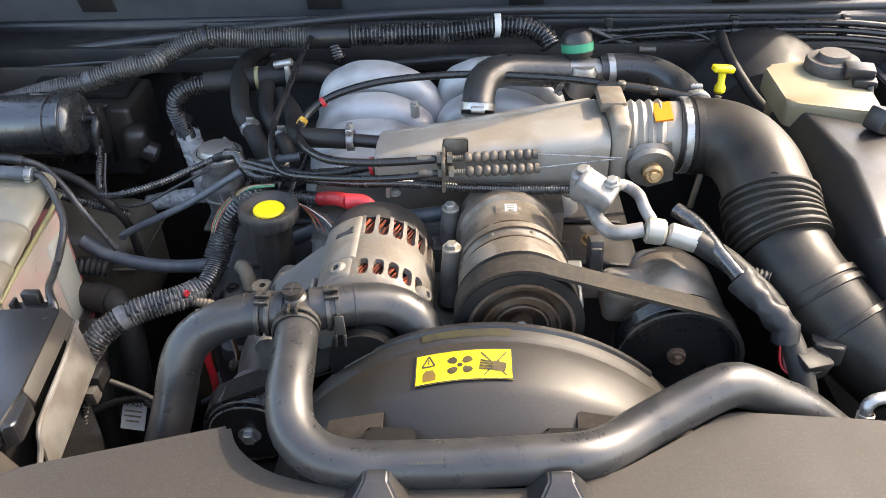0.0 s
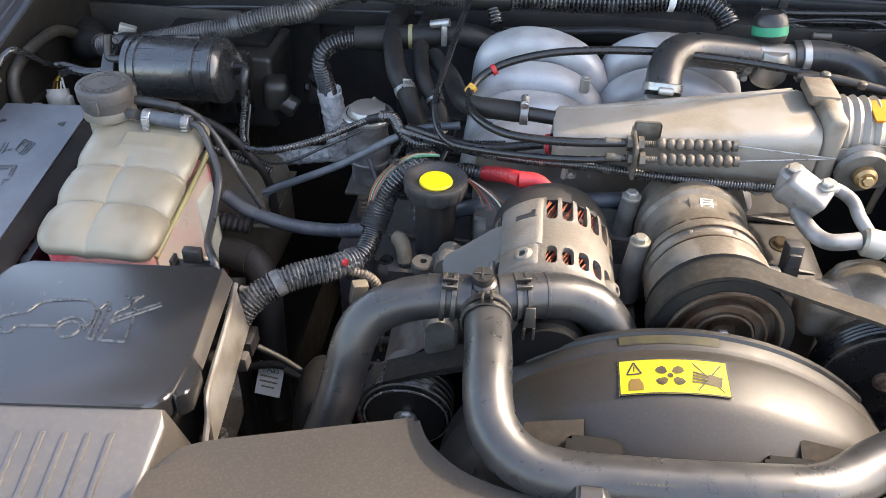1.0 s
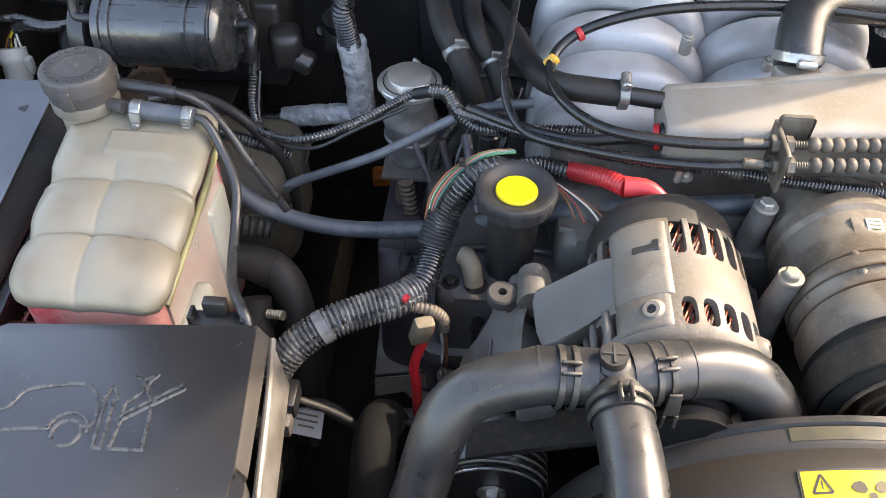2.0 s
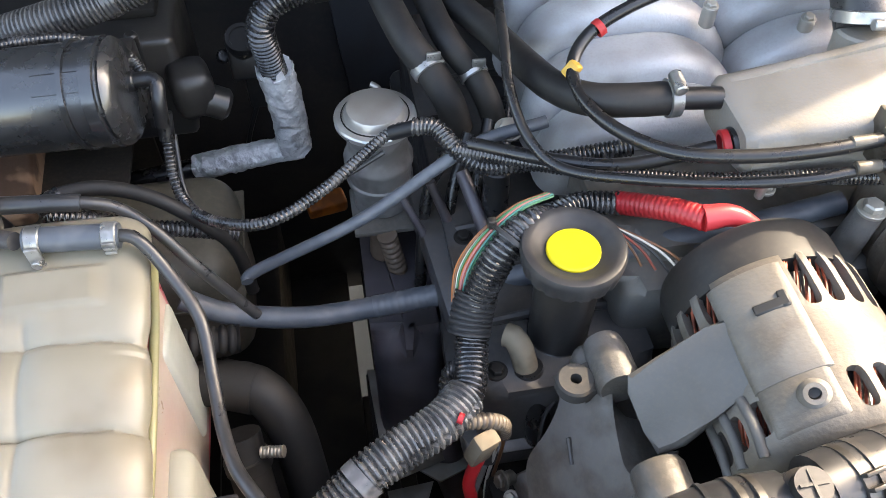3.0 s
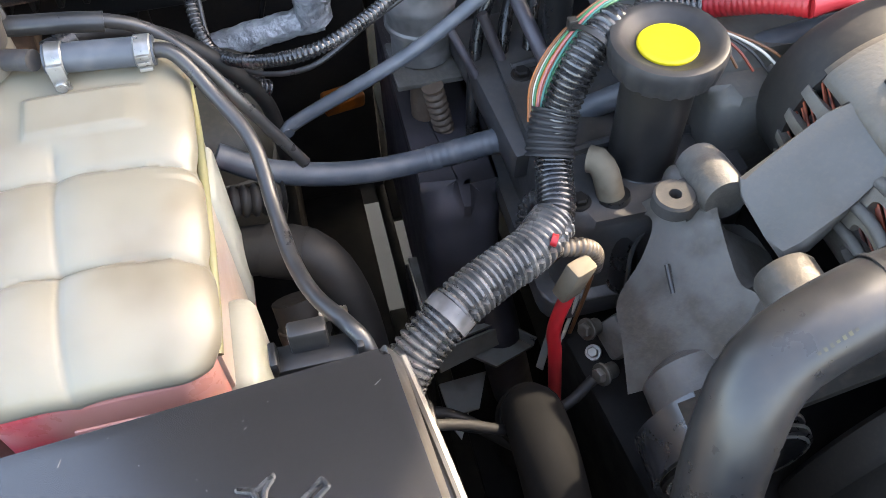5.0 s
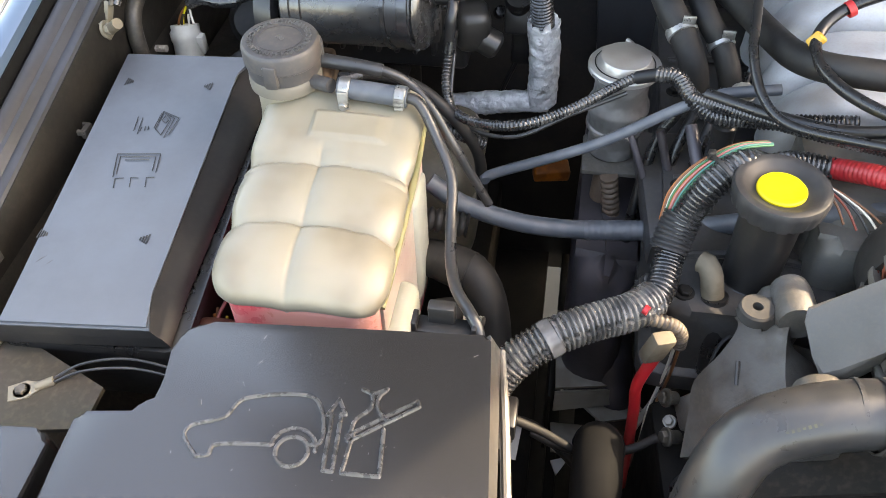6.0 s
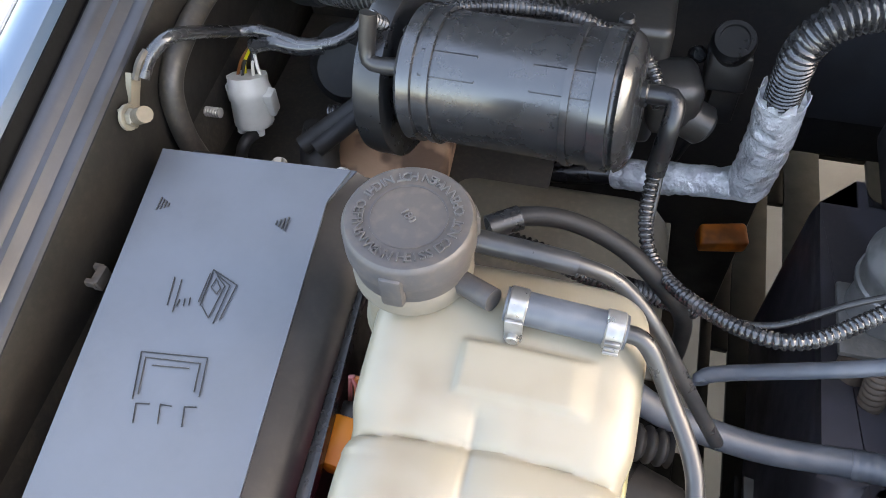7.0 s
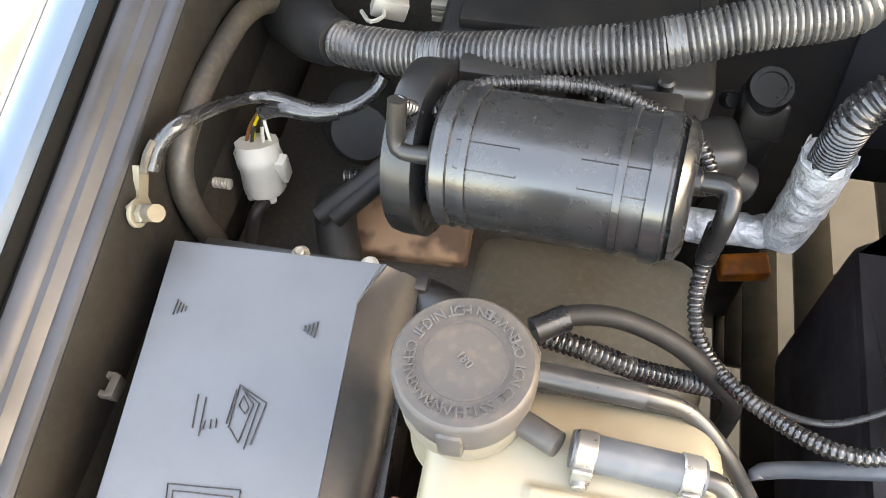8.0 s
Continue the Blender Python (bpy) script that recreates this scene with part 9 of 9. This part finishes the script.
    part("band", tube([Vector(run[1]), Vector(run[1]).lerp(Vector(run[2]), 0.45), Vector(run[1]).lerp(Vector(run[2]), 0.9)], 0.0232, 18), SEAL, ho, "dark clamp band on the hose")
    run = [(-0.52, 0.885, 0.918), (-0.47, 0.880, 0.920), (-0.437, 0.868, 0.918), (-0.418, 0.845, 0.890), (-0.410, 0.815, 0.82), (-0.408, 0.80, 0.7)]
    ho = thing("braided_hose", Vector(run[len(run) // 2]) - Vector((0, 0, 0.01)), "black braided hose bending down beside the coolant tank", "hose")
    part("hose", tube(run, 0.0195, seg=18), DULL, ho, sharp=60)
    part("collar", tube([Vector(run[1]), Vector(run[1]).lerp(Vector(run[2]), 0.45), Vector(run[1]).lerp(Vector(run[2]), 0.9)], 0.0212, 18), DULL, ho, "raised rubber collar")
    hose("ribbed_hose", "short ribbed black hose behind the coolant tank", "hose", [(-0.515, 0.900, 0.958), (-0.480, 0.900, 0.956), (-0.448, 0.902, 0.950)], 0.0125, DULL, rib=0.003, pitch=0.0075, seg=18)
    hose("side_pipe", "dark rubber pipe beside the battery tray", "hose", [(-0.455, 0.83, 0.92), (-0.45, 0.80, 0.88), (-0.445, 0.77, 0.80), (-0.44, 0.76, 0.68)], 0.017, DULL, seg=16)
    c = thing("hose_clamp", (-0.44, 0.83, 0.9), "steel clamp with threaded screw on a dark pipe", "clamp")
    part("band", ring((-0.452, 0.815, 0.90), (0.1, -0.5, -0.8), 0.0175, 0.012, 0.002, 24), PLASTIC, c)
    part("screw", tube([(-0.438, 0.812, 0.918), (-0.420, 0.808, 0.922)], 0.0052, 12, rib=0.001, pitch=0.003), ZINC, c)
    for k in range(4):
        x = -0.275 + 0.022 * k
        hose("ignition_lead", "black ignition lead beside the rocker cover", "cable", [(x + 0.02, 1.0 + 0.02 * k, 1.04), (x, 0.99, 1.0), (x - 0.012, 0.96, 0.93), (x - 0.015, 0.93, 0.86)], 0.0055, SATIN, group="ignition leads")
    ip = thing("ignition_coil", (-0.262, 0.985, 0.96), "long black ignition coil pack with grey leads beside the manifold", "ignition coil")
    part("body", rbox((0.052, 0.150, 0.030), (-0.258, 0.955, 0.965), 0.005, 2, (6, 0, 6)), BLOCK, ip)
    for k, (p, q, r) in enumerate((((-0.302, 0.982, 1.02), (-0.267, 0.951, 0.945), 0.0034), ((-0.273, 0.987, 1.02), (-0.250, 0.962, 0.955), 0.0044), ((-0.246, 0.985, 1.03), (-0.228, 0.925, 0.985), 0.0060))):
        part("lead", tube([p, Vector(p).lerp(Vector(q), 0.5), q], r, 12), SHIELD, ip, "thin grey lead")
        part("lead_end", tube([q, Vector(q) + (Vector(q) - Vector(p)) * 0.12], r * 1.35, 12), BLOCK, ip)
    part("post", disc((-0.222, 0.955, 0.97), (-0.222, 0.960, 1.055), 0.011, 0.002, 20), SATIN, ip, "black upright connector")
    hose("sensor_lead", "thin black lead with a pale boot", "cable", [(-0.366, 0.736, 0.860), (-0.340, 0.725, 0.860), (-0.315, 0.718, 0.870), (-0.282, 0.719, 0.880), (-0.258, 0.729, 0.890)], 0.004, DULL)
    p = thing("sensor_boot", (-0.25, 0.76, 0.86), "pale grey sensor boot on the engine", "sensor")
    part("boot", disc((-0.241, 0.746, 0.840), (-0.227, 0.752, 0.845), 0.006, 0.002, 16), DULLGREY, p)
    part("nut", bolt((-0.242, 0.764, 0.862), (-0.5, -0.3, 1), 0.0045), ZINC, p)
    g = thing("paper_tag", (-0.393, 0.735, 0.78), "small white paper tag with printed lines on the cable", "tag")
    o = Vector((-0.393, 0.748, 0.827))
    m = Matrix.Translation(o) @ pose(0, 0, 0, 50, 0, -8)
    bm = rbox((0.034, 0.042, 0.0012), (0, 0, 0), 0.0003, 1)
    bm.transform(m)
    tag = part("paper", bm, LABELWHITE, g)
    part("word", letters("PASS", 0.0105, m @ Matrix.Translation((0, 0.012, 0.0008)), 0.0002), INKSHADE, tag)
    for k in range(3):
        bm = rbox((0.024 - 0.006 * (k == 2), 0.0022, 0.0004), (-0.001, 0.003 - 0.0065 * k, 0.0009), 0, 1)
        bm.transform(m)
        part("print_line", bm, GREYPRINT, tag)
    hose("tag_cable", "black cable carrying the paper tag", "cable", [(-0.44, 0.74, 0.84), o + Vector((-0.012, 0.004, 0.020)), o + Vector((0.03, 0.0, 0.022)), o + Vector((0.08, -0.03, 0.0))], 0.005, DULL)
    hose("battery_conduit", "corrugated conduit hanging beside the battery cover", "cable", [(-0.402, 0.60, 0.90), (-0.392, 0.585, 0.86), (-0.388, 0.57, 0.80), (-0.39, 0.56, 0.70)], 0.0125, CONDUIT, rib=0.0016, pitch=0.004)
    j = thing("battery_side_plug", (-0.36, 0.66, 0.95), "grey plug on the side of the battery tray", "connector")
    part("body", rbox((0.018, 0.030, 0.022), (-0.388, 0.693, 0.950), 0.003, 2), PLASTIC, j)
    part("base", rbox((0.014, 0.018, 0.02), (-0.389, 0.673, 0.940), 0.003, 2), DULLGREY, j)
    hose("plug_lead", "black lead from the tray plug to the engine", "cable", [(-0.384, 0.705, 0.930), (-0.357, 0.708, 0.910), (-0.331, 0.707, 0.890)], 0.0038, DULL)
    s = thing("front_pulley", (-0.07, 0.66, 0.93), "dark round pulley below the coolant hose joint", "pulley")
    q = Vector((-0.067, 0.653, 1.042)) + Vector((0, 0.02, -0.02))
    part("rim", lathe([(0.030, 0), (0.038, 0.1), (0.038, 0.9), (0.030, 1)], q, q + Vector((0, 0.03, 0)), 36), DARK, s)
    part("hub", lathe([(0.020, 0), (0.022, 0.4), (0.022, 1)], q - Vector((0, 0.006, 0)), q, 28), DARK, s)
    part("rim_ring", ring(q + Vector((0, 0.002, 0)), (0, 1, 0), 0.0345, 0.003, 0.002, 36), DULL, s)
    part("nut", bolt(q - Vector((0, 0.006, 0)), (0, -1, 0), 0.009), DULL, s)
    r = thing("rusty_bracket", (-0.62, 1.15, 0.85), "rust-brown bracket below the canister", "bracket")
    part("plate", crumple(rbox((0.094, 0.105, 0.045), (-0.692, 1.132, 0.936), 0.006, 3, (12, 0, 4)), 0.003, 40), RUST, r)
    u = thing("washer_bottle", (-0.56, 1.05, 0.75), "grimy translucent bottle beneath the canister", "bottle")
    part("shell", rbox((0.20, 0.15, 0.16), (-0.555, 1.06, 0.855), 0.035, 4), GRIMY, u)
    part("seam", merge(rbox((0.204, 0.154, 0.004), (-0.555, 1.06, 0.885), 0.0015)), GRIMY, u, "moulded seam round the bottle")


depths()
